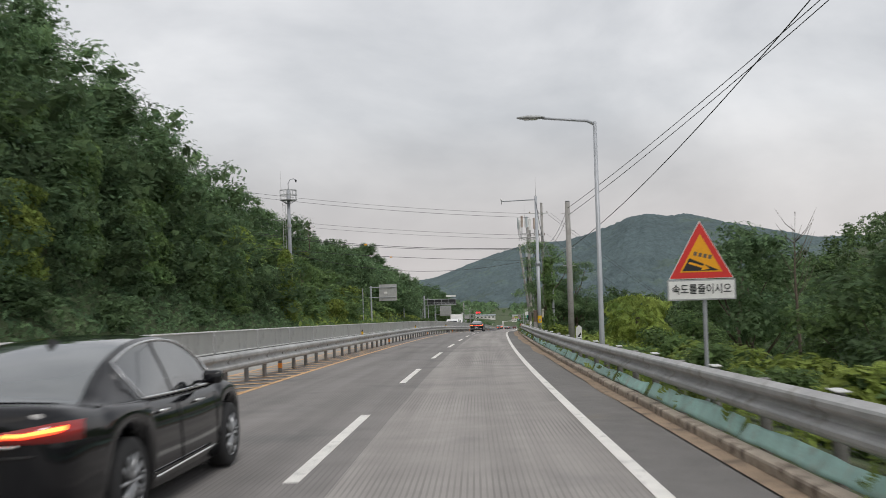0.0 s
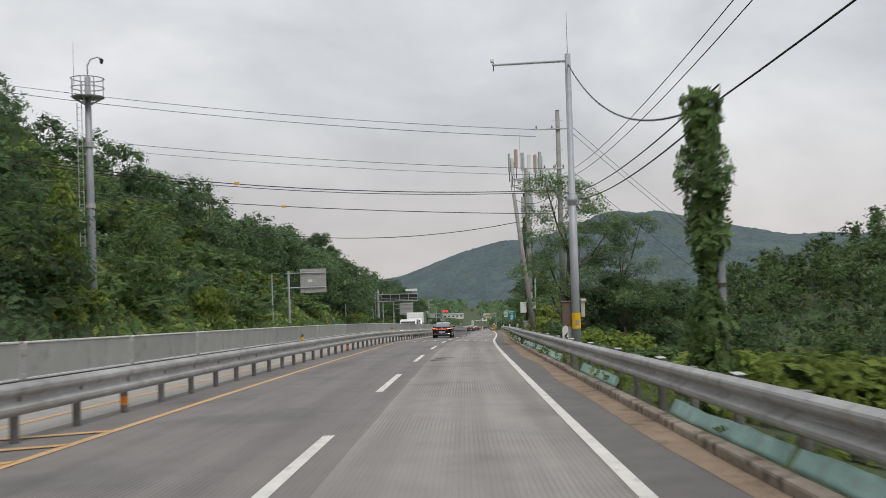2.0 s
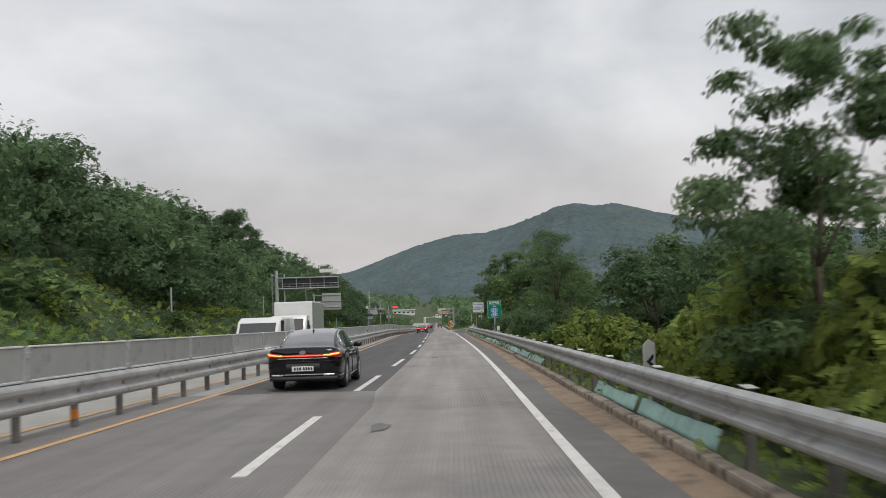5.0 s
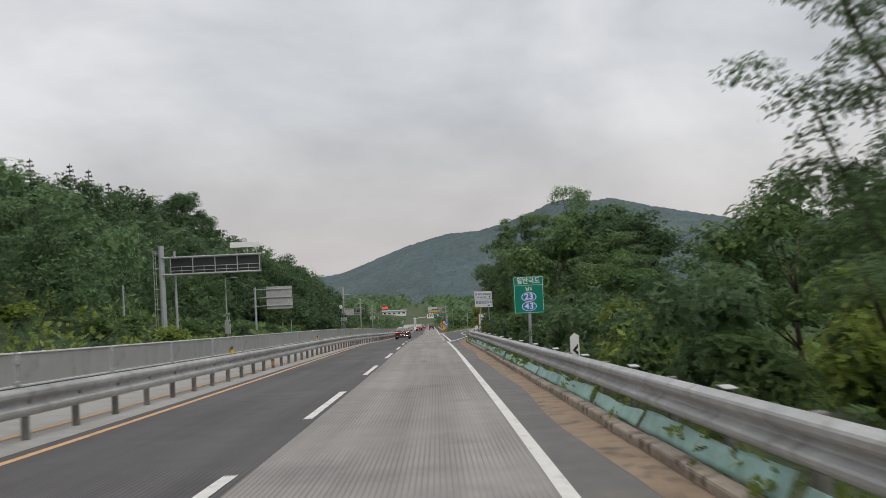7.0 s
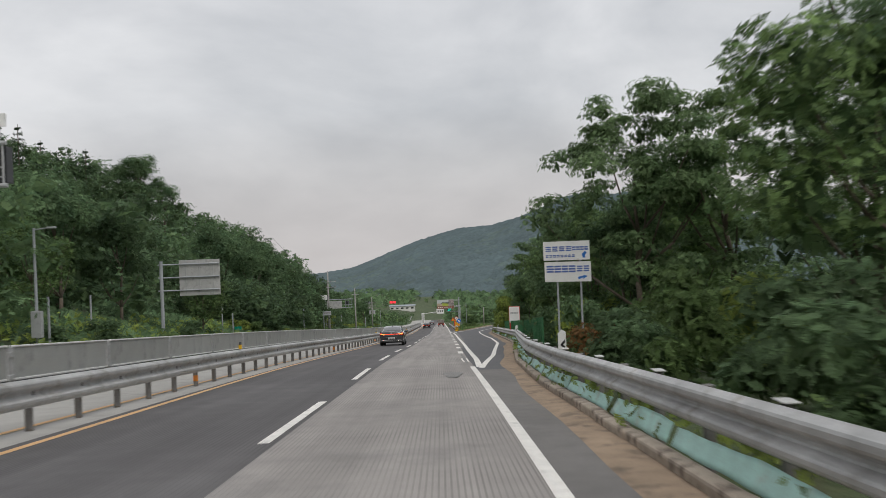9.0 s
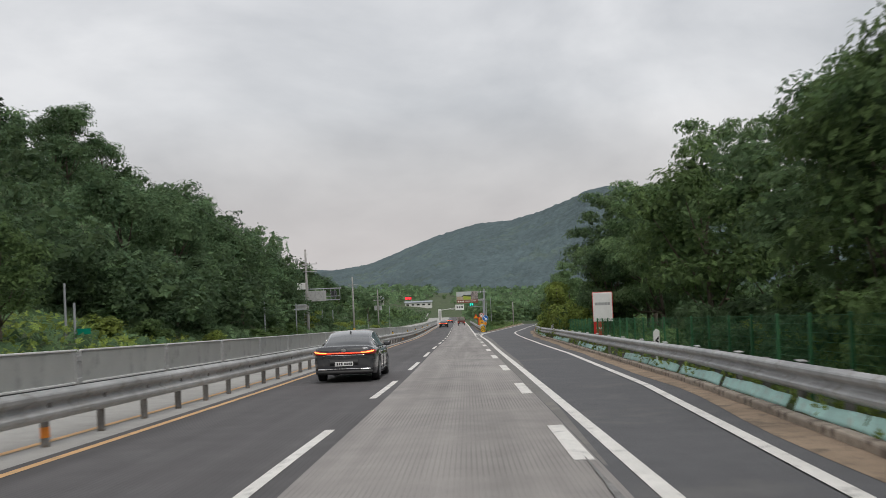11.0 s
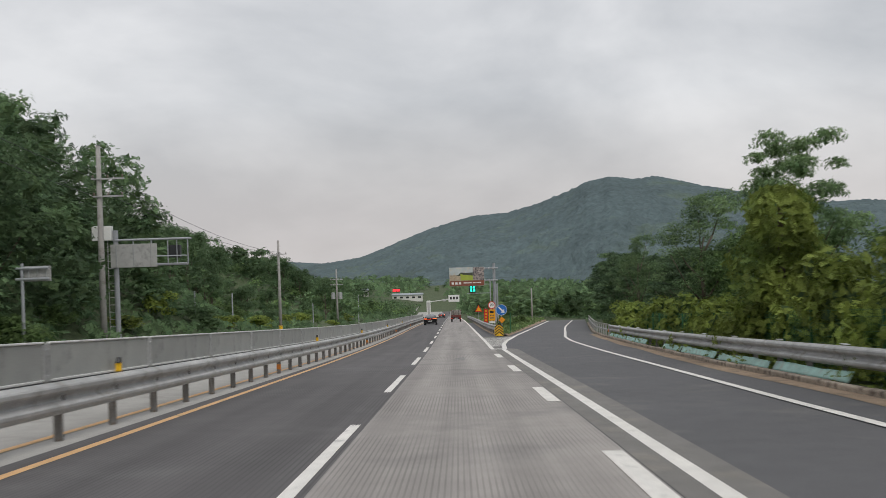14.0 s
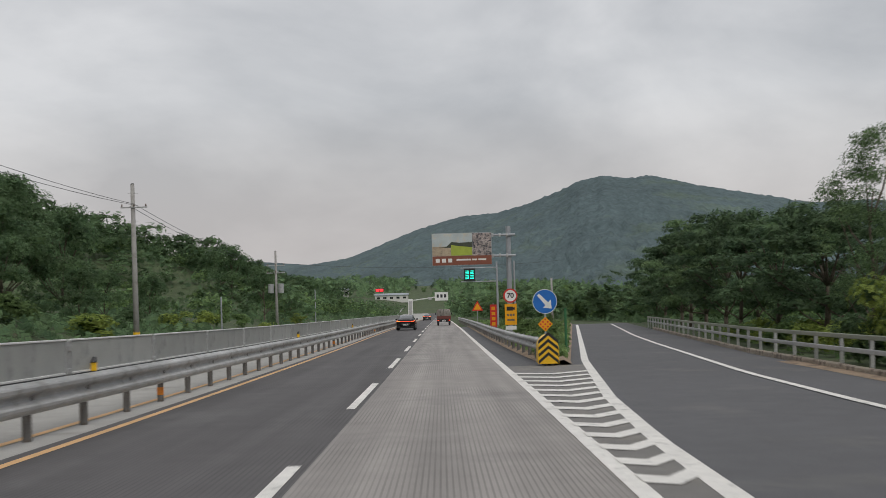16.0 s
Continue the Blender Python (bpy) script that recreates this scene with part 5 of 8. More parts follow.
# ---------------------------------------------------------------- poles, signs, wires
M_POLE_C = material("grey_spun_concrete", (0.30, 0.29, 0.275), 0.85, var=0.18, scale=2.5, fine=50, bump=0.15, second=(0.2, 0.185, 0.165), amount=0.35, blotch=0.8, random_tint=0.12)
M_POLE_S = material("pale_galvanised_pole", (0.36, 0.375, 0.40), 0.5, metal=0.2, var=0.14, scale=3, fine=40, bump=0.05, random_tint=0.1)
M_GREY = material("grey_painted_metal", (0.36, 0.37, 0.37), 0.5, metal=0.15, var=0.12, scale=4, fine=40, bump=0.05, second=(0.26, 0.26, 0.255), amount=0.3, blotch=1.2)
M_BACK = material("bare_sign_back", (0.42, 0.42, 0.41), 0.5, metal=0.2, var=0.14, scale=3, fine=40, bump=0.05, second=(0.30, 0.30, 0.29), amount=0.35, blotch=1.0)
M_WHITEM = material("white_enamel", (0.74, 0.74, 0.72), 0.45, var=0.08, scale=4, fine=30, bump=0.0, second=(0.6, 0.58, 0.54), amount=0.2, blotch=1.5)
M_RED = material("red_reflective_film", (0.62, 0.035, 0.03), 0.4, var=0.1, scale=4, fine=30, bump=0.0)
M_AMBER = material("amber_reflective_film", (0.80, 0.36, 0.01), 0.4, var=0.08, scale=4, fine=30, bump=0.0)
M_YEL = material("yellow_reflective_film", (0.80, 0.47, 0.02), 0.4, var=0.1, scale=4, fine=30, bump=0.0)
M_GREEN = material("green_reflective_film", (0.0, 0.20, 0.13), 0.4, var=0.1, scale=4, fine=30, bump=0.0)
M_BLUE = material("blue_reflective_film", (0.02, 0.15, 0.50), 0.4, var=0.1, scale=4, fine=30, bump=0.0)
M_NAVY = material("navy_print", (0.06, 0.12, 0.38), 0.5, var=0.1, scale=4, fine=30, bump=0.0)
M_CABLE = material("black_cable", (0.035, 0.035, 0.037), 0.6, var=0.2, scale=4, fine=30, bump=0.0)
M_BEIGE = material("beige_plastic", (0.52, 0.49, 0.43), 0.6, var=0.12, scale=4, fine=30, bump=0.03)
M_BROWN = material("brown_cabinet_paint", (0.15, 0.11, 0.085), 0.6, var=0.2, scale=4, fine=30, bump=0.05)
M_FENCE = material("green_fence_paint", (0.035, 0.14, 0.055), 0.6, var=0.15, scale=4, fine=30, bump=0.0)


def upright(u, y, h=0.0, turn=0.0):
    """A level pose at a roadside place, facing back along the road."""
    return Matrix.Translation(spot(u, y, h)) @ Matrix.Rotation(-heading(y) + turn, 4, "Z")


def polygon(name, pts, y, mat, thick=0.004):
    """A flat plate with the outline pts (x, z), its face towards -y."""
    n = len(pts)
    verts = [(x, y, z) for x, z in pts] + [(x, y + thick, z) for x, z in pts]
    faces = [tuple(range(n)), tuple(range(n, 2 * n))[::-1]] + [(i, n + i, n + (i + 1) % n, (i + 1) % n) for i in range(n)]
    me = mesh_of(name, verts, faces, mat)
    bm = bmesh.new()
    bm.from_mesh(me)
    bmesh.ops.recalc_face_normals(bm, faces=bm.faces)
    bm.to_mesh(me)
    bm.free()
    return me


def rect(x0, z0, x1, z1):
    return [(x0, z0), (x1, z0), (x1, z1), (x0, z1)]


def disc(cx, cz, r, n=28, sx=1.0):
    return [(cx + sx * r * math.cos(2 * math.pi * k / n), cz + r * math.sin(2 * math.pi * k / n)) for k in range(n)]


def lettering(name, text, size, mat, y, cx, cz, bold=0.012, squeeze=1.0):
    """Words in the built-in font as a flat mesh facing -y."""
    cu = bpy.data.curves.new(name, "FONT")
    cu.body, cu.size, cu.align_x, cu.align_y, cu.extrude, cu.offset = text, size, "CENTER", "CENTER", 0.001, bold * size
    ob = bpy.data.objects.new(name, cu)
    scene.collection.objects.link(ob)
    bpy.context.view_layer.update()
    me = bpy.data.meshes.new_from_object(ob.evaluated_get(bpy.context.evaluated_depsgraph_get()))
    bpy.data.objects.remove(ob)
    me.name = name
    me.transform(Matrix.Translation((cx, y, cz)) @ Matrix.Rotation(math.pi / 2, 4, "X") @ Matrix.Diagonal((squeeze, 1, 1, 1)))
    me.materials.clear()
    me.materials.append(mat)
    return me


def bars(name, x0, z, widths, tall, mat, y, parent, gap=0.04, rows=1):
    """Writing that is not spelled out: plain bars, each a block or a pair of strokes."""
    x = x0
    for w in widths:
        for k in range(rows):
            a, b = z + tall * k / rows, z + tall * (k + (1.0 if rows == 1 else 0.62)) / rows
            part(name, polygon(name, rect(x, a, x + w, b), y, mat, 0.002), parent)
        x += w + gap


# steep descent warning
sg = thing("warning_sign", "red and amber steep descent triangle over a white board", "traffic sign", upright(5.88, 16.0))
part("post", tube_mesh("post", (0.06, 0.05, -0.6), (0.06, 0.05, 2.9), 0.038, 0.038, M_POLE_S), sg)
tri = [(-0.57, 2.13), (0.57, 2.13), (0.0, 3.16)]
def shrink(pts, f):
    cx, cz = sum(p[0] for p in pts) / len(pts), sum(p[1] for p in pts) / len(pts)
    return [(cx + (x - cx) * f, cz + (z - cz) * f) for x, z in pts]
plate = part("triangle_plate", polygon("triangle_plate", tri, -0.01, M_WHITEM, 0.012), sg)
part("red_border", polygon("red_border", shrink(tri, 0.97), -0.013, M_RED, 0.003), plate)
part("amber_field", polygon("amber_field", shrink(tri, 0.66), -0.016, M_AMBER, 0.003), plate)
part("slope_figure", polygon("slope_figure", [(-0.33, 2.27), (0.33, 2.27), (-0.20, 2.50)], -0.019, M_BLACK, 0.003), plate)
part("slope_arrow", polygon("slope_arrow", [(-0.22, 2.40), (0.02, 2.32), (0.0, 2.28), (0.15, 2.30), (0.06, 2.39), (0.04, 2.355), (-0.20, 2.435)], -0.022, M_AMBER, 0.003), plate)
for k in range(4):
    x = -0.13 + 0.085 * k
    part("car_figure", polygon("car_figure", [(x, 2.545 - 0.02 * k), (x + 0.055, 2.53 - 0.02 * k), (x + 0.075, 2.60 - 0.02 * k), (x + 0.02, 2.615 - 0.02 * k)], -0.019, M_BROWN, 0.003), plate)
board = part("board", polygon("board", rect(-0.60, 1.75, 0.60, 2.115), -0.01, M_GREY, 0.012), sg)
part("board_face", polygon("board_face", rect(-0.575, 1.775, 0.575, 2.09), -0.013, M_WHITEM, 0.003), board)
part("board_words", lettering("board_words", "속도를줄이시오", 0.19, M_BLACK, -0.017, 0.0, 1.935, 0.015, 0.86), board)

# street lamp
lm = thing("street_lamp", "pale grey steel street lamp with an arm over the road", "street lamp", upright(5.95, 29.8))
part("pole", path_mesh("pole", [(0, 0, -0.6), (0, 0, 0.4), (0, 0, 7.95)], [0.10, 0.09, 0.06], M_POLE_S, 12), lm)
part("base_plate", box_mesh("base_plate", (0.36, 0.36, 0.05), M_POLE_S, (0, 0, -0.25), 0.01), lm)
arm = part("arm", path_mesh("arm", [(0, 0, 7.86), (-0.25, 0, 7.99), (-0.9, 0, 8.05), (-1.75, 0, 8.13)], [0.055, 0.045, 0.04, 0.035], M_POLE_S, 10), lm)
bm = bmesh.new()
bmesh.ops.create_uvsphere(bm, u_segments=20, v_segments=10, radius=1.0)
bmesh.ops.transform(bm, matrix=Matrix.Translation((-2.12, 0, 8.17)) @ Matrix.Diagonal((0.48, 0.15, 0.075, 1)), verts=bm.verts)
part("lamp_head", mesh_from(bm, "lamp_head", M_GREY, True), arm, label="flat grey lamp head")
part("lens", box_mesh("lens", (0.46, 0.17, 0.03), M_WHITEM, (-2.12, 0, 8.105), 0.012), arm)


def utility_pole(name, label, u, y, height, r0, r1, group="utility poles", lean=0.0, arms=(), bolts=True, mat=None):
    ob = thing(name, label, "utility pole", upright(u, y) @ Matrix.Rotation(lean, 4, "Y"), group)
    part("shaft", path_mesh("shaft", [(0, 0, -1.5), (0, 0, height * 0.5), (0, 0, height)], [r0, (r0 + r1) / 2, r1], mat or M_POLE_C, 14), ob)
    part("pole_cap", tube_mesh("pole_cap", (0, 0, height), (0, 0, height + 0.05), r1 * 1.08, r1 * 0.7, M_FRAME_DARK, 14), ob)
    if bolts:
        for k in range(4):
            z = height - 0.55 - 0.85 * k
            part("step_bolt", tube_mesh("step_bolt", (-0.30, 0, z), (0.30, 0, z), 0.011, 0.011, M_STEEL, 6), ob)
    for z, w, off in arms:
        a = part("crossarm", box_mesh("crossarm", (w, 0.08, 0.08), M_STEEL, (off, -0.14, z), 0.01), ob)
        for k in range(3):
            x = off - w * 0.45 + w * 0.45 * k
            bm = bmesh.new()
            add_tube(bm, (x, -0.14, z + 0.04), (x, -0.14, z + 0.12), 0.035, 0.05, 10)
            add_tube(bm, (x, -0.14, z + 0.12), (x, -0.14, z + 0.20), 0.05, 0.025, 10)
            part("insulator", mesh_from(bm, "insulator", M_BROWN), a)
    return ob


utility_pole("concrete_pole", "plain grey concrete pole with step bolts behind the guardrail", 6.22, 43.6, 7.06, 0.16, 0.115)
up = utility_pole("utility_pole", "tall concrete utility pole with crossarms rising from the acacia", 7.4, 93.3, 13.4, 0.19, 0.12, arms=((12.35, 2.0, -0.35), (10.05, 1.2, -0.3)))
utility_pole("stay_pole", "leaning bare concrete stay pole behind the guardrail", 6.15, 101.2, 9.9, 0.17, 0.12, lean=-0.115, bolts=False)
utility_pole("utility_pole", "dark utility pole with crossarms beyond the opposite carriageway", -16.5, 331.7, 11.0, 0.19, 0.11, "poles across the road", arms=((9.3, 1.7, 0.5), (8.4, 1.6, 0.5)))
utility_pole("utility_pole", "utility pole with a crossarm beyond the opposite carriageway", -16.7, 379.3, 9.9, 0.19, 0.11, "poles across the road", arms=((8.5, 1.6, 0.1),))
tp = utility_pole("utility_pole", "utility pole carrying transformers beyond the opposite carriageway", -16.5, 424.0, 8.9, 0.18, 0.11, "poles across the road", arms=((7.3, 2.0, 0.0), (6.5, 2.0, 0.0)))
for x in (-0.55, 0.55):
    part("transformer", tube_mesh("transformer", (x, -0.2, 4.3), (x, -0.2, 5.3), 0.3, 0.3, M_GREY, 14), tp)
part("yellow_sleeve", tube_mesh("yellow_sleeve", (0, 0, 0.2), (0, 0, 1.0), 0.205, 0.2, BAND_YELLOW, 14), [o for o in scene.objects if o.name.startswith("utility_pole")][2])
utility_pole("bare_pole", "bare grey pole standing in the valley beyond the ramp", 13.2, 418, 4.9, 0.13, 0.1, bolts=False)

# pole overgrown with creeper
vp = thing("creeper_pole", "thin steel pole hung with a column of green creeper", "pole", upright(6.2, 56.7))
part("shaft", path_mesh("shaft", [(0.05, 0, -1.2), (0.02, 0, 2.6), (-0.03, 0, 5.2)], [0.085, 0.08, 0.065], M_POLE_S, 12), vp)
part("collar", tube_mesh("collar", (0.02, 0, 1.95), (0.02, 0, 2.02), 0.10, 0.10, M_FRAME_DARK, 12), vp)
rng = np.random.default_rng(77)
n = 2800
zz = rng.uniform(-0.8, 5.25, n)
wide = 0.36 + 0.08 * np.sin(zz * 2.1) + 0.07 * np.sin(zz * 5.3) - 0.09 * ((zz > 1.4) & (zz < 2.6))
ang = rng.uniform(0, 6.28, n)
rad = wide * np.sqrt(rng.uniform(0.05, 1.1, n))
cc = np.stack([-0.20 + rad * np.cos(ang), rad * np.sin(ang), zz], 1)
v, f = leaf_quads(cc, np.stack([np.cos(ang), np.sin(ang), 0.3 * np.ones(n)], 1), 0.19, rng, 0.45)
part("creeper", leaf_mesh("creeper", v, f, M_LEAF), vp, label="hanging green creeper leaves")

# camera pole with an arm
cp = thing("camera_pole", "tall pale steel pole with a camera arm, cabinet and yellow band", "pole", upright(6.25, 77.0))
part("shaft", path_mesh("shaft", [(0, 0, -1.2), (0, 0, 6.05), (0, 0, 6.06), (0, 0, 11.9)], [0.175, 0.15, 0.13, 0.115], M_POLE_S, 14), cp)
bm = bmesh.new()
add_tube(bm, (0, 0, 5.85), (0, 0, 6.05), 0.15, 0.235, 14)
add_tube(bm, (0, 0, 6.05), (0, 0, 6.12), 0.235, 0.235, 14)
add_tube(bm, (0, 0, 6.12), (0, 0, 6.35), 0.235, 0.13, 14)
part("flange_collar", mesh_from(bm, "flange_collar", M_POLE_S), cp)
part("yellow_band", tube_mesh("yellow_band", (0, 0, 1.0), (0, 0, 1.62), 0.178, 0.176, BAND_YELLOW, 18), cp)
part("notice", box_mesh("notice", (0.15, 0.01, 0.2), M_GREY, (0.02, -0.18, 1.25)), cp)
ca = part("camera_arm", tube_mesh("camera_arm", (0, 0, 11.62), (-3.0, 0, 11.55), 0.05, 0.04, M_POLE_S, 10), cp)
part("camera", box_mesh("camera", (0.12, 0.24, 0.12), M_WHITEM, (-3.0, 0, 11.72), 0.02), ca)
part("camera_bracket", tube_mesh("camera_bracket", (-2.95, 0, 11.3), (-2.95, 0, 11.66), 0.02, 0.02, M_FRAME_DARK, 8), ca)
part("lightning_rod", tube_mesh("lightning_rod", (0, 0, 11.9), (0, 0, 13.6), 0.018, 0.008, M_STEEL, 6), cp)
cab = part("cabinet", box_mesh("cabinet", (0.42, 0.36, 0.95), M_BROWN, (-0.30, 0.28, 1.55), 0.02), cp, label="brown metal control cabinet")
part("cabinet_roof", box_mesh("cabinet_roof", (0.48, 0.42, 0.04), M_BROWN, (-0.30, 0.28, 2.05), 0.01), cab)
part("cabinet_plinth", box_mesh("cabinet_plinth", (0.46, 0.42, 1.4), M_POLE_C, (-0.30, 0.28, 0.36), 0.02), cab)
horn = part("horn_speaker", box_mesh("horn_speaker", (0.16, 0.22, 0.62), M_BEIGE, (0.28, 0.05, 1.75), 0.03), cp, label="beige horn housing")
part("horn_hood", box_mesh("horn_hood", (0.22, 0.26, 0.12), M_BEIGE, (0.30, 0.0, 2.1), 0.03), horn)

# antenna mast
am = thing("antenna_mast", "concrete mast carrying a ring of pale mobile phone antennas", "antenna mast", upright(6.1, 106.6))
part("shaft", path_mesh("shaft", [(0, 0, -1.2), (0, 0, 6), (0, 0, 12.4)], [0.23, 0.20, 0.16], M_POLE_C, 14), am)
M_PINK = material("pinkish_antenna_cover", (0.55, 0.45, 0.40), 0.5, var=0.08, scale=3, fine=30, bump=0.0)
M_GREYA = material("grey_antenna_cover", (0.42, 0.47, 0.48), 0.5, var=0.08, scale=3, fine=30, bump=0.0)
bm = bmesh.new()
for z in (11.15, 11.6):
    for k in range(12):
        a, b = 2 * math.pi * k / 12, 2 * math.pi * (k + 1) / 12
        add_tube(bm, (1.15 * math.cos(a), 1.15 * math.sin(a), z), (1.15 * math.cos(b), 1.15 * math.sin(b), z), 0.03, 0.03, 6)
for k in range(6):
    a = 2 * math.pi * k / 6 + 0.3
    add_tube(bm, (0, 0, 10.7), (1.12 * math.cos(a), 1.12 * math.sin(a), 11.15), 0.025, 0.025, 6)
    add_tube(bm, (0, 0, 11.6), (1.12 * math.cos(a), 1.12 * math.sin(a), 11.6), 0.025, 0.025, 6)
    add_tube(bm, (1.15 * math.cos(a), 1.15 * math.sin(a), 10.8), (1.15 * math.cos(a), 1.15 * math.sin(a), 13.0), 0.03, 0.03, 6)
part("antenna_frame", mesh_from(bm, "antenna_frame", M_STEEL), am)
for k, mt in enumerate([M_WHITEM, M_PINK, M_GREYA, M_WHITEM, M_GREYA, M_PINK, M_WHITEM, M_GREYA]):
    a = 2 * math.pi * k / 8 + 0.15
    c = Vector((1.22 * math.cos(a), 1.22 * math.sin(a), 12.65 + 0.2 * (k % 3)))
    ant = part("panel_antenna", box_mesh("panel_antenna", (0.13, 0.27, 1.35), mt, bevel=0.03), am, Matrix.Translation(c) @ Matrix.Rotation(a, 4, "Z"))
    part("antenna_cable", tube_mesh("antenna_cable", (0, 0, -1.4), (0, 0, -0.66), 0.03, 0.03, M_CABLE, 6), ant)
for x in (-0.30, 0.30):
    part("panel_antenna", box_mesh("panel_antenna", (0.24, 0.14, 1.5), M_GREYA, (x, -0.22, 9.6), 0.03), am)
part("lightning_rod", tube_mesh("lightning_rod", (-0.4, 0, 12.4), (-0.4, 0, 15.2), 0.025, 0.008, M_STEEL, 6), am)
part("cable_bundle", path_mesh("cable_bundle", [(-0.26, -0.1, 8.8), (-0.30, -0.14, 6), (-0.27, -0.12, 3), (-0.3, -0.12, 1.0)], 0.07, M_CABLE, 8), am)
for x, y_, z, w, h2, mt in [(-0.52, -0.34, 2.30, 0.44, 0.72, M_WHITEM), (0.06, -0.30, 3.15, 0.20, 0.40, M_BEIGE), (-0.22, 0.22, 3.10, 0.16, 0.26, M_GREY), (0.22, -0.30, 2.42, 0.34, 0.42, M_BEIGE), (0.34, -0.24, 1.72, 0.26, 0.36, M_GREY), (0.72, 0.1, 1.66, 0.24, 0.38, M_WHITEM), (-0.40, -0.30, 1.08, 0.26, 0.44, M_GREY), (-0.12, -0.32, 1.02, 0.34, 0.30, M_BEIGE), (-0.30, -0.26, 0.62, 0.50, 0.36, M_BROWN)]:
    bx = part("equipment_box", box_mesh("equipment_box", (w, 0.24, h2), mt, (x, y_, z), 0.025), am)
    part("box_lid", box_mesh("box_lid", (w + 0.03, 0.27, 0.03), mt, (x, y_, z + h2 / 2 + 0.01), 0.008), bx)
    part("box_strap", box_mesh("box_strap", (0.05, 0.20, 0.05), M_FRAME_DARK, (x * 0.5, y_ * 0.5, z)), bx)
part("side_conduit", path_mesh("side_conduit", [(0.34, -0.05, -0.4), (0.36, -0.06, 2.0), (0.40, -0.04, 4.4)], 0.045, M_POLE_S, 8), am)
part("equipment_rack", box_mesh("equipment_rack", (1.25, 0.06, 0.06), M_STEEL, (-0.05, -0.2, 1.32)), am)
part("bracket_arm", box_mesh("bracket_arm", (0.62, 0.06, 0.05), M_FRAME_DARK, (0.4, -0.1, 4.05)), am)
n = 4200
zz = rng.uniform(-0.5, 9.6, n)
ang = rng.uniform(0, 6.28, n)
rad = (0.36 + 0.14 * np.sin(zz * 2.7) + 0.08 * np.sin(zz * 6.1 + 2 * ang)) * rng.uniform(0.55, 1.35, n) * np.where(zz > 7.5, 1 - (zz - 7.5) * 0.22, 1.0)
v, f = leaf_quads(np.stack([rad * np.cos(ang) - 0.06, rad * np.sin(ang) + 0.12, zz], 1), np.stack([np.cos(ang), np.sin(ang), 0.2 * np.ones(n)], 1), 0.14, rng)
part("creeper", leaf_mesh("creeper", v, f, M_LEAF_DARK), am, label="green creeper climbing the mast")
part("creeper_stem", path_mesh("creeper_stem", [(-0.24, 0.05, 0.2), (-0.22, 0.05, 4.0), (-0.2, 0.05, 10.6)], 0.09, M_BARK, 8), am)

# marker posts behind the right rail
MK_BODY = polygon("marker_board", [(-0.10, 0.55), (0.10, 0.55), (0.10, 1.12), (0.0, 1.18), (-0.10, 1.08)], 0.0, M_WHITEM, 0.03)
MK_ARROW = polygon("marker_arrow", [(-0.05, 0.80), (0.07, 0.68), (0.07, 0.76), (0.02, 0.80), (0.07, 0.86), (0.07, 0.94)], -0.006, M_BLACK, 0.004)
MK_POST = tube_mesh("marker_post", (0, 0.05, -0.5), (0, 0.05, 1.0), 0.035, 0.035, M_WHITEM, 8)
for y in (31.2, 72.6, 118.0, 163.2, 207.3, 255.0, 302.0):
    ob = thing("marker_post", "white marker post with a black arrow behind the guardrail", "marker post", upright(RAIL_U(y) + 0.42, y), "marker posts")
    part("marker_board", MK_BODY, ob)
    part("marker_arrow", MK_ARROW, ob)
    part("marker_post", MK_POST, ob)

# green route sign
rs_ = thing("route_sign", "green national road sign with two blue and white number shields", "traffic sign", upright(6.10, 179.0) @ Matrix.Diagonal((1.08, 1, 1, 1)))
part("post", tube_mesh("post", (0.0, 0.06, -0.8), (0.0, 0.06, 3.2), 0.06, 0.06, M_POLE_S), rs_)
pl = part("panel", polygon("panel", rect(-0.56, 1.72, 0.56, 3.2), 0.0, M_GREEN, 0.02), rs_)
part("border", polygon("border", rect(-0.535, 1.745, 0.535, 3.175), -0.003, M_WHITEM, 0.002), pl)
part("green_field", polygon("green_field", rect(-0.522, 1.758, 0.522, 2.84), -0.005, M_GREEN, 0.003), pl)
part("green_head", polygon("green_head", rect(-0.522, 2.852, 0.522, 3.162), -0.005, M_GREEN, 0.003), pl)
part("words", lettering("words", "일반국도", 0.27, M_WHITEM, -0.008, 0, 3.01, 0.012, 0.88), pl)
part("words", lettering("words", "남S", 0.18, M_WHITEM, -0.008, 0.0, 2.70), pl)
for z, num in ((2.38, "23"), (2.0, "43")):
    part("shield_rim", polygon("shield_rim", disc(0.0, z, 0.19, sx=1.45), -0.007, M_WHITEM, 0.002), pl)
    part("shield", polygon("shield", disc(0.0, z, 0.17, sx=1.47), -0.010, M_BLUE, 0.002), pl)
    part("shield_number", lettering("shield_number", num, 0.34, M_WHITEM, -0.014, 0, z, 0.02), pl)

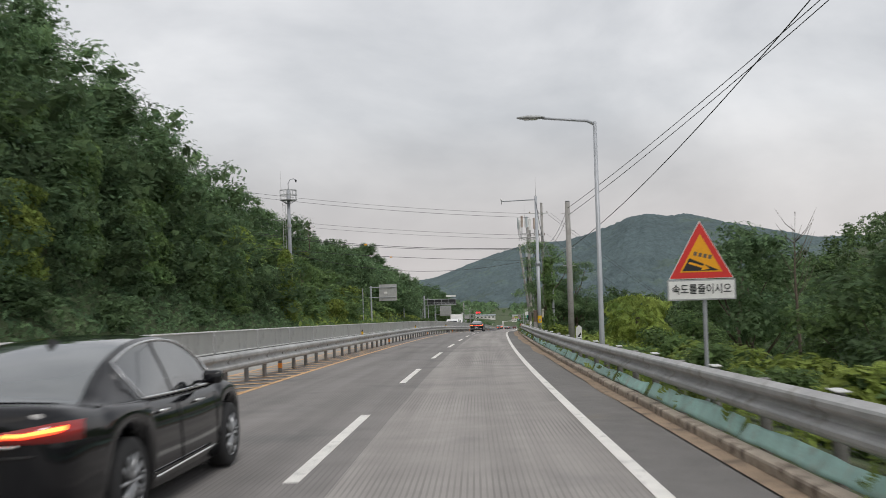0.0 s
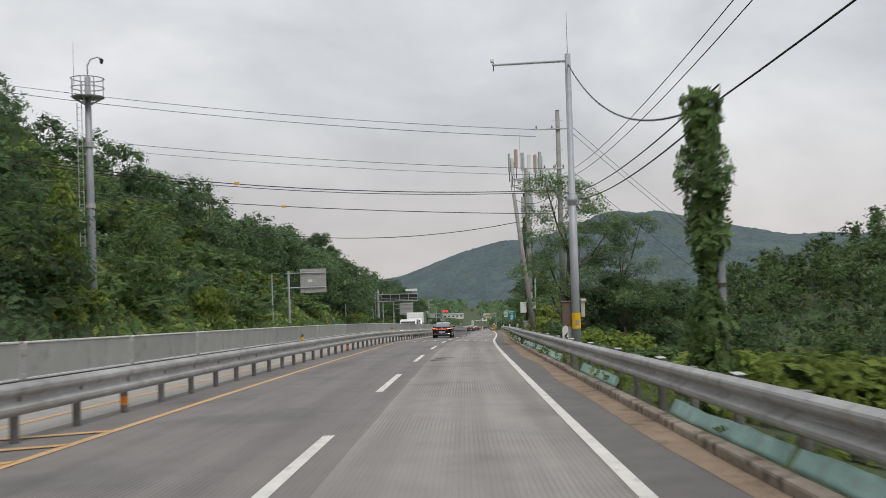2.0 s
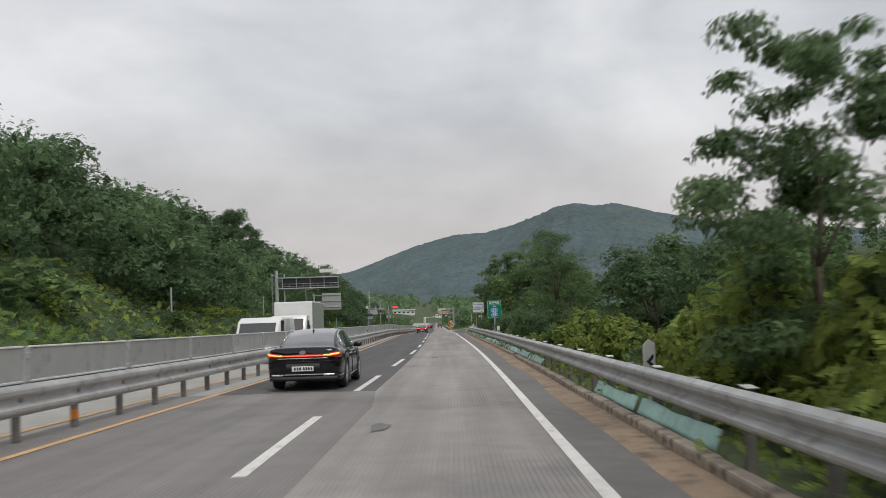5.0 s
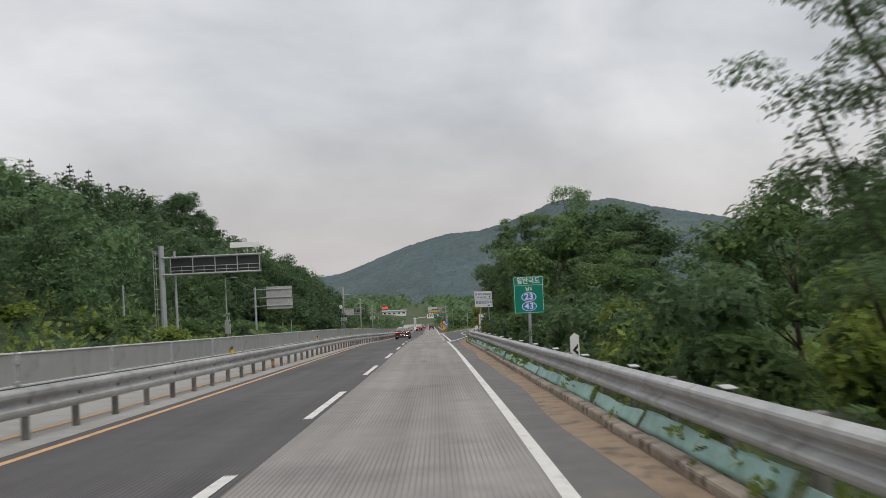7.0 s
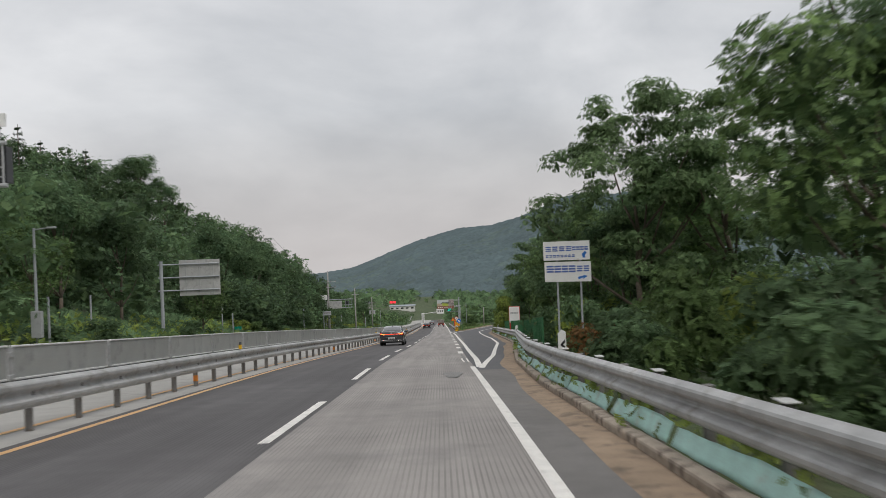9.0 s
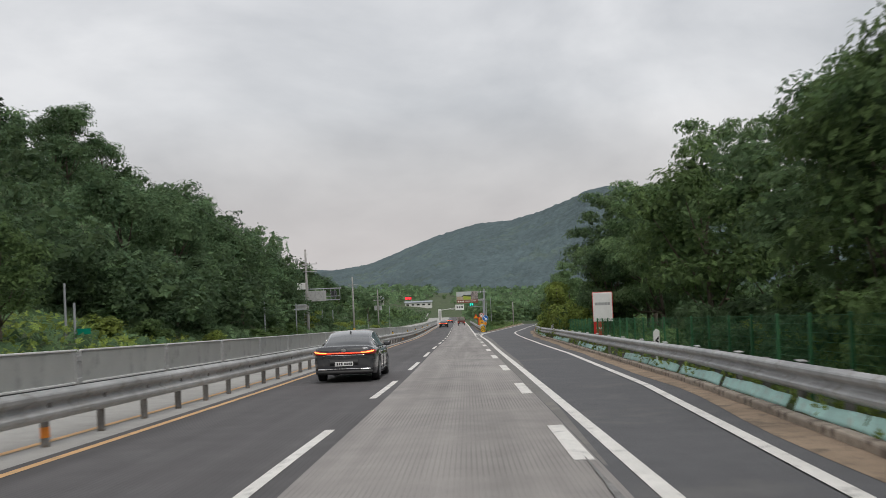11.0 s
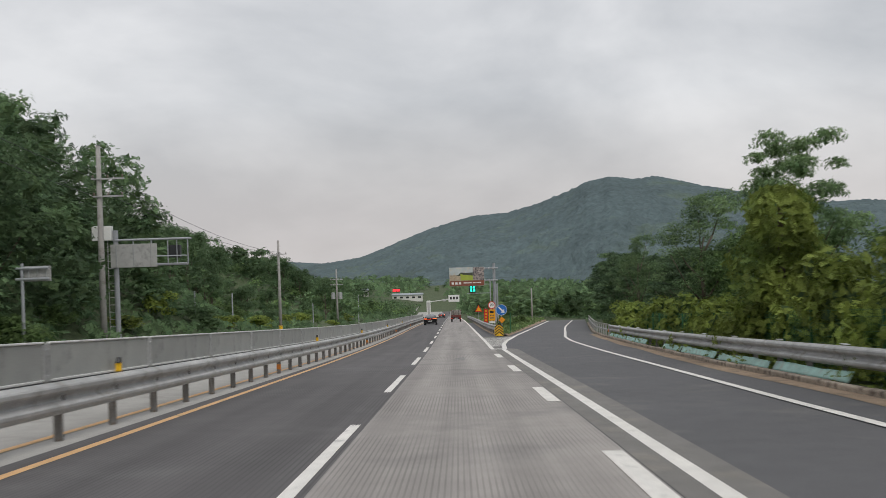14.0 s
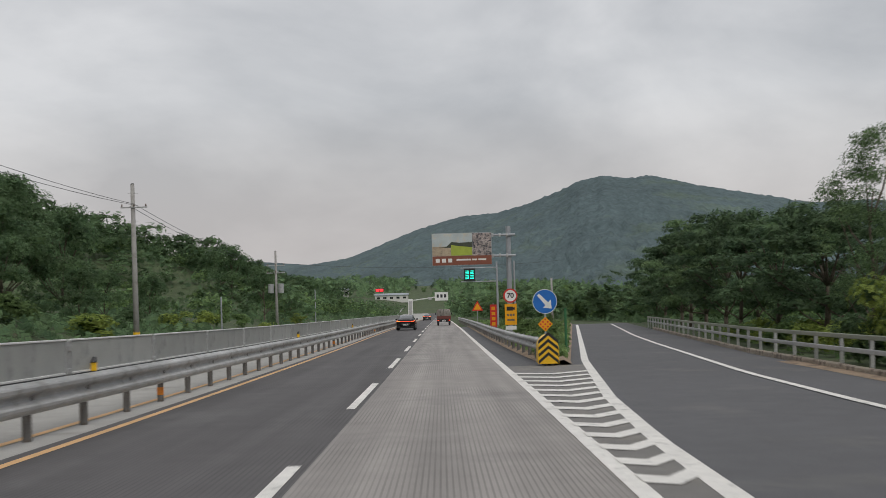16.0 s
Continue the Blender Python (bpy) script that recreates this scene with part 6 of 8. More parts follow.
# two white direction boards
ds = thing("direction_sign", "two white boards with blue writing and arrows on thin posts", "sign", upright(6.28, 211.9, 0.05) @ Matrix.Rotation(radians(-30), 4, "Z"))
for x in (-0.33, 0.42):
    part("post", tube_mesh("post", (x, 0.05, -1.0), (x, 0.05, 3.6), 0.03, 0.03, M_POLE_S), ds)
b1 = part("upper_board", polygon("upper_board", rect(-0.74, 3.15, 0.74, 3.72), 0.0, M_WHITEM, 0.03), ds)
bars("writing", -0.66, 3.42, [0.17, 0.17, 0.17, 0.17], 0.17, M_NAVY, -0.003, b1, 0.05, 3)
bars("writing", 0.20, 3.44, [0.11, 0.11, 0.11, 0.11], 0.14, M_NAVY, -0.003, b1, 0.02, rows=2)
bars("writing", -0.66, 3.24, [0.09] * 8, 0.09, M_NAVY, -0.003, b1, 0.03, rows=2)
part("arrow", polygon("arrow", [(0.52, 3.22), (0.60, 3.20), (0.60, 3.29), (0.66, 3.35), (0.60, 3.41), (0.54, 3.35), (0.50, 3.33)], -0.003, M_BLUE, 0.003), b1)
b2 = part("lower_board", polygon("lower_board", rect(-0.72, 2.50, 0.76, 3.10), 0.0, M_WHITEM, 0.03), ds)
bars("writing", -0.65, 2.78, [0.23, 0.21, 0.19, 0.21], 0.24, M_NAVY, -0.003, b2, 0.03, rows=3)
bars("writing", 0.33, 2.80, [0.17, 0.16], 0.20, M_NAVY, -0.003, b2, 0.05, rows=3)
part("arrow", polygon("arrow", [(0.36, 2.56), (0.52, 2.62), (0.50, 2.57), (0.66, 2.66), (0.50, 2.70), (0.52, 2.67), (0.36, 2.64)], -0.003, M_BLUE, 0.003), b2)

# red and white pylon sign
py = thing("pylon_sign", "tall white and red advertising pylon behind the green fence", "sign", upright(9.6, 274.9) @ Matrix.Diagonal((0.68, 1, 0.83, 1)) @ Matrix.Rotation(radians(-8), 4, "Z"))
part("body", box_mesh("body", (1.50, 0.30, 1.90), M_WHITEM, (0, 0, 2.60), 0.02), py)
part("red_frame", box_mesh("red_frame", (1.56, 0.26, 0.05), M_RED, (0, 0, 3.55)), py)
part("red_frame", box_mesh("red_frame", (0.05, 0.26, 1.90), M_RED, (-0.77, 0, 2.60)), py)
part("red_frame", box_mesh("red_frame", (0.05, 0.26, 1.90), M_RED, (0.77, 0, 2.60)), py)
part("red_foot", box_mesh("red_foot", (0.76, 0.28, 2.0), M_RED, (-0.37, 0, 0.64), 0.02), py)
bars("writing", -0.58, 2.72, [0.2] * 5, 0.18, M_GREY, -0.156, py, 0.04)
bars("writing", -0.52, 1.15, [0.12] * 3, 0.12, M_WHITEM, -0.148, py, 0.04)

# green mesh fence
fence = thing("mesh_fence", "green steel mesh fence overgrown with creeper behind the guardrail", "fence")
FP = box_mesh("fence_post", (0.06, 0.06, 2.0), M_FENCE, (0, 0, 0.55), 0.01)
bm = bmesh.new()
for z in np.arange(0.15, 1.5, 0.15):
    add_box(bm, (0.006, 2.0, 0.006), (0, 1.0, z))
for q in np.arange(0.1, 2.0, 0.12):
    add_box(bm, (0.006, 0.006, 1.4), (0, q, 0.82))
FB = mesh_from(bm, "fence_mesh", M_FENCE)
y = 222.0
while y < 336:
    m = upright(EDGE(y) + 1.6, y)
    d = spot(EDGE(y + 2) + 1.6, y + 2) - spot(EDGE(y) + 1.6, y)
    m2 = Matrix.Translation(spot(EDGE(y) + 1.6, y)) @ Euler((math.atan2(d.z, math.hypot(d.x, d.y)), 0, -math.atan2(d.x, d.y))).to_matrix().to_4x4()
    part("fence_post", FP, fence, m)
    part("fence_mesh", FB, fence, m2)
    y += 2.0

# gore: crash drum, arrow sign, speed sign, railing
gd = thing("crash_drum", "yellow and black chevron crash cushion at the tip of the gore", "crash cushion", upright(4.86, 352.9) @ Matrix.Diagonal((0.72, 0.8, 0.84, 1)))
bm = bmesh.new()
prof = []
for k in range(13):
    a = math.pi * k / 12
    prof.append((0.44 * math.cos(a), 0.62 + 0.48 * math.sin(a)))
prof = [(0.44, 0.10)] + prof + [(-0.44, 0.10)]
part("drum_body", polygon("drum_body", prof, -0.25, M_YEL, 0.7), gd)
for k in range(4):
    z = 0.10 + 0.24 * k
    part("black_chevron", polygon("black_chevron", [(-0.42, z), (0, z + 0.30), (0.42, z), (0.42, z + 0.12), (0, z + 0.42), (-0.42, z + 0.12)], -0.256, M_BLACK, 0.004), gd)
for x in (-0.16, 0.16):
    part("foot", box_mesh("foot", (0.12, 0.5, 0.14), M_BLACK, (x, 0, 0.05), 0.02), gd)
bs = thing("keep_right_sign", "round blue sign with a white arrow over an amber hazard plate", "traffic sign", upright(5.35, 357.5))
part("post", tube_mesh("post", (0, 0.04, -0.6), (0, 0.04, 2.4), 0.035, 0.035, M_POLE_S), bs)
dk = part("disc", polygon("disc", disc(0, 2.0, 0.44), 0.0, M_WHITEM, 0.015), bs)
part("blue_disc", polygon("blue_disc", disc(0, 2.0, 0.42), -0.004, M_BLUE, 0.003), dk)
part("arrow", polygon("arrow", [(-0.28, 2.22), (-0.20, 2.29), (0.12, 1.97), (0.21, 2.06), (0.24, 1.74), (-0.07, 1.78), (0.02, 1.87)], -0.008, M_WHITEM, 0.003), dk)
hz = part("hazard_plate", polygon("hazard_plate", [(0, 0.92), (0.27, 1.19), (0, 1.46), (-0.27, 1.19)], 0.0, M_AMBER, 0.012), bs)
for i in range(3):
    for j in range(3):
        part("reflector_dot", polygon("reflector_dot", disc((i - j) * 0.085, 1.19 + (i + j - 2) * 0.085, 0.035, 10), -0.004, M_RED, 0.003), hz)
sp = thing("speed_sign", "round speed limit sign over a yellow camera warning", "traffic sign", upright(5.15, 370.5))
part("post", tube_mesh("post", (0, 0.04, -0.6), (0, 0.04, 2.7), 0.035, 0.035, M_POLE_S), sp)
d1 = part("disc", polygon("disc", disc(0, 2.45, 0.36), 0.0, M_RED, 0.015), sp)
part("white_field", polygon("white_field", disc(0, 2.45, 0.285), -0.004, M_WHITEM, 0.003), d1)
part("number", lettering("number", "70", 0.34, M_BLACK, -0.008, 0, 2.45, 0.03), d1)
d2 = part("camera_board", polygon("camera_board", rect(-0.30, 0.98, 0.30, 2.04), 0.0, M_AMBER, 0.012), sp)
part("camera_figure", polygon("camera_figure", rect(-0.20, 1.70, 0.12, 1.90), -0.004, M_BLACK, 0.003), d2)
part("camera_figure", polygon("camera_figure", [(0.12, 1.76), (0.20, 1.71), (0.20, 1.89), (0.12, 1.84)], -0.004, M_BLACK, 0.003), d2)
bars("writing", -0.19, 1.42, [0.10, 0.10, 0.10], 0.12, M_BROWN, -0.004, d2)
bars("writing", -0.19, 1.18, [0.38], 0.10, M_BROWN, -0.004, d2)
part("distance_plate", polygon("distance_plate", rect(-0.27, 0.74, 0.27, 0.92), 0.0, M_WHITEM, 0.012), sp)

gore_rail = thing("gore_guardrail", "short weathered guardrail dividing the main road from the ramp", "guardrail")
GR_U = along_table([352, 356, 365, 380, 470], [4.95, 4.75, 4.6, 4.5, 4.45])
y = 354.0
while y < 470:
    part("post", post_right, gore_rail, along(GR_U(y) + 0.1, y, 0.0, False))
    if abs((y - 354) % 4) < 0.01:
        a, b = spot(GR_U(y), y, 0.39), spot(GR_U(y + 4), y + 4, 0.39)
        d = b - a
        part("rail", rail_right, gore_rail, Matrix.Translation(a) @ Euler((math.atan2(d.z, math.hypot(d.x, d.y)), 0, -math.atan2(d.x, d.y))).to_matrix().to_4x4())
    y += 2.0
bm = bmesh.new()
add_tube(bm, (0, 0, 0.30), (0, 0, 0.84), 0.20, 0.20, 16)
part("rail_end", mesh_from(bm, "rail_end", M_STEEL), gore_rail, along(4.98, 353.9, 0, False))
tagged(new("gore_island", ribbon("gore_island", steps(353, 420, 2), [(lambda y: GR_U(y) - 0.05, 0.02), (lambda y: GR_U(y) + 0.1, 0.10), (lambda y: max(GR_U(y) + 0.2, GORE_LINE(y) - 0.7), 0.16), (lambda y: max(GR_U(y) + 0.3, GORE_LINE(y) - 0.45), 0.02)], M_DIRT)), "brown earth island between road and ramp", "ground", kind="structure")

# weeds and low bushes between the gore rail and the ramp
rng_g = np.random.default_rng(77)
gy = rng_g.uniform(355, 450, 5200)
gu = np.array([GR_U(q) + 0.25 + f_ * max(GORE_LINE(q) - 0.6 - GR_U(q) - 0.25, 0.2) for q, f_ in zip(gy, rng_g.uniform(0, 1, len(gy)))])
gh = 0.12 + rng_g.uniform(0, 0.55, len(gy)) * (0.4 + 0.6 * np.abs(wobble(gu, gy, 2.3)))
gv, gf = leaf_quads(spots(gu, gy, gh), np.tile([0.0, -0.4, 0.9], (len(gy), 1)), 0.26, rng_g, 0.6)
thing("gore_weeds", "rough grass and weeds between the road and the ramp", "weeds", kind="stuff", data=leaf_mesh("gore_weeds", gv, gf, M_LEAF))
for u_, y_, h_, w_ in ((5.7, 361.0, 1.1, 1.0), (6.3, 366.0, 1.5, 1.5), (7.2, 372.0, 1.3, 1.8), (6.4, 378.0, 1.6, 1.8), (8.2, 384.0, 1.5, 2.2), (9.6, 392.0, 1.8, 2.4), (7.5, 399.0, 1.7, 2.4)):
    shrub(1 if h_ > 1.4 else 0, u_, y_, h_, w_, "bushy green shrub on the strip between road and ramp", "shrubs on the gore")
gp = thing("green_stake", "slim bright green stake beside the gore rail", "post", upright(6.0, 357.0))
part("shaft", tube_mesh("shaft", (0, 0, -0.3), (0, 0, 1.75), 0.05, 0.045, M_FENCE), gp)

# picture billboard and lit speed panel on their masts
bb = thing("billboard", "billboard of green fields over a brown caption strip", "billboard", upright(6.0, 381.5))
for x, r in ((0.0, 0.17), (0.32, 0.06)):
    part("mast", tube_mesh("mast", (x, 0.3, -0.6), (x, 0.3, 7.0 if r > 0.1 else 4.8), r, r * 0.9, M_POLE_S), bb)
for z in (6.45, 5.15):
    part("outrigger", tube_mesh("outrigger", (-4.6, 0.12, z), (0.42, 0.12, z), 0.07, 0.07, M_POLE_S), bb)
    for k in range(3):
        part("clamp", box_mesh("clamp", (0.1, 0.34, 0.24), M_STEEL, (-1.0 + 0.45 * k, 0.16, z), 0.02), bb)
pb = part("picture_panel", box_mesh("picture_panel", (3.75, 0.12, 2.02), M_GREY, (-2.95, 0, 5.62), 0.01), bb)
P_SKY = material("printed_sky", (0.45, 0.50, 0.50), 0.5, var=0.1, scale=2, fine=20, bump=0.0, second=(0.55, 0.50, 0.40), amount=0.4, blotch=1.0)
P_FIELD = material("printed_field", (0.35, 0.42, 0.06), 0.5, var=0.15, scale=3, fine=20, bump=0.0)
P_DARK = material("printed_trees", (0.05, 0.06, 0.04), 0.5, var=0.3, scale=4, fine=20, bump=0.0)
P_SAND = material("printed_sand", (0.42, 0.34, 0.24), 0.5, var=0.2, scale=4, fine=20, bump=0.0, second=(0.2, 0.16, 0.12), amount=0.4, blotch=2.5)
P_BROWN = material("printed_brown", (0.22, 0.075, 0.045), 0.5, var=0.1, scale=3, fine=20, bump=0.0)
P_MIX = material("printed_photograph", (0.35, 0.30, 0.28), 0.5, var=0.5, scale=5, fine=12, bump=0.0, second=(0.04, 0.04, 0.05), amount=0.55, blotch=2.2)
part("print_sky", polygon("print_sky", rect(-4.80, 5.80, -2.30, 6.60), -0.064, P_SKY, 0.003), pb)
part("print_sand", polygon("print_sand", rect(-4.80, 5.22, -2.30, 5.80), -0.064, P_SAND, 0.003), pb)
part("print_trees", polygon("print_trees", [(-4.4, 5.72), (-3.9, 5.8), (-3.6, 6.08), (-3.1, 6.02), (-2.3, 6.06), (-2.3, 5.72)], -0.068, P_DARK, 0.003), pb)
part("print_field", polygon("print_field", [(-3.62, 5.22), (-3.62, 5.90), (-3.2, 5.82), (-2.3, 5.72), (-2.3, 5.22)], -0.072, P_FIELD, 0.003), pb)
part("print_photo", polygon("print_photo", rect(-2.28, 5.22, -1.10, 6.60), -0.064, P_MIX, 0.003), pb)
part("caption_strip", polygon("caption_strip", rect(-4.80, 4.63, -1.10, 5.20), -0.064, P_BROWN, 0.003), pb)
bars("writing", -4.6, 4.80, [0.25, 0.25, 0.25], 0.24, M_WHITEM, -0.067, pb, 0.14)
bars("writing", -3.3, 4.90, [0.9, 0.3, 0.5], 0.10, M_WHITEM, -0.067, pb, 0.08)

ls = thing("lit_speed_panel", "black signal panel with glowing cyan characters on an arm", "signal", upright(6.2, 397.0))
part("mast", tube_mesh("mast", (0, 0, -0.6), (0, 0, 5.6), 0.09, 0.07, M_POLE_S), ls)
for z in (5.15, 4.05):
    part("arm", tube_mesh("arm", (-2.9, 0, z), (0, 0, z), 0.04, 0.04, M_POLE_S, 8), ls)
lp = part("panel", box_mesh("panel", (0.9, 0.2, 0.98), M_BLACK, (-2.2, -0.08, 4.62), 0.03), ls)
M_CYANLAMP = glowing("cyan_lamps", (0.02, 0.85, 0.62), 1.5)
for x in (-2.39, -2.01):
    for z in (4.81, 4.43):
        for dx, dz, w, h in ((0.0, 0.11, 0.26, 0.05), (-0.03, 0.0, 0.22, 0.05), (0.0, -0.12, 0.28, 0.05), (0.09, 0.0, 0.05, 0.28)):
            part("light_bar", polygon("light_bar", rect(x + dx - w / 2, z + dz - h / 2, x + dx + w / 2, z + dz + h / 2), -0.19 - 0.1 * w * h, M_CYANLAMP, 0.004), lp, label="glowing cyan lamps")
bn = thing("red_banner", "narrow red banner with pale writing on a post", "sign", upright(5.1, 384.5))
part("post", tube_mesh("post", (0, 0.05, -0.6), (0, 0.05, 2.2), 0.03, 0.03, M_POLE_S), bn)
pn = part("cloth", polygon("cloth", rect(-0.22, 0.55, 0.22, 2.1), 0.0, M_RED, 0.01), bn)
for k in range(4):
    part("writing", polygon("writing", rect(-0.12, 0.72 + 0.34 * k, 0.12, 0.94 + 0.34 * k), -0.003, M_AMBER, 0.002), pn)
tw = thing("roadwork_sign", "small amber triangular warning sign on a post", "traffic sign", upright(4.9, 405.0))
part("post", tube_mesh("post", (0, 0.05, -0.6), (0, 0.05, 2.3), 0.03, 0.03, M_POLE_S), tw)
tp2 = part("plate", polygon("plate", [(-0.5, 1.7), (0.5, 1.7), (0, 2.6)], 0.0, M_RED, 0.01), tw)
part("amber_field", polygon("amber_field", [(-0.34, 1.8), (0.34, 1.8), (0, 2.4)], -0.004, M_AMBER, 0.003), tp2)

# ---------------------------------------------------------------- across the road
def plain_post(u, y, h, r, label):
    ob = thing("steel_post", label, "post", upright(u, y), "plain posts across the road")
    part("shaft", tube_mesh("shaft", (0, 0, -1.0), (0, 0, h), r, r * 0.85, M_POLE_S, 10), ob)
    part("foot_box", box_mesh("foot_box", (0.22, 0.22, 0.3), M_GREY, (0, 0, 0.1), 0.02), ob)
    return ob


for u, y, h in ((-18.5, 203.8, 5.1), (-17.5, 165.5, 4.6), (-17.8, 125.3, 6.55), (-17.4, 230.0, 3.6), (-18.46, 317.2, 4.66), (-18.17, 353.6, 4.15), (-18.4, 366.0, 4.2), (-16.2, 398.0, 3.4), (-19.9, 274.7, 4.6), (-21.0, 244.2, 4.3)):
    plain_post(u, y, h, 0.07, "plain pale steel post beside the opposite carriageway")

ms = thing("camera_mast", "tall grey camera mast with a railed cage and side ladder", "mast", upright(-18.3, 89.0))
part("shaft", path_mesh("shaft", [(0, 0, -2.0), (0, 0, 9.0), (0, 0, 15.2)], [0.26, 0.20, 0.15], M_POLE_S, 14), ms)
for z in (11.5, 8.2):
    part("joint_collar", tube_mesh("joint_collar", (0, 0, z - 0.12), (0, 0, z + 0.12), 0.26, 0.26, M_STEEL, 14), ms)
bm = bmesh.new()
for z in (14.1, 14.6, 15.1):
    for k in range(14):
        a, b = 2 * math.pi * k / 14, 2 * math.pi * (k + 1) / 14
        r = 0.85
        add_tube(bm, (r * math.cos(a), r * math.sin(a), z), (r * math.cos(b), r * math.sin(b), z), 0.03, 0.03, 6)
for k in range(8):
    a = 2 * math.pi * k / 8
    add_tube(bm, (0.85 * math.cos(a), 0.85 * math.sin(a), 14.1), (0.85 * math.cos(a), 0.85 * math.sin(a), 15.1), 0.025, 0.025, 6)
    add_tube(bm, (0, 0, 13.6), (0.85 * math.cos(a), 0.85 * math.sin(a), 14.1), 0.03, 0.03, 6)
add_tube(bm, (0, 0, 14.05), (0, 0, 14.1), 0.8, 0.8, 16)
part("cage", mesh_from(bm, "cage", M_GREY), ms)
part("camera_neck", path_mesh("camera_neck", [(0, 0, 15.1), (0.0, 0, 15.8), (0.2, 0, 16.15), (0.55, 0, 16.25), (0.8, 0, 16.15)], 0.04, M_POLE_S, 8), ms)
part("dome_camera", tube_mesh("dome_camera", (0.8, 0, 16.12), (0.8, 0, 15.88), 0.11, 0.07, M_BLACK, 12), ms)
part("lightning_rod", tube_mesh("lightning_rod", (-0.75, 0, 14.8), (-0.75, 0, 17.1), 0.02, 0.008, M_STEEL, 6), ms)
bm = bmesh.new()
for x in (-0.62, -0.36):
    add_tube(bm, (x, 0, 6.0), (x, 0, 13.8), 0.02, 0.02, 6)
for z in np.arange(6.2, 13.8, 0.35):
    add_tube(bm, (-0.62, 0, z), (-0.36, 0, z), 0.013, 0.013, 5)
part("ladder", mesh_from(bm, "ladder", M_STEEL), ms)


def back_sign(u, y, post_h, x0, x1, z0, z1, arms_z, label, patch=True, r=0.13):
    """A road sign for the other carriageway seen from behind: post, arms, back of the panel with its ribs."""
    ob = thing("road_sign_back", label, "traffic sign", upright(u, y), "signs seen from behind")
    part("post", tube_mesh("post", (0, 0, -1.0), (0, 0, post_h), r, r * 0.92, M_POLE_S, 14), ob)
    for z in arms_z:
        part("arm", tube_mesh("arm", (-0.25, -0.02, z), (x1 - 0.05, -0.02, z), 0.055, 0.055, M_POLE_S, 10), ob)
    pan = part("panel_back", box_mesh("panel_back", (x1 - x0, 0.04, z1 - z0), M_BACK, ((x0 + x1) / 2, 0.10, (z0 + z1) / 2), 0.006), ob)
    n = 3
    for k in range(n):
        x = x0 + (x1 - x0) * (k + 0.5) / n
        part("rib", box_mesh("rib", (0.05, 0.05, z1 - z0 - 0.1), M_GREY, (x, 0.055, (z0 + z1) / 2)), pan)
    for k in range(5):
        z = z0 + (z1 - z0) * (k + 0.5) / 5
        part("seam", box_mesh("seam", (x1 - x0 - 0.02, 0.012, 0.012), M_GREY, ((x0 + x1) / 2, 0.075, z)), pan)
    if patch:
        part("label_patch", box_mesh("label_patch", (0.5, 0.02, 0.28), M_WHITEM, (x0 + (x1 - x0) * 0.38, 0.06, (z0 + z1) / 2)), pan)
    return ob


back_sign(-17.94, 132.6, 7.25, 1.22, 3.92, 4.95, 7.42, (7.0, 5.5), "grey back of a wide road sign on a single post")
back_sign(-20.25, 256.9, 7.45, 1.43, 4.72, 4.6, 7.48, (7.15, 6.1, 5.05), "pale back of a large road sign on three arms", False, 0.15)
back_sign(-16.2, 322.6, 4.4, 0.05, 1.15, 3.65, 4.28, (4.2, 3.75), "small pale sign back beside the opposite carriageway", False, 0.07)

# variable message gantry
vg = thing("message_gantry", "grey mast with a dark electronic message board on a railed arm", "gantry", upright(-18.55, 213.0))
part("mast", tube_mesh("mast", (0, 0, -1.0), (0, 0, 8.55), 0.24, 0.21, M_POLE_S, 16), vg)
part("second_mast", tube_mesh("second_mast", (0.85, 0.6, -1.0), (0.85, 0.6, 8.1), 0.10, 0.10, M_POLE_S, 12), vg)
M_BOARD = material("black_message_board", (0.028, 0.03, 0.033), 0.45, var=0.2, scale=3, fine=20, bump=0.0)
vb = part("message_board", box_mesh("message_board", (6.9, 0.45, 1.15), M_BOARD, (4.2, 0.15, 6.95), 0.02), vg, label="dark unlit message board")
bm = bmesh.new()
for z in (7.6, 6.28):
    add_tube(bm, (0.1, -0.25, z), (7.75, -0.25, z), 0.07, 0.07, 10)
for z in (6.85, 6.55):
    add_tube(bm, (0.7, -0.25, z), (7.6, -0.25, z), 0.025, 0.025, 6)
for k in range(5):
    x = 0.75 + 1.72 * k
    add_tube(bm, (x, -0.25, 6.28), (x, -0.25, 7.6), 0.04, 0.04, 8)
for k in range(9):
    x = 0.75 + 0.86 * k
    add_tube(bm, (x, -0.25, 6.28), (x, -0.25, 6.85), 0.02, 0.02, 6)
part("walkway_frame", mesh_from(bm, "walkway_frame", M_GREY), vg)
tb = part("top_board", box_mesh("top_board", (2.3, 0.06, 0.42), M_WHITEM, (6.5, 0.0, 8.35), 0.01), vg)
for x in (5.8, 6.7, 7.4):
    part("top_board_post", tube_mesh("top_board_post", (x, 0.05, 7.6), (x, 0.05, 8.2), 0.03, 0.03, M_GREY, 8), tb)
bm = bmesh.new()
for y2 in (-0.28, 0.28):
    add_tube(bm, (-0.55, y2, 1.0), (-0.55, y2, 8.2), 0.025, 0.025, 6)
for z in np.arange(1.2, 8.2, 0.4):
    add_tube(bm, (-0.55, -0.28, z), (-0.55, 0.28, z), 0.015, 0.015, 5)
for z in (2.0, 3.6, 5.2, 6.8, 8.0):
    add_tube(bm, (-0.55, 0, z), (0, 0, z), 0.03, 0.03, 6)
part("ladder", mesh_from(bm, "ladder", M_STEEL), vg)

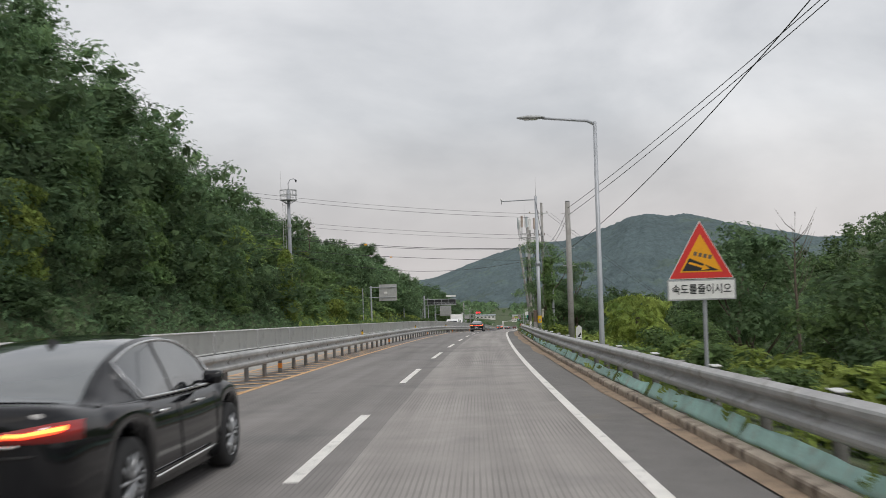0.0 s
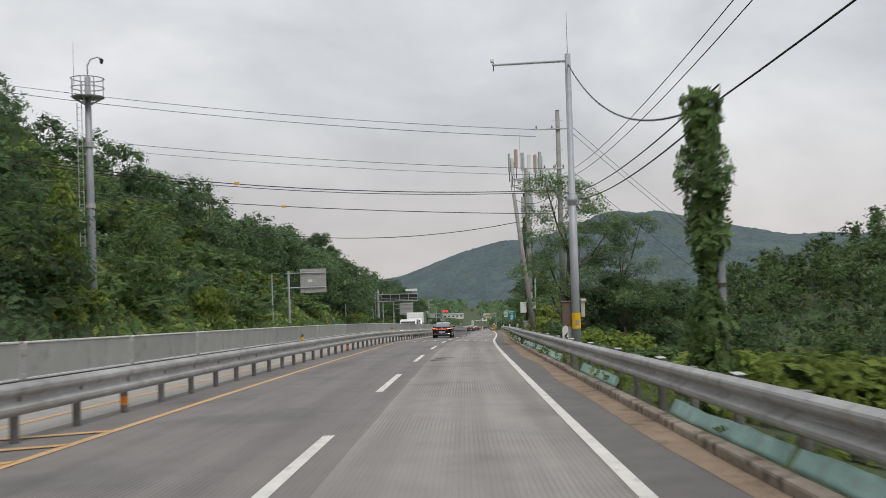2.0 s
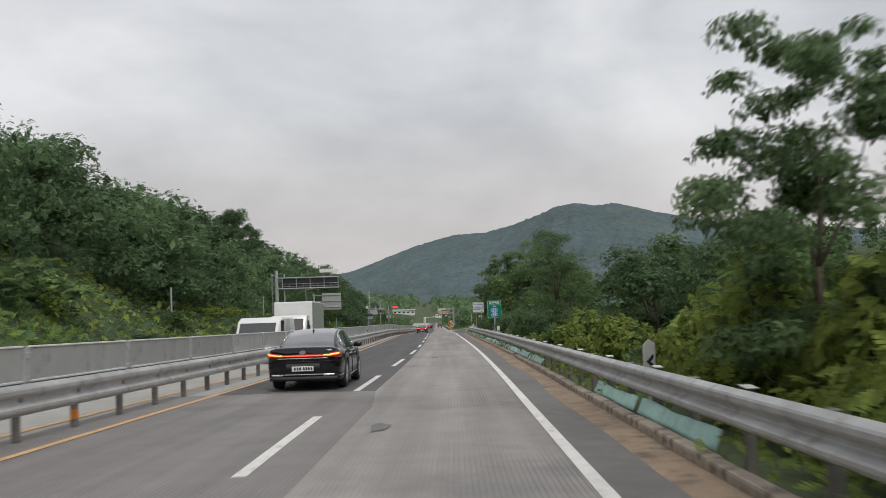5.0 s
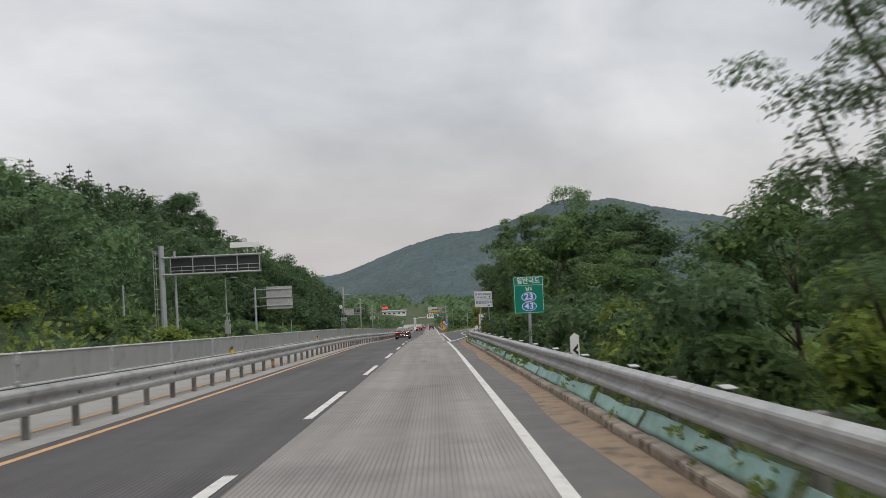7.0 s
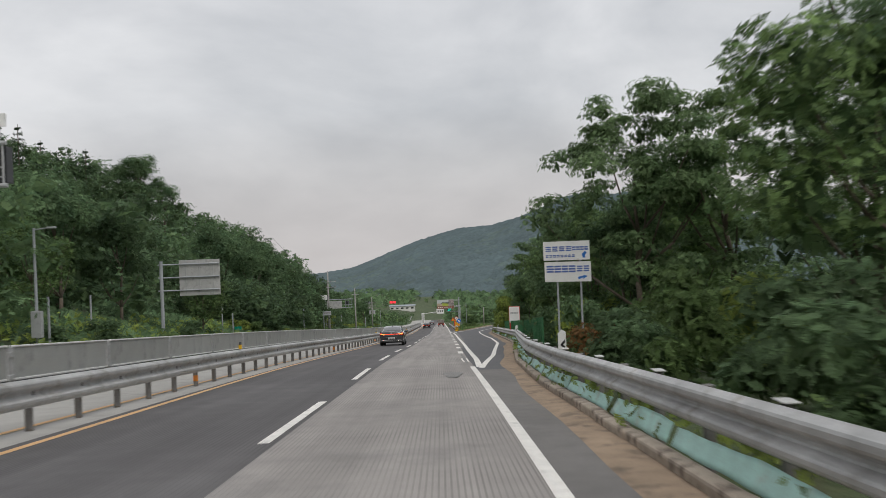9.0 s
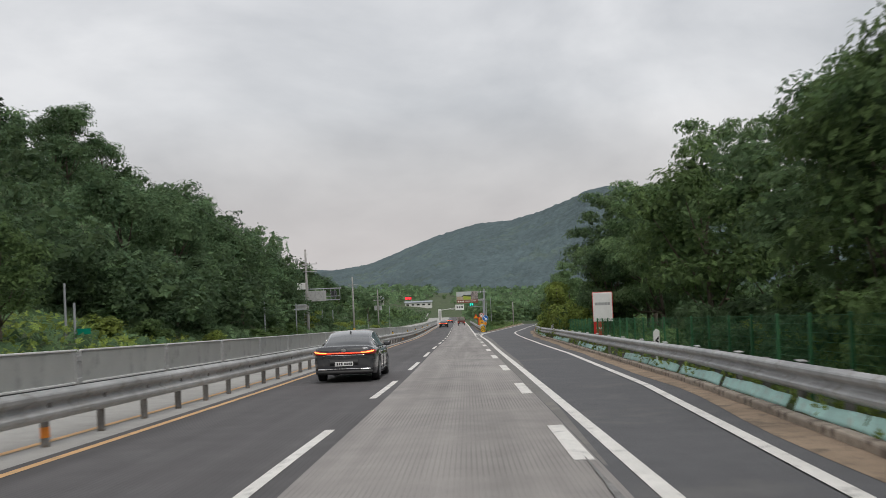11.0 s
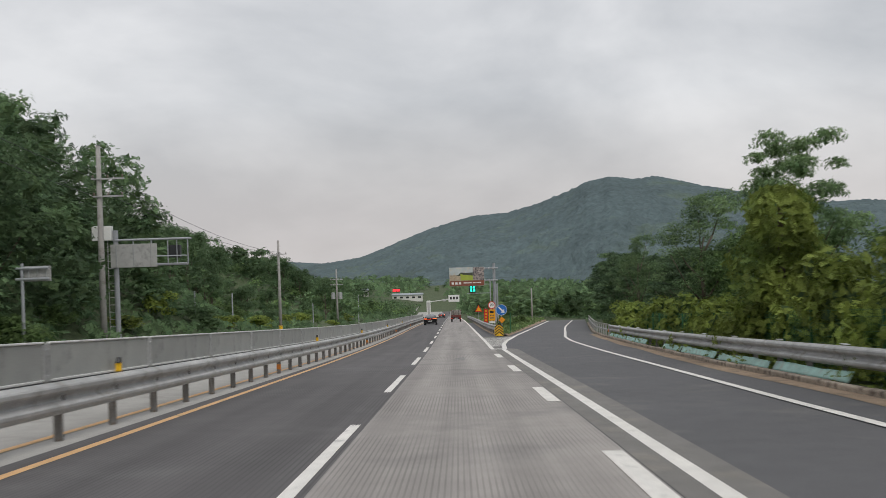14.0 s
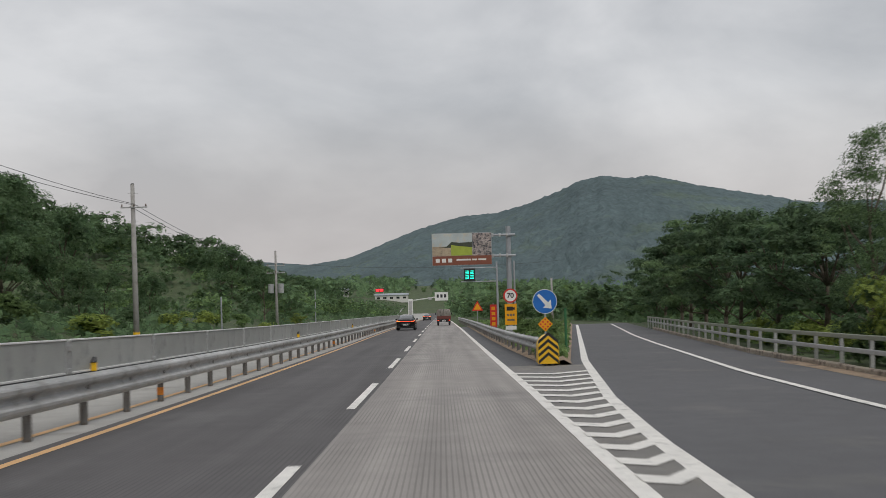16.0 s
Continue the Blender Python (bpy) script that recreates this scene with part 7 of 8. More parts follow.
ll = thing("street_lamp", "slim grey street lamp with a control box across the road", "street lamp", upright(-17.25, 228.4))
part("pole", tube_mesh("pole", (0, 0, -0.8), (0, 0, 6.9), 0.09, 0.06, M_POLE_S, 12), ll)
la = part("arm", tube_mesh("arm", (0, 0, 6.8), (0.75, 0, 6.88), 0.03, 0.03, M_POLE_S, 8), ll)
part("lamp_head", box_mesh("lamp_head", (0.5, 0.16, 0.10), M_GREY, (0.85, 0, 6.88), 0.04), la)
part("control_box", box_mesh("control_box", (0.5, 0.3, 1.3), M_GREY, (0.1, -0.2, 2.2), 0.02), ll)
gs = thing("small_green_sign", "small green direction plate on a grey post", "sign", upright(-18.2, 272.0))
part("post", tube_mesh("post", (0, 0, -0.6), (0, 0, 3.4), 0.06, 0.06, M_POLE_S), gs)
part("plate", box_mesh("plate", (0.75, 0.03, 0.3), M_GREEN, (0.45, -0.02, 1.9)), gs)
cg = thing("camera_gantry", "pale camera gantry with an arm, ladder and orange striped foot", "gantry", upright(-17.0, 335.0))
part("mast", tube_mesh("mast", (0, 0, -0.8), (0, 0, 7.0), 0.15, 0.13, M_POLE_S, 14), cg)
part("striped_foot", tube_mesh("striped_foot", (0, 0, -0.3), (0, 0, 0.9), 0.158, 0.158, BAND_ORANGE, 14), cg)
for z in (6.45, 5.05):
    part("arm", tube_mesh("arm", (0, -0.1, z), (4.0 if z < 6 else 4.2, -0.1, z), 0.06, 0.06, M_POLE_S, 10), cg)
for x in (1.0, 2.0, 2.9, 3.4, 4.0):
    part("arm_strut", tube_mesh("arm_strut", (x, -0.1, 5.05), (x, -0.1, 6.45), 0.03, 0.03, M_POLE_S, 8), cg)
part("camera_box", box_mesh("camera_box", (0.7, 0.35, 0.7), M_BOARD, (3.2, 0.1, 5.75), 0.02), cg)
gp_ = part("sign_back", box_mesh("sign_back", (2.55, 0.05, 1.28), M_BACK, (1.05, -0.20, 5.58), 0.008), cg, label="bare grey back of a sign hung on the arm")
for x in (0.1, 1.05, 2.0):
    part("rib", box_mesh("rib", (0.05, 0.04, 1.18), M_GREY, (x, -0.245, 5.58)), gp_)
for z in (5.0, 5.42):
    part("cage_rail", tube_mesh("cage_rail", (2.4, -0.55, z + 0.1), (4.05, -0.55, z + 0.1), 0.03, 0.03, M_POLE_S, 8), cg)
for x in (-0.95, -0.4):
    part("equipment_box", box_mesh("equipment_box", (0.5, 0.4, 0.8), M_WHITEM, (x, -0.1, 6.85), 0.03), cg)
bm = bmesh.new()
for z in np.arange(0.9, 6.8, 0.4):
    add_tube(bm, (-0.45, 0, z), (-0.15, 0, z), 0.018, 0.018, 5)
add_tube(bm, (-0.45, 0, 0.6), (-0.45, 0, 6.9), 0.02, 0.02, 6)
part("ladder", mesh_from(bm, "ladder", M_STEEL), cg)

# low rail of the side road on the far bank
sr = thing("side_road_rail", "pale steel rail of a side road climbing the far bank", "guardrail")
for k in range(16):
    y0 = 96 + 4 * k
    p0, p1 = spot(-18.4 + 0.03 * k, y0, 1.75 - 0.075 * k), spot(-18.37 + 0.03 * k, y0 + 4, 1.675 - 0.075 * k)
    d = p1 - p0
    part("rail", rail_left, sr, Matrix.Translation(p0) @ Euler((math.atan2(d.z, math.hypot(d.x, d.y)), 0, -math.atan2(d.x, d.y))).to_matrix().to_4x4() @ Matrix.Diagonal((1, 1, 0.6, 1)))
    part("post", post_left, sr, Matrix.Translation(p0 + Vector((0, 0, -0.6))))


# ---------------------------------------------------------------- overhead wires
def wire(a, b, sag, r=0.018, label="black overhead cable sagging between poles"):
    a, b = Vector(a), Vector(b)
    pts = []
    for k in range(25):
        t = k / 24
        p = a.lerp(b, t)
        p.z -= 4 * sag * t * (1 - t)
        pts.append(p)
    return thing("overhead_wire", label, "cable", group="overhead wires", data=path_mesh("overhead_wire", pts, r, M_CABLE, 5))


p_up = spot(7.4, 93.3, 0.45)
for x, z0, z1, r in ((-1.3, 11.5, 20.5, 0.016), (-1.2, 11.9, 20.9, 0.014)):
    wire((p_up.x + x, p_up.y, p_up.z + z0), (p_up.x - 60, 92, p_up.z + z1), 1.35, r, "thin power line crossing high over the road")
for x, z0, z1, r in ((-0.9, 9.63, 17.9, 0.013), (-0.8, 9.25, 17.4, 0.011)):
    wire((p_up.x + x, p_up.y, p_up.z + z0), (p_up.x - 60, 92, p_up.z + z1), 1.35, r, "thin line crossing over the road")
p_am = spot(6.1, 106.6)
high_cable = wire((p_up.x - 0.3, p_up.y, p_up.z + 8.35), (p_up.x - 58, 92, p_up.z + 18.1), 2.56, 0.026)
wire((p_up.x - 0.3, p_up.y, p_up.z + 8.25), (p_up.x - 58, 92.3, p_up.z + 18.0), 2.62, 0.02)
low_cable = wire((p_up.x - 0.3, p_up.y, p_up.z + 7.0), (p_up.x - 56, 92, p_up.z + 13.5), 1.18, 0.022)
part("orange_tag", box_mesh("orange_tag", (0.26, 0.06, 0.16), M_AMBER, (p_up.x - 18.4, 92, p_up.z + 9.2), 0.02), high_cable, label="orange warning tag clipped to the cable")
part("orange_tag", box_mesh("orange_tag", (0.24, 0.06, 0.12), M_AMBER, (p_up.x - 15.8, 92, p_up.z + 7.83), 0.02), low_cable, label="orange warning tag clipped to the cable")
p_p2, p_cp, p_vp = spot(6.22, 43.6), spot(6.25, 77.0), spot(6.2, 56.7)
wire((p_cp.x, p_cp.y, p_cp.z + 11.5), (p_vp.x + 0.1, p_vp.y, p_vp.z + 5.1), 1.1, 0.024)
wire((p_vp.x + 0.1, p_vp.y, p_vp.z + 5.1), (p_p2.x + 3.6, 20.0, p_p2.z + 11.4), 0.75, 0.017)
wire((p_up.x, p_up.y, p_up.z + 8.0), (p_vp.x + 0.1, p_vp.y, p_vp.z + 5.0), 0.7, 0.02)
wire((p_up.x, p_up.y, p_up.z + 8.25), (p_vp.x + 0.1, p_vp.y, p_vp.z + 5.35), 0.6, 0.018)
for dz in (0.0, -0.35):
    wire((p_p2.x, p_p2.y, p_p2.z + 6.75 + dz), (p_p2.x + 4.2, 8.0, p_p2.z + 12.4 + dz * 0.2), 0.35, 0.012, "thin line rising steeply from the concrete pole")
    wire((p_p2.x, p_p2.y, p_p2.z + 6.75 + dz), (p_up.x, p_up.y, p_up.z + 9.2 + dz), 0.9, 0.011, "thin line between the roadside poles")
for x, z in ((0.9, 11.95), (0.7, 11.75), (0.5, 9.7)):
    wire((p_up.x + x, p_up.y, p_up.z + z), (p_up.x + 34, p_up.y + 14, p_up.z + z - 22.0), 1.0, 0.013, "power line falling away into the valley")
p_sp = spot(6.15, 101.2)
wire((p_sp.x - 1.0, p_sp.y, p_sp.z + 7.9), (p_sp.x - 41, p_sp.y, p_sp.z + 15.7), 3.6, 0.024)
p_am = spot(6.1, 106.6)
for za, zb, sag in ((6.6, 9.4, 0.9), (7.4, 10.4, 0.5), (5.6, 8.6, 1.5)):
    wire((p_am.x, p_am.y, p_am.z + za), (p_up.x, p_up.y, p_up.z + zb), sag, 0.014, "thin slack line between the antenna mast and the utility pole")
wire((p_sp.x - 1.0, p_sp.y, p_sp.z + 9.4), (p_up.x, p_up.y, p_up.z + 8.4), 0.5, 0.018)
for k, (ua, ya, za, ub, yb, zb) in enumerate([(-16.2, 331.7, 9.3, -16.6, 379.3, 8.7), (-16.0, 331.7, 8.5, -16.4, 379.3, 8.6), (-16.6, 379.3, 8.7, -16.5, 424, 7.5), (-16.9, 379.3, 8.6, -16.9, 424, 7.4), (-16.5, 424, 7.6, 16, 430, 7.4), (-16.6, 331.7, 9.3, -17.5, 290, 12.5), (-16.9, 331.7, 8.5, -17.9, 290, 11.6)]):
    wire(spot(ua, ya, za), spot(ub, yb, zb), 0.7, 0.014, "thin power line strung between utility poles")

# ---------------------------------------------------------------- vehicles
def paint(name, base, rough=0.22, coat=1.0, metal=0.0):
    return material(name, base, rough=rough, metal=metal, var=0.06, scale=2.0, fine=25, bump=0.0, coat=coat, spec=0.5, second=tuple(0.8 * c + 0.035 for c in base), amount=0.25, blotch=1.4)


M_BLACKP = material("black_car_paint", (0.004, 0.0045, 0.006), rough=0.09, var=0.06, scale=2.0, fine=25, bump=0.0, coat=0.0, spec=0.5)
M_DARKP = paint("charcoal_car_paint", (0.035, 0.036, 0.04))
M_MAROON = paint("maroon_truck_paint", (0.13, 0.03, 0.022), 0.4, 0.4)
M_WHITEP = paint("white_van_paint", (0.74, 0.74, 0.73))
M_CARGLASS = material("tinted_car_glass", (0.022, 0.026, 0.028), 0.06, var=0.05, scale=2, fine=10, bump=0.0, spec=0.8, coat=1.0)
# paler than the other glass: a grey sky reflection put into the base colour
M_SKYGLASS = material("sky_tinted_rear_glass", (0.10, 0.11, 0.115), 0.08, var=0.05, scale=2, fine=10, bump=0.0, spec=0.8, coat=1.0)
M_TYRE = material("tyre_rubber", (0.02, 0.02, 0.021), 0.85, var=0.2, scale=8, fine=60, bump=0.1)
M_ALLOY = material("alloy_rim", (0.42, 0.43, 0.44), 0.35, metal=0.7, var=0.1, scale=8, fine=60, bump=0.0)
M_CHROME = material("chrome_trim", (0.78, 0.78, 0.78), 0.14, metal=1.0, var=0.04, scale=5, fine=30, bump=0.0)
M_TRIM = material("black_plastic_trim", (0.02, 0.02, 0.02), 0.55, var=0.15, scale=6, fine=50, bump=0.03)
M_LENS = material("red_lamp_lens", (0.28, 0.01, 0.008), 0.15, var=0.06, scale=5, fine=30, bump=0.0, coat=1.0)
M_PLATE = material("white_plate", (0.72, 0.72, 0.70), 0.5, var=0.05, scale=5, fine=30, bump=0.0)
M_TARP = material("grey_brown_tarpaulin", (0.22, 0.20, 0.175), 0.85, var=0.25, scale=3, fine=20, bump=0.4, second=(0.09, 0.08, 0.075), amount=0.45, blotch=1.4)
M_TAIL = glowing("lit_tail_lamp", (1.0, 0.06, 0.02), 2.6)
M_TAILHOT = glowing("lit_brake_strip", (1.0, 0.16, 0.03), 6.0)
M_HEAD = glowing("lit_headlamp", (1.0, 0.93, 0.8), 5.0)


def curve(xs, ys):
    xs, ys = np.array(xs, float), np.array(ys, float)

    def f(x):
        x = min(max(x, xs[0]), xs[-1])
        i = int(min(max(np.searchsorted(xs, x) - 1, 0), len(xs) - 2))
        t = (x - xs[i]) / (xs[i + 1] - xs[i])

        def slope(k):
            if k in (0, len(xs) - 1):
                return 0.0 if k == 0 else (ys[-1] - ys[-2]) / (xs[-1] - xs[-2])
            return (ys[k + 1] - ys[k - 1]) / (xs[k + 1] - xs[k - 1])
        h, a, b = xs[i + 1] - xs[i], slope(i), slope(i + 1)
        t2, t3 = t * t, t ** 3
        return float((2 * t3 - 3 * t2 + 1) * ys[i] + (t3 - 2 * t2 + t) * h * a + (-2 * t3 + 3 * t2) * ys[i + 1] + (t3 - t2) * h * b)
    return f


def loft(name, rows, mat, close=False):
    """Skin over rows of equal length."""
    k = len(rows[0])
    verts = [p for r in rows for p in r]
    faces = [(i * k + j, i * k + j + 1, (i + 1) * k + j + 1, (i + 1) * k + j) for i in range(len(rows) - 1) for j in range(k - 1)]
    if close:
        faces += [tuple(range(k)), tuple(range((len(rows) - 1) * k, len(rows) * k))]
    me = mesh_of(name, verts, faces, mat, smooth=True)
    bm = bmesh.new()
    bm.from_mesh(me)
    bmesh.ops.recalc_face_normals(bm, faces=bm.faces)
    bm.to_mesh(me)
    bm.free()
    return me


def wheel(ob, x, y, r, width, rim=M_ALLOY, spokes=10):
    """Tyre with rounded shoulders; a dished rim with spokes in it."""
    side = 1 if x > 0 else -1
    prof = [(-0.5, 0.66), (-0.5, 0.90), (-0.40, 0.985), (-0.2, 1.0), (0.2, 1.0), (0.40, 0.985), (0.5, 0.90), (0.5, 0.66)]
    n = 32
    rows = [[(x + a * width, y + b * r * math.cos(6.28319 * k / n), r + b * r * math.sin(6.28319 * k / n)) for k in range(n + 1)] for a, b in prof]
    wh = part("wheel", loft("tyre", rows, M_TYRE), ob)
    bm = bmesh.new()
    xo = x + side * width * 0.44
    ring = bmesh.ops.create_cone(bm, cap_ends=True, segments=28, radius1=r * 0.68, radius2=r * 0.68, depth=0.02)
    bmesh.ops.transform(bm, matrix=Matrix.Translation((xo - side * 0.07, y, r)) @ Matrix.Rotation(math.pi / 2, 4, "Y"), verts=ring["verts"])
    part("rim_well", mesh_from(bm, "rim_well", M_TRIM), wh)
    bm = bmesh.new()
    for k in range(spokes):
        a = 2 * math.pi * k / spokes
        c, s = math.cos(a), math.sin(a)
        add_tube(bm, (xo, y + 0.06 * r * c, r + 0.06 * r * s), (xo, y + 0.67 * r * c, r + 0.67 * r * s), 0.021, 0.016, 6)
    for k in range(28):
        a, b = 2 * math.pi * k / 28, 2 * math.pi * (k + 1) / 28
        add_tube(bm, (xo, y + 0.675 * r * math.cos(a), r + 0.675 * r * math.sin(a)), (xo, y + 0.675 * r * math.cos(b), r + 0.675 * r * math.sin(b)), 0.014, 0.014, 5)
    add_tube(bm, (xo - side * 0.02, y, r), (xo + side * 0.012, y, r), 0.055, 0.045, 12)
    part("rim", mesh_from(bm, "rim", rim, smooth=True), wh)


def sedan(label, u, y, body_mat, group="cars on the road", rear_glass=M_SKYGLASS, chrome=True):
    """Long fastback saloon: y runs forward from the rear axle, x to its right."""
    ob = thing("car", label, "car", along(u, y, 0.018), group)
    L, over, base, half = 4.97, 1.12, 2.855, 0.935
    r = 0.345
    w_of = curve([-0.06, -0.055, -0.03, 0.02, 0.14, 0.4, 1.0, 2.2, 3.6, 4.4, 4.72, 4.88, 4.91], [0.05, 0.42, 0.66, 0.79, 0.875, 0.915, 0.932, 0.93, 0.925, 0.885, 0.76, 0.48, 0.05])
    top = curve([-0.06, 0.0, 0.1, 0.35, 0.75, 1.2, 2.4, 3.4, 3.8, 4.4, 4.75, 4.91], [0.92, 1.01, 1.035, 1.02, 0.985, 0.965, 0.945, 0.95, 0.965, 0.86, 0.74, 0.62])
    low = curve([-0.06, 0.1, 0.5, 2.0, 4.2, 4.7, 4.91], [0.34, 0.27, 0.21, 0.17, 0.18, 0.2, 0.3])

    def under(s):
        z = low(s)
        for c in (over, over + base):
            d = abs(s - c)
            if d < r + 0.07:
                z = max(z, r + math.sqrt((r + 0.07) ** 2 - d * d))
        return z
    stations = sorted(set([-0.06, -0.055, -0.03, 0.0, 0.04, 0.09, 0.15, 4.80, 4.88, 4.91] + [round(0.15 + 0.062 * k, 3) for k in range(76)]))
    rows = []
    for s in stations:
        w, t, b = w_of(s), top(s), under(s)
        mid = b + 0.45 * (t - b)
        half_row = [(0, b), (w * 0.80, b), (w * 0.965, b + 0.02), (w * 0.99, b + 0.3 * (t - b)), (w, mid), (w * 0.992, b + 0.7 * (t - b)), (w * 0.965, b + 0.86 * (t - b)), (w * 0.92, b + 0.955 * (t - b)), (w * 0.8, t), (w * 0.4, t + 0.012), (0, t + 0.016)]
        rows.append([(x, s - over, z) for x, z in half_row] + [(-x, s - over, z) for x, z in half_row[-2::-1]])
    body = part("body", loft("body", rows, body_mat, True), ob)
    # cabin
    roof = curve([0.62, 0.95, 1.35, 1.8, 2.3, 2.8, 3.2, 3.55, 3.86], [1.0, 1.145, 1.305, 1.42, 1.468, 1.45, 1.365, 1.20, 0.975])
    wtop = curve([0.62, 1.1, 1.8, 2.6, 3.2, 3.86], [0.70, 0.635, 0.595, 0.60, 0.625, 0.72])

    def ring(s):
        wb, wr, zb, zr = w_of(s) * 0.905, wtop(s), top(s) - 0.02, roof(s)
        e = max(zr - 0.045, zb + 0.3 * (zr - zb))
        return [(wb, zb), (wb + 0.35 * (wr + 0.04 - wb), zb + 0.38 * (e - zb)), (wr + 0.055, zb + 0.85 * (e - zb)), (wr + 0.03, e), (wr - 0.03, zr - 0.016), (wr * 0.7, zr + 0.004), (wr * 0.35, zr + 0.014), (0, zr + 0.018)]

    def skin(name, s0, s1, j0, j1, mat, both, lift=0.0, label2=""):
        ss = np.linspace(s0, s1, max(3, int((s1 - s0) / 0.07)))
        for sgn in ((1, -1) if both else (0,)):
            rr = []
            for s in ss:
                q = [(x + lift, s - over, z + lift * 0.5) for x, z in ring(s)[j0:j1 + 1]]
                if sgn == 0:
                    q = q + [(-x, yy, z) for x, yy, z in q[-2::-1]]
                elif sgn < 0:
                    q = [(-x, yy, z) for x, yy, z in q]
                rr.append(q)
            part(name, loft(name, rr, mat), ob, label=label2)
    skin("rear_window", 0.66, 1.72, 4, 7, rear_glass, False, 0.004, "sloping tinted rear window")
    skin("roof", 1.72, 3.02, 4, 7, M_CARGLASS if chrome else body_mat, False, 0.0)
    skin("windscreen", 3.02, 3.86, 4, 7, M_CARGLASS, False, 0.004)
    skin("rear_pillar", 0.62, 1.42, 0, 4, body_mat, True)
    skin("rear_side_window", 1.42, 2.25, 0, 3, M_CARGLASS, True, 0.0)
    skin("front_side_window", 2.31, 3.42, 0, 3, M_CARGLASS, True, 0.0)
    skin("door_pillar", 2.25, 2.31, 0, 3, M_TRIM, True, 0.003)
    skin("front_pillar", 3.42, 3.86, 0, 4, body_mat, True)
    skin("roof_rail", 1.42, 3.42, 3, 4, body_mat, True, 0.002)
    for sgn in (1, -1):
        line = [(sgn * (ring(s)[3][0] + 0.008), s - over, ring(s)[3][1]) for s in np.linspace(1.36, 3.45, 26)]
        back = [(sgn * (ring(s)[0][0] + 0.012), s - over, ring(s)[0][1] + 0.02) for s in np.linspace(3.62, 1.5, 24)]
        tip = [(sgn * (ring(1.33)[1][0] + 0.03), 1.33 - over, 0.5 * (ring(1.33)[0][1] + ring(1.33)[3][1]))]
        part("window_trim", path_mesh("window_trim", line + back + tip + line[:1], 0.012, M_CHROME if chrome else M_TRIM, 6), ob, label="bright strip round the side windows" if chrome else "")
        part("sill_strip", path_mesh("sill_strip", [(sgn * (w_of(s) + 0.006), s - over, 0.30 + 0.02 * (s - 2)) for s in np.linspace(1.62, 3.3, 12)], 0.013, M_CHROME if chrome else M_TRIM, 6), ob)
        for s in (1.72, 2.72):
            part("door_handle", path_mesh("door_handle", [(sgn * (w_of(s + d) * 0.985 + k), s + d - over, 0.83) for d, k in ((0, 0.0), (0.03, 0.028), (0.10, 0.032), (0.17, 0.028), (0.2, 0.0))], 0.013, M_CHROME if chrome else body_mat, 6), ob)
        for s in (1.43, 2.28, 3.42):
            part("door_gap", path_mesh("door_gap", [(sgn * w_of(s) * k, s - over + d, z) for k, z, d in ((0.985, 0.30, 0.10), (1.001, 0.46, 0.03), (1.003, 0.62, 0.0), (0.995, 0.74, 0.0), (0.962, 0.86, 0.0))], 0.006, M_TRIM, 5), ob)
        bm = bmesh.new()
        add_box(bm, (0.20, 0.12, 0.13), (sgn * 1.0, 3.02 - over, 1.03), bevel=0.04)
        add_box(bm, (0.12, 0.05, 0.03), (sgn * 0.88, 3.04 - over, 0.985), bevel=0.01)
        part("mirror", mesh_from(bm, "mirror", body_mat, True), ob)
    # tail: light bar that wraps the corners, lit strip, chrome line, plate, diffuser
    ss = np.linspace(-0.06, 0.42, 60)
    ww = np.array([w_of(s) for s in ss])

    def wrap(x):
        return float(np.interp(abs(x), ww, ss)) - over

    def band(name, x0, x1, z0, z1, mat, out, parent, label2=""):
        rr = []
        for x in np.linspace(x0, x1, 30):
            a, b = z0(abs(x)), z1(abs(x))
            yy = wrap(x)
            sx = math.copysign(max(abs(x) - 0.79, 0) * 0.09 + (out if abs(x) > 0.86 else 0), x)
            rr.append([(x + sx, yy + 0.02, a), (x + sx, yy - out, a), (x + sx, yy - out, b), (x + sx, yy + 0.02, b)])
        return part(name, loft(name, rr, mat), parent, label=label2)
    lens = band("tail_light", -0.90, 0.90, lambda x: 0.80 if x < 0.5 else 0.80 - 0.02 * (x - 0.5), lambda x: 0.875 if x < 0.48 else min(0.93, 0.875 + 0.16 * (x - 0.48)), M_LENS, 0.012, ob, "red light bar across the tail")
    band("light_strip", -0.84, 0.84, lambda x: 0.832 if x < 0.66 else 0.832 + 0.14 * (x - 0.66), lambda x: 0.852 if x < 0.6 else 0.858 + 0.2 * (x - 0.6), M_TAIL, 0.018, lens)
    for sgn in (1, -1):
        xs = (0.50, 0.86) if sgn > 0 else (-0.86, -0.50)
        band("brake_strip", xs[0], xs[1], lambda x: 0.845 + 0.12 * max(x - 0.62, 0), lambda x: 0.865 + 0.16 * max(x - 0.62, 0), M_TAILHOT, 0.022, lens)
        band("exhaust_trim", min(sgn * 0.50, sgn * 0.76), max(sgn * 0.50, sgn * 0.76), lambda x: 0.355, lambda x: 0.405, M_CHROME if chrome else M_TRIM, 0.014, ob)
    if chrome:
        band("chrome_strip", -0.60, 0.60, lambda x: 0.772, lambda x: 0.788, M_CHROME, 0.016, ob)
        band("bumper_strip", -0.72, 0.72, lambda x: 0.385, lambda x: 0.402, M_CHROME, 0.014, ob)
        part("badge", polygon("badge", disc(0, 0.925, 0.05, 16, 1.6), -over - 0.078, M_CHROME, 0.012), ob)
    band("lower_bumper", -0.82, 0.82, lambda x: 0.25, lambda x: 0.345, M_TRIM, 0.008, ob)
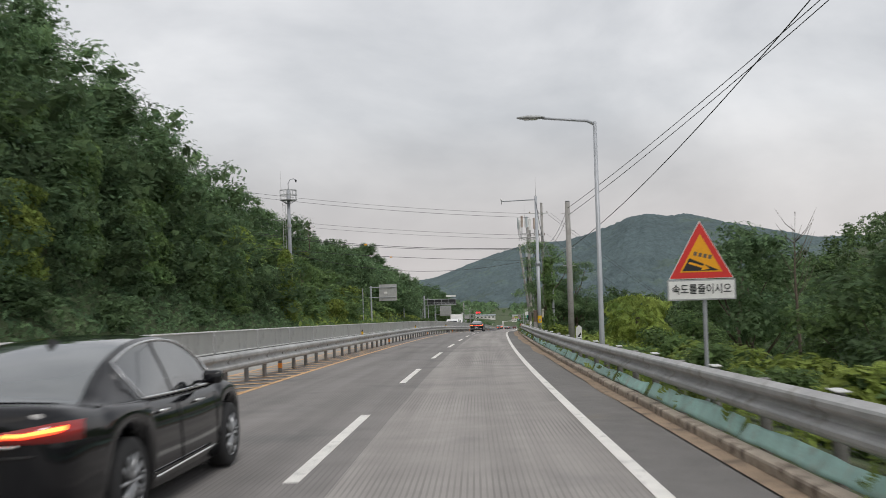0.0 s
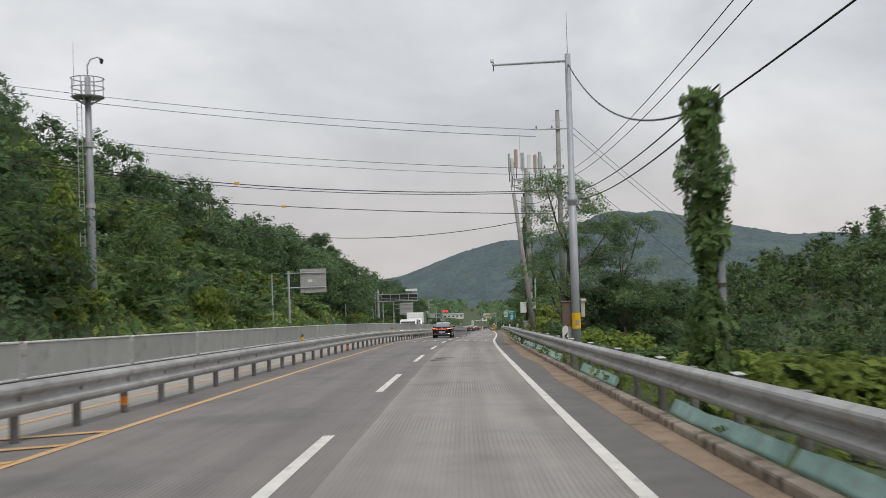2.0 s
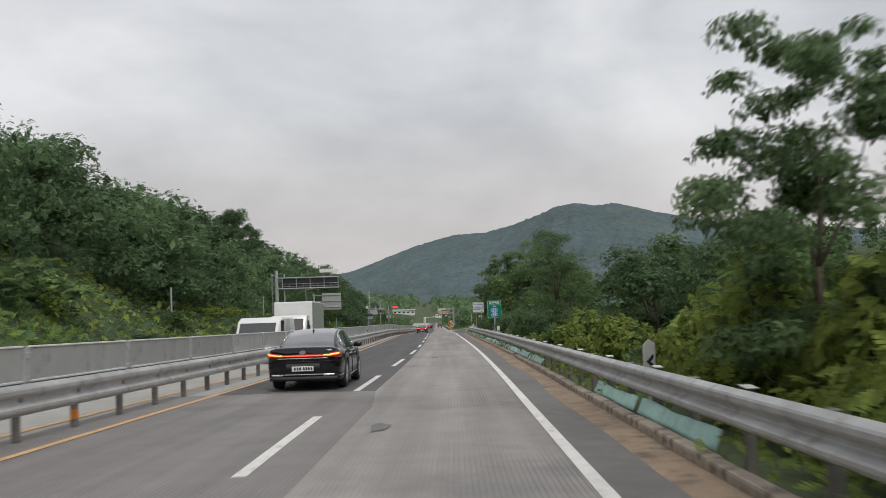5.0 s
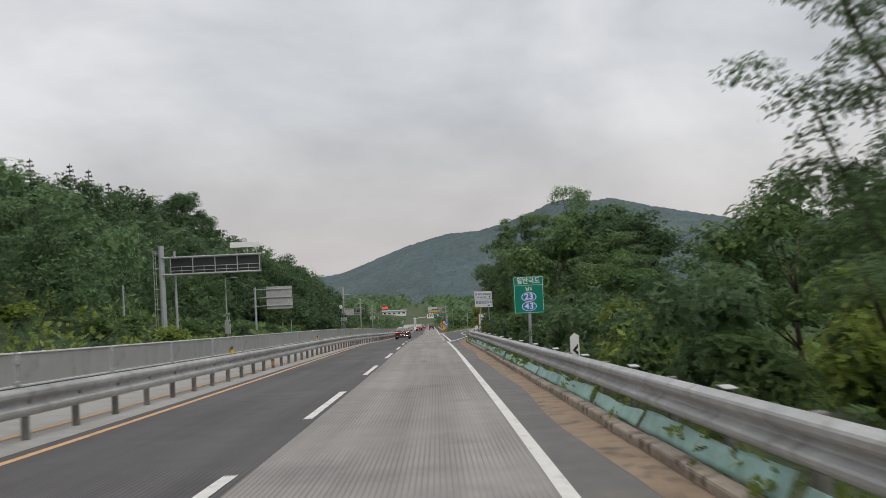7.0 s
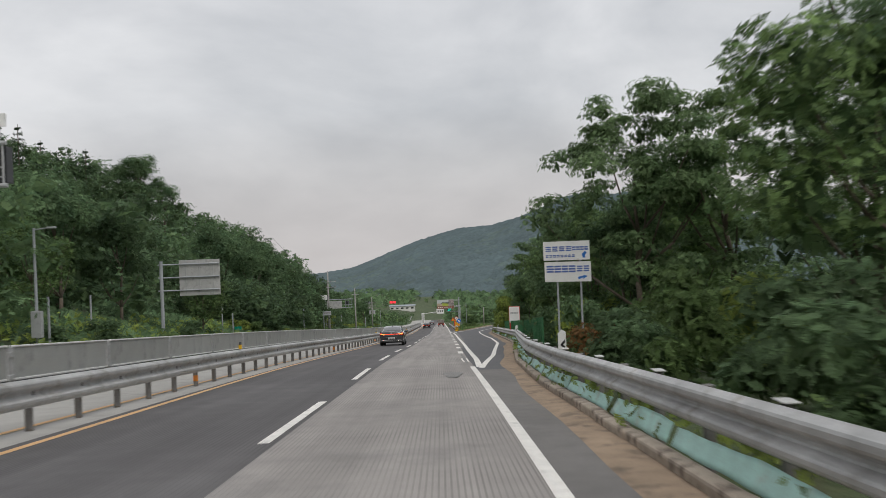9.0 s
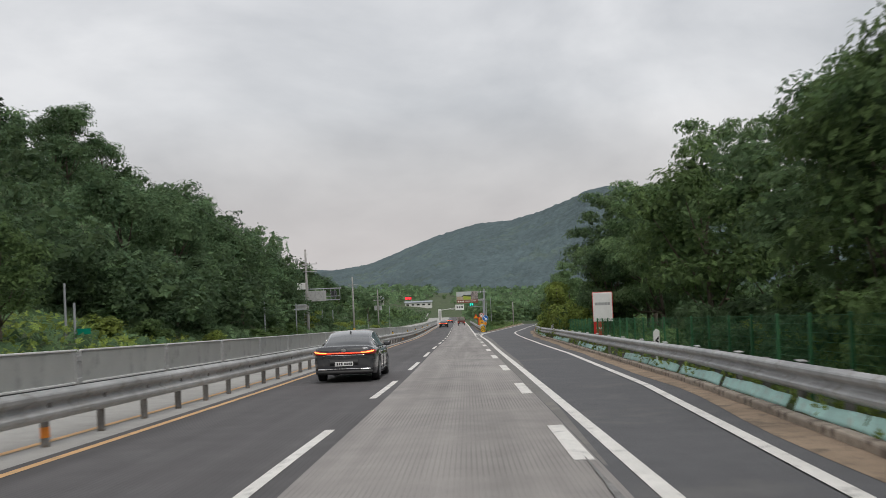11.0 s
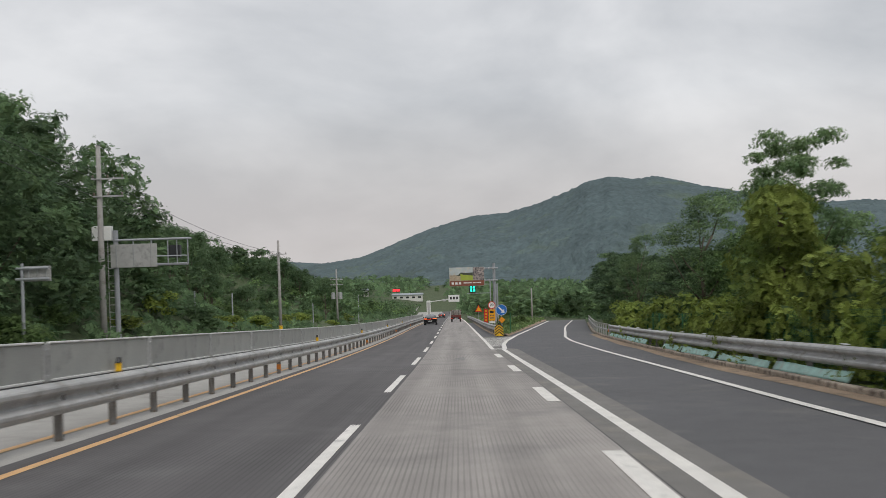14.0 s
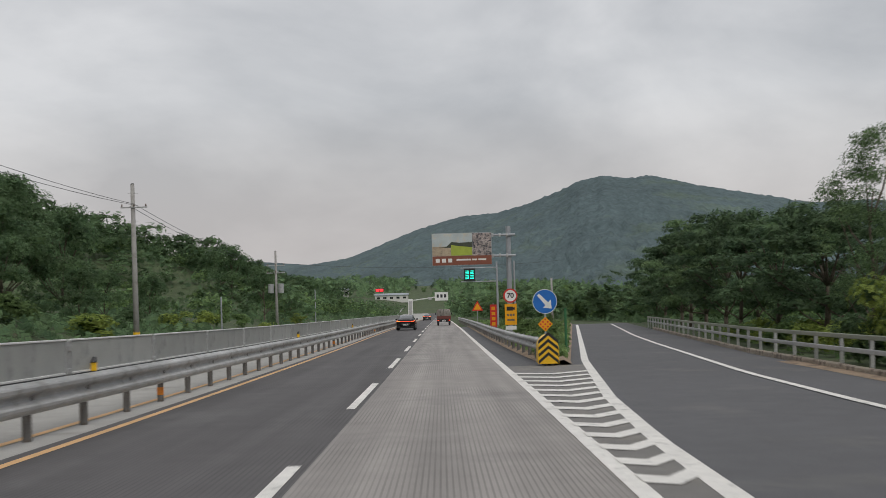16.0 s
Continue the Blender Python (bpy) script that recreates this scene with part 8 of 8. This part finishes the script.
    band("plate_recess", -0.40, 0.40, lambda x: 0.49, lambda x: 0.66, M_TRIM, 0.004, ob)
    plate = part("number_plate", box_mesh("number_plate", (0.52, 0.012, 0.12), M_PLATE, (0, -over - 0.082, 0.535), 0.004), ob)
    for x in (-0.19, -0.125, -0.06, 0.03, 0.09, 0.15, 0.21):
        part("plate_bar", polygon("plate_bar", rect(x - 0.022, 0.50, x + 0.022, 0.57), -over - 0.0915, M_TRIM, 0.002), plate)
    part("boot_gap", path_mesh("boot_gap", [(x, wrap(x) - 0.008, 0.70 + 0.02 * abs(x)) for x in np.linspace(-0.7, 0.7, 13)], 0.006, M_TRIM, 5), ob)
    fin = mesh_of("roof_fin", [(-0.035, 1.62 - over, 1.36), (0.035, 1.62 - over, 1.36), (0.03, 1.86 - over, 1.42), (-0.03, 1.86 - over, 1.42), (-0.006, 1.64 - over, 1.475), (0.006, 1.64 - over, 1.475)], [(0, 1, 5, 4), (1, 2, 5), (0, 4, 3), (2, 3, 4, 5), (0, 3, 2, 1)], M_TRIM)
    part("roof_fin", fin, ob)
    for yy in (0.0, base):
        for x in (-half + 0.125, half - 0.125):
            wheel(ob, x, yy, r, 0.235)
    part("underbody", box_mesh("underbody", (1.5, 4.3, 0.16), M_TRIM, (0, 1.3, 0.30), 0.03), ob)
    return ob


sedan("glossy black fastback saloon with a lit red light bar", -1.80, 6.95, M_BLACKP)
sedan("black saloon with a sky reflection coloured into the rear window and a lit light bar", -1.62, 125.5, M_BLACKP)
sedan("dark saloon with lit red tail lamps in the passing lane", -1.55, 253.0, M_DARKP, rear_glass=M_CARGLASS)
sedan("black saloon with lit red tail lamps far down the road", -1.75, 411.0, M_BLACKP, rear_glass=M_CARGLASS, chrome=False)
sedan("charcoal saloon with lit tail lamps near the valley", -1.6, 528.0, M_DARKP, rear_glass=M_CARGLASS, chrome=False)


def box_section(name, outline, x0, x1, mat, bevel=0.05):
    """A side outline (y, z) pulled across from x0 to x1 with rounded edges."""
    bm = bmesh.new()
    vs = [bm.verts.new((x0, y, z)) for y, z in outline]
    f = bm.faces.new(vs)
    ext = bmesh.ops.extrude_face_region(bm, geom=[f])
    bmesh.ops.translate(bm, vec=(x1 - x0, 0, 0), verts=[q for q in ext["geom"] if isinstance(q, bmesh.types.BMVert)])
    bmesh.ops.recalc_face_normals(bm, faces=bm.faces)
    bmesh.ops.bevel(bm, geom=list(bm.edges), offset=bevel, segments=2, affect="EDGES", profile=0.5)
    return mesh_from(bm, name, mat, True)


def cargo_truck(label, u, y, load=True):
    ob = thing("cargo_truck", label, "truck", along(u, y, 0.018), "cars on the road")
    part("cab", box_section("cab", [(2.9, 0.45), (4.1, 0.40), (4.15, 1.0), (3.75, 1.85), (3.5, 1.97), (2.95, 1.97), (2.9, 1.8)], -0.85, 0.85, M_MAROON, 0.06), ob)
    part("rear_cab_window", polygon("rear_cab_window", rect(-0.6, 1.35, 0.6, 1.8), 2.885, M_CARGLASS, 0.01), ob)
    part("windscreen", polygon("windscreen", rect(-0.7, 1.15, 0.7, 1.75), 4.0, M_CARGLASS, 0.01), ob)
    for sgn in (1, -1):
        part("side_window", box_mesh("side_window", (0.01, 0.75, 0.45), M_CARGLASS, (sgn * 0.853, 3.45, 1.5), 0.003), ob)
        part("mirror", box_mesh("mirror", (0.12, 0.06, 0.28), M_TRIM, (sgn * 1.02, 3.95, 1.45), 0.02), ob)
        part("side_board", box_mesh("side_board", (0.05, 2.85, 0.40), M_MAROON, (sgn * 0.845, 1.4, 0.98), 0.012), ob)
        tl = part("tail_lamp", box_mesh("tail_lamp", (0.28, 0.05, 0.13), M_LENS, (sgn * 0.64, -0.06, 0.63), 0.015), ob)
        part("lit_lamp", box_mesh("lit_lamp", (0.11, 0.02, 0.08), M_TAIL, (sgn * 0.70, -0.09, 0.63), 0.008), tl)
        for yy in (0.75, 3.45):
            wheel(ob, sgn * 0.70, yy, 0.31, 0.2, M_GREY, 8)
        part("mudguard", box_mesh("mudguard", (0.26, 0.02, 0.42), M_TRIM, (sgn * 0.70, 0.32, 0.42), 0.006), ob)
    part("load_bed", box_mesh("load_bed", (1.7, 2.9, 0.08), M_TRIM, (0, 1.4, 0.76), 0.02), ob)
    part("chassis", box_mesh("chassis", (0.9, 3.9, 0.16), M_TRIM, (0, 2.0, 0.62), 0.02), ob)
    tg = part("tailgate", box_mesh("tailgate", (1.7, 0.06, 0.40), M_MAROON, (0, -0.04, 0.98), 0.015), ob)
    for x in (-0.5, 0.0, 0.5):
        part("rib", box_mesh("rib", (0.05, 0.03, 0.36), M_MAROON, (x, -0.075, 0.98), 0.008), tg)
    part("rear_bar", box_mesh("rear_bar", (1.6, 0.08, 0.10), M_TRIM, (0, -0.03, 0.50), 0.02), ob)
    pl = part("number_plate", box_mesh("number_plate", (0.44, 0.012, 0.2), M_PLATE, (0, -0.085, 0.60), 0.004), ob)
    part("plate_bar", polygon("plate_bar", rect(-0.17, 0.55, 0.17, 0.62), -0.095, M_TRIM, 0.002), pl)
    if load:
        rows = []
        rg = random.Random(8)
        for k in range(13):
            yy = 0.02 + 2.75 * k / 12
            row = []
            for x, z in [(-0.84, 1.16), (-0.85, 1.5), (-0.80, 1.80), (-0.55, 1.95), (-0.2, 2.0), (0.02, 1.93), (0.25, 2.02), (0.55, 1.96), (0.80, 1.80), (0.85, 1.5), (0.84, 1.16)]:
                row.append((x + rg.uniform(-0.02, 0.02), yy, z + rg.uniform(-0.04, 0.04)))
            rows.append(row)
        tarp = part("tarpaulin", loft("tarpaulin", rows, M_TARP, True), ob, label="grey-brown canvas lashed over the load")
        for x in (-0.42, 0.02, 0.42):
            part("lashing", path_mesh("lashing", [(x, -0.005, 1.16), (x, -0.01, 1.5), (x, -0.005, 1.97)], 0.03, M_TRIM, 5), tarp)


cargo_truck("small maroon cargo truck with a canvas-covered load", 1.95, 434.0)


def white_van(label, u, y, length, tall, box):
    """An oncoming van or box lorry: its front faces back along the road."""
    ob = thing("white_lorry" if box else "white_van", label, "lorry" if box else "van", along(u, y, 0.018), "oncoming traffic")
    if box:
        part("cab", box_section("cab", [(0.0, 0.42), (0.05, 1.2), (0.35, 2.05), (0.6, 2.15), (1.55, 2.15), (1.6, 0.45)], -0.95, 0.95, M_WHITEP, 0.07), ob)
        part("cargo_box", box_mesh("cargo_box", (2.1, length - 1.8, tall - 0.95), M_WHITEP, (0, 1.75 + (length - 1.8) / 2, 0.95 + (tall - 0.95) / 2), 0.05), ob)
        part("chassis", box_mesh("chassis", (1.0, length - 0.6, 0.3), M_TRIM, (0, length / 2, 0.72), 0.03), ob)
    else:
        part("body", box_section("body", [(0.0, 0.38), (0.0, 0.85), (0.75, 1.12), (1.35, 1.85), (1.8, tall), (length - 0.25, tall), (length, 1.5), (length, 0.38)], -0.95, 0.95, M_WHITEP, 0.09), ob)
    tilt = Matrix.Translation((0, 0.205 if box else 1.0, 1.62 if box else 1.47)) @ Matrix.Rotation(radians(-19 if box else -39), 4, "X")
    part("windscreen", box_mesh("windscreen", (1.6, 0.02, 0.72), M_CARGLASS, (0, 0, 0), 0.008), ob, tilt)
    for sgn in (1, -1):
        part("side_window", box_mesh("side_window", (0.012, 0.8, 0.5), M_CARGLASS, (sgn * 0.953, 0.95 if box else 1.9, 1.6), 0.003), ob)
        part("headlamp", box_mesh("headlamp", (0.3, 0.05, 0.16), M_HEAD, (sgn * 0.68, -0.01, 0.72), 0.02), ob)
        part("mirror", box_mesh("mirror", (0.1, 0.1, 0.25), M_TRIM, (sgn * 1.08, 0.4 if box else 1.15, 1.5), 0.02), ob)
        for yy in (0.85, length - 1.1):
            wheel(ob, sgn * 0.80, yy, 0.36, 0.22, M_GREY, 8)
    part("grille", box_mesh("grille", (0.9, 0.04, 0.18), M_TRIM, (0, -0.01, 0.62), 0.01), ob)
    part("bumper", box_mesh("bumper", (1.8, 0.1, 0.2), M_TRIM, (0, -0.01, 0.46), 0.03), ob)


white_van("white panel van with lit headlamps on the opposite carriageway", -6.6, 141.0, 5.2, 2.0, False)
white_van("white box lorry with lit headlamps on the opposite carriageway", -6.6, 149.5, 6.4, 2.9, True)


# ---------------------------------------------------------------- far down the road
gantry = thing("sign_gantry", "white sign tower and arm holding a chevron board over the road", "gantry", upright(-4.5, 505.0))
part("tower", box_mesh("tower", (0.95, 0.5, 4.6), M_WHITEM, (0, 0, 2.3), 0.04), gantry)
part("tower_panel", polygon("tower_panel", rect(-0.3, 1.0, 0.3, 4.2), -0.262, M_BACK), gantry)
part("arm", path_mesh("arm", [(0.3, 0, 4.3), (2.5, 0, 4.55), (5.4, 0, 4.9), (6.8, 0, 5.0)], 0.10, M_WHITEM), gantry)
brd = part("board", box_mesh("board", (2.7, 0.08, 1.7), M_WHITEM, (6.3, -0.16, 5.0), 0.02), gantry)
for x in (5.55, 6.3, 7.05):
    part("dark_square", polygon("dark_square", rect(x - 0.22, 4.75, x + 0.22, 5.4), -0.206, M_BOARD), brd)
part("side_lamp", box_mesh("side_lamp", (0.8, 0.4, 0.5), M_BACK, (4.0, -0.05, 4.6), 0.05), gantry)

led = thing("lit_sign", "green glowing display sign beside the valley road", "sign", upright(-31, 800.0))
part("panel", box_mesh("panel", (4.4, 0.4, 1.8), M_BOARD, (0, 0, 6.9), 0.05), led)
M_LEDRED = glowing("red_lit_display", (0.95, 0.03, 0.04), 1.6)
for x, w in ((-1.15, 1.7), (1.0, 1.9)):
    part("lit_field", polygon("lit_field", rect(x - w / 2, 6.2, x + w / 2, 7.55), -0.206, M_LEDRED), led)
for x in (-2.0, 2.0):
    part("post", tube_mesh("post", (x, 0.1, -0.5), (x, 0.1, 6.0), 0.15, 0.13, M_POLE_S), led)


def low_building(label, u, y, w, d, h, wall, roof, windows, turn=0.0):
    ob = thing("building", label, "building", upright(u, y, 0.0, turn) @ Matrix.Translation((0, 0, float(ground_height(u, y)))), "valley buildings")
    part("wall", box_mesh("wall", (w, d, h + 1.0), wall, (0, 0, h / 2 - 0.5), 0.05), ob)
    part("roof", box_section("roof", [(-d / 2 - 0.4, h), (-d / 2 - 0.4, h + 0.35), (0, h + 0.9), (d / 2 + 0.4, h + 0.35), (d / 2 + 0.4, h)], -w / 2 - 0.4, w / 2 + 0.4, roof, 0.06), ob)
    for k in range(windows):
        x = -w / 2 + w * (k + 0.5) / windows
        win = part("window", box_mesh("window", (w / windows * 0.6, 0.08, h * 0.42), M_WHITEM, (x, -d / 2 - 0.02, h * 0.56), 0.01), ob)
        part("pane", box_mesh("pane", (w / windows * 0.52, 0.05, h * 0.36), M_CARGLASS, (x, -d / 2 - 0.05, h * 0.56), 0.005), win)


M_WALLP = material("pale_rendered_wall", (0.62, 0.61, 0.58), 0.85, var=0.1, scale=0.8, fine=10, bump=0.1, second=(0.48, 0.46, 0.42), amount=0.3, blotch=0.2)
M_ROOFB = material("blue_grey_sheet_roof", (0.30, 0.33, 0.36), 0.55, var=0.12, scale=0.8, fine=10, bump=0.1)
low_building("long low white shed in the valley", -24, 790, 17, 8, 2.8, M_WALLP, M_ROOFB, 5)
low_building("pale flat-roofed service building in the valley", -50, 770, 10, 8, 3.2, M_WALLP, M_ROOFB, 4, 0.3)
low_building("small grey roofed farm building among the trees", -70, 640, 11, 8, 3.2, M_WALLP, M_ROOFB, 3, -0.3)
low_building("small pale house among valley trees", 38, 690, 12, 9, 3.6, M_WALLP, M_ROOFB, 3, 0.2)
yard = thing("paved_yard", "pale concrete yard beside the valley road", "yard", kind="structure", data=ribbon("paved_yard", steps(640, 745, 15), [(-44, 0.25), (-22, 0.35), (-16, 0.3)], M_OPP))

for u, y, h in ((9.5, 447.0, 6.5), (-16.2, 452.0, 5.5)):
    plain_post(u, y, h, 0.07, "slim pale steel post on the verge")

# a belt of trees closing the end of the valley floor
belt = scatter(61, 260, (-330, 330), (860, 1010), (3.0, 5.5), 9.0) + scatter(62, 230, (9, 60), (440, 720), (5.0, 8.5), 4.6) + scatter(63, 140, (-140, -48), (460, 760), (3.0, 6.0), 6.0)
woods("valley_tree_belt", "belt of dark trees along the far end of the valley", belt, [("broad", 1.2), ("broad", 1.4), ("shrub", 1.3)], [M_LEAF_DARK, M_LEAF, M_LEAF_DARK], 0.12, 60, 620)

# ---------------------------------------------------------------- overgrown stumps, dead wood
def creeper_column(label, u, y, h, w, seed, mat, turn=0.0):
    """A dead trunk wrapped from foot to tip in hanging creeper."""
    rng = np.random.default_rng(seed)
    p = spot(u, y)
    ob = thing("creeper_column", label, "creeper", Matrix.Translation((p.x, p.y, float(line_z(y)) + float(ground_height(u, y)))), "creeper columns")
    part("trunk", tube_mesh("trunk", (0, 0, -0.5), (0, 0, h * 0.93), 0.16, 0.07, M_BARK, 8), ob)
    n = int(1900 * h * w / 8)
    z = rng.uniform(0, 1, n)
    a = rng.uniform(0, 6.28, n)
    rad = w * 0.5 * (0.75 + 0.35 * np.sin(z * 9 + seed) * np.cos(a * 2 + z * 5)) * np.where(z > 0.9, 1 - (z - 0.9) * 6, 1.0) * np.sqrt(rng.uniform(0.35, 1, n))
    c = np.stack([rad * np.cos(a), rad * np.sin(a), z * h], 1)
    nr = np.stack([np.cos(a), np.sin(a), np.full(n, 0.35)], 1)
    v, f = leaf_quads(c, nr, 0.25, rng, 0.4)
    part("creeper", leaf_mesh("creeper", v, f, mat), ob)


for k, (u, y, h, w) in enumerate([(-17.5, 84.0, 6.8, 2.0), (-18.2, 97.0, 5.6, 1.8), (-19.5, 47.0, 7.5, 2.4), (-18.0, 62.0, 5.0, 2.2), (-17.8, 30.0, 6.0, 2.2), (-18.6, 38.0, 4.6, 3.4), (-19.2, 54.0, 5.2, 3.8), (-18.4, 69.0, 4.4, 3.6), (-20.4, 61.0, 6.4, 3.0), (-19.8, 76.0, 5.6, 3.4), (-18.0, 22.0, 4.2, 3.2), (-21.5, 44.0, 6.8, 3.4), (-17.4, 106.0, 3.0, 3.2), (-17.6, 114.0, 2.6, 3.4)]):
    creeper_column("dead trunk wrapped in hanging green creeper", u, y, h, w, 900 + k, M_LEAF_YELLOW if k in (0, 5, 9, 12) else M_LEAF)
creeper_column("rounded bush smothered in yellow-green creeper", 9.0, 41.0, 3.4, 4.6, 931, M_LEAF_YELLOW)
creeper_column("tall bush smothered in dense yellow-green creeper", 11.1, 312.3, 5.2, 3.4, 930, M_LEAF_YELLOW)


def dead_tree(u, y, h, seed):
    rg = random.Random(seed)
    p = spot(u, y)
    ob = thing("dead_tree", "bare grey dead tree with thin twigs", "tree", Matrix.Translation((p.x, p.y, float(line_z(y)) + float(ground_height(u, y)))), "dead trees")
    part("trunk", path_mesh("trunk", [(0, 0, -0.4), (0.05, 0, h * 0.35), (-0.06, 0.05, h * 0.7), (0.04, 0, h)], [0.12, 0.09, 0.05, 0.015], M_BARK), ob)
    for k in range(17):
        z = h * rg.uniform(0.45, 0.92)
        a, l = rg.uniform(0, 6.28), h * rg.uniform(0.05, 0.11)
        q = Vector((math.cos(a), math.sin(a), rg.uniform(1.0, 2.0))) * l
        part("branch", path_mesh("branch", [(0, 0, z), (q.x * 0.5, q.y * 0.5, z + q.z * 0.35), (q.x, q.y, z + q.z)], [0.022, 0.014, 0.005], M_BARK, 5), ob)


dead_tree(16.5, 42.0, 9.6, 3)
dead_tree(-31.0, 148.0, 9.0, 4)

# ---------------------------------------------------------------- tar patches and stains on the driving lane
M_PATCH = material("dark_tar_patch", (0.145, 0.142, 0.138), 0.8, var=0.35, scale=5, fine=60, bump=0.3, second=(0.19, 0.185, 0.178), amount=0.55, blotch=3.0)


M_FAINT = material("worn_dark_patch", (0.20, 0.196, 0.19), 0.85, var=0.3, scale=4, fine=60, bump=0.3, second=(0.25, 0.245, 0.235), amount=0.5, blotch=2.0)


def patch(u, y, w, l, seed):
    rg = random.Random(seed)
    pts = []
    for k in range(36):
        a = 2 * math.pi * k / 36
        q = rg.uniform(0.86, 1.06) + 0.12 * math.sin(3 * a + seed) + 0.08 * math.sin(5 * a)
        pts.append(spot(u + 0.5 * w * q * math.cos(a), y + 0.5 * l * q * math.sin(a), 0.0165))
    c = spot(u, y, 0.0175)
    thing("road_patch", "dark tar patch on the concrete lane", "road patch", group="road patches", data=mesh_of("road_patch", pts + [c], [(k, (k + 1) % 36, 36) for k in range(36)], M_FAINT if l > 2 else M_PATCH))


for k, (u, y, w, l) in enumerate([(1.0, 76.2, 0.82, 0.8), (0.86, 74.6, 0.7, 0.5), (1.75, 179.0, 0.32, 2.7), (1.7, 321.0, 0.4, 2.7), (2.7, 210.0, 0.55, 2.8), (0.9, 116.5, 0.3, 1.1), (1.2, 142.0, 0.3, 1.4), (3.3, 221.0, 0.13, 11.0), (3.32, 233.0, 0.10, 6.0)]):
    patch(u, y, w, l, 40 + k)
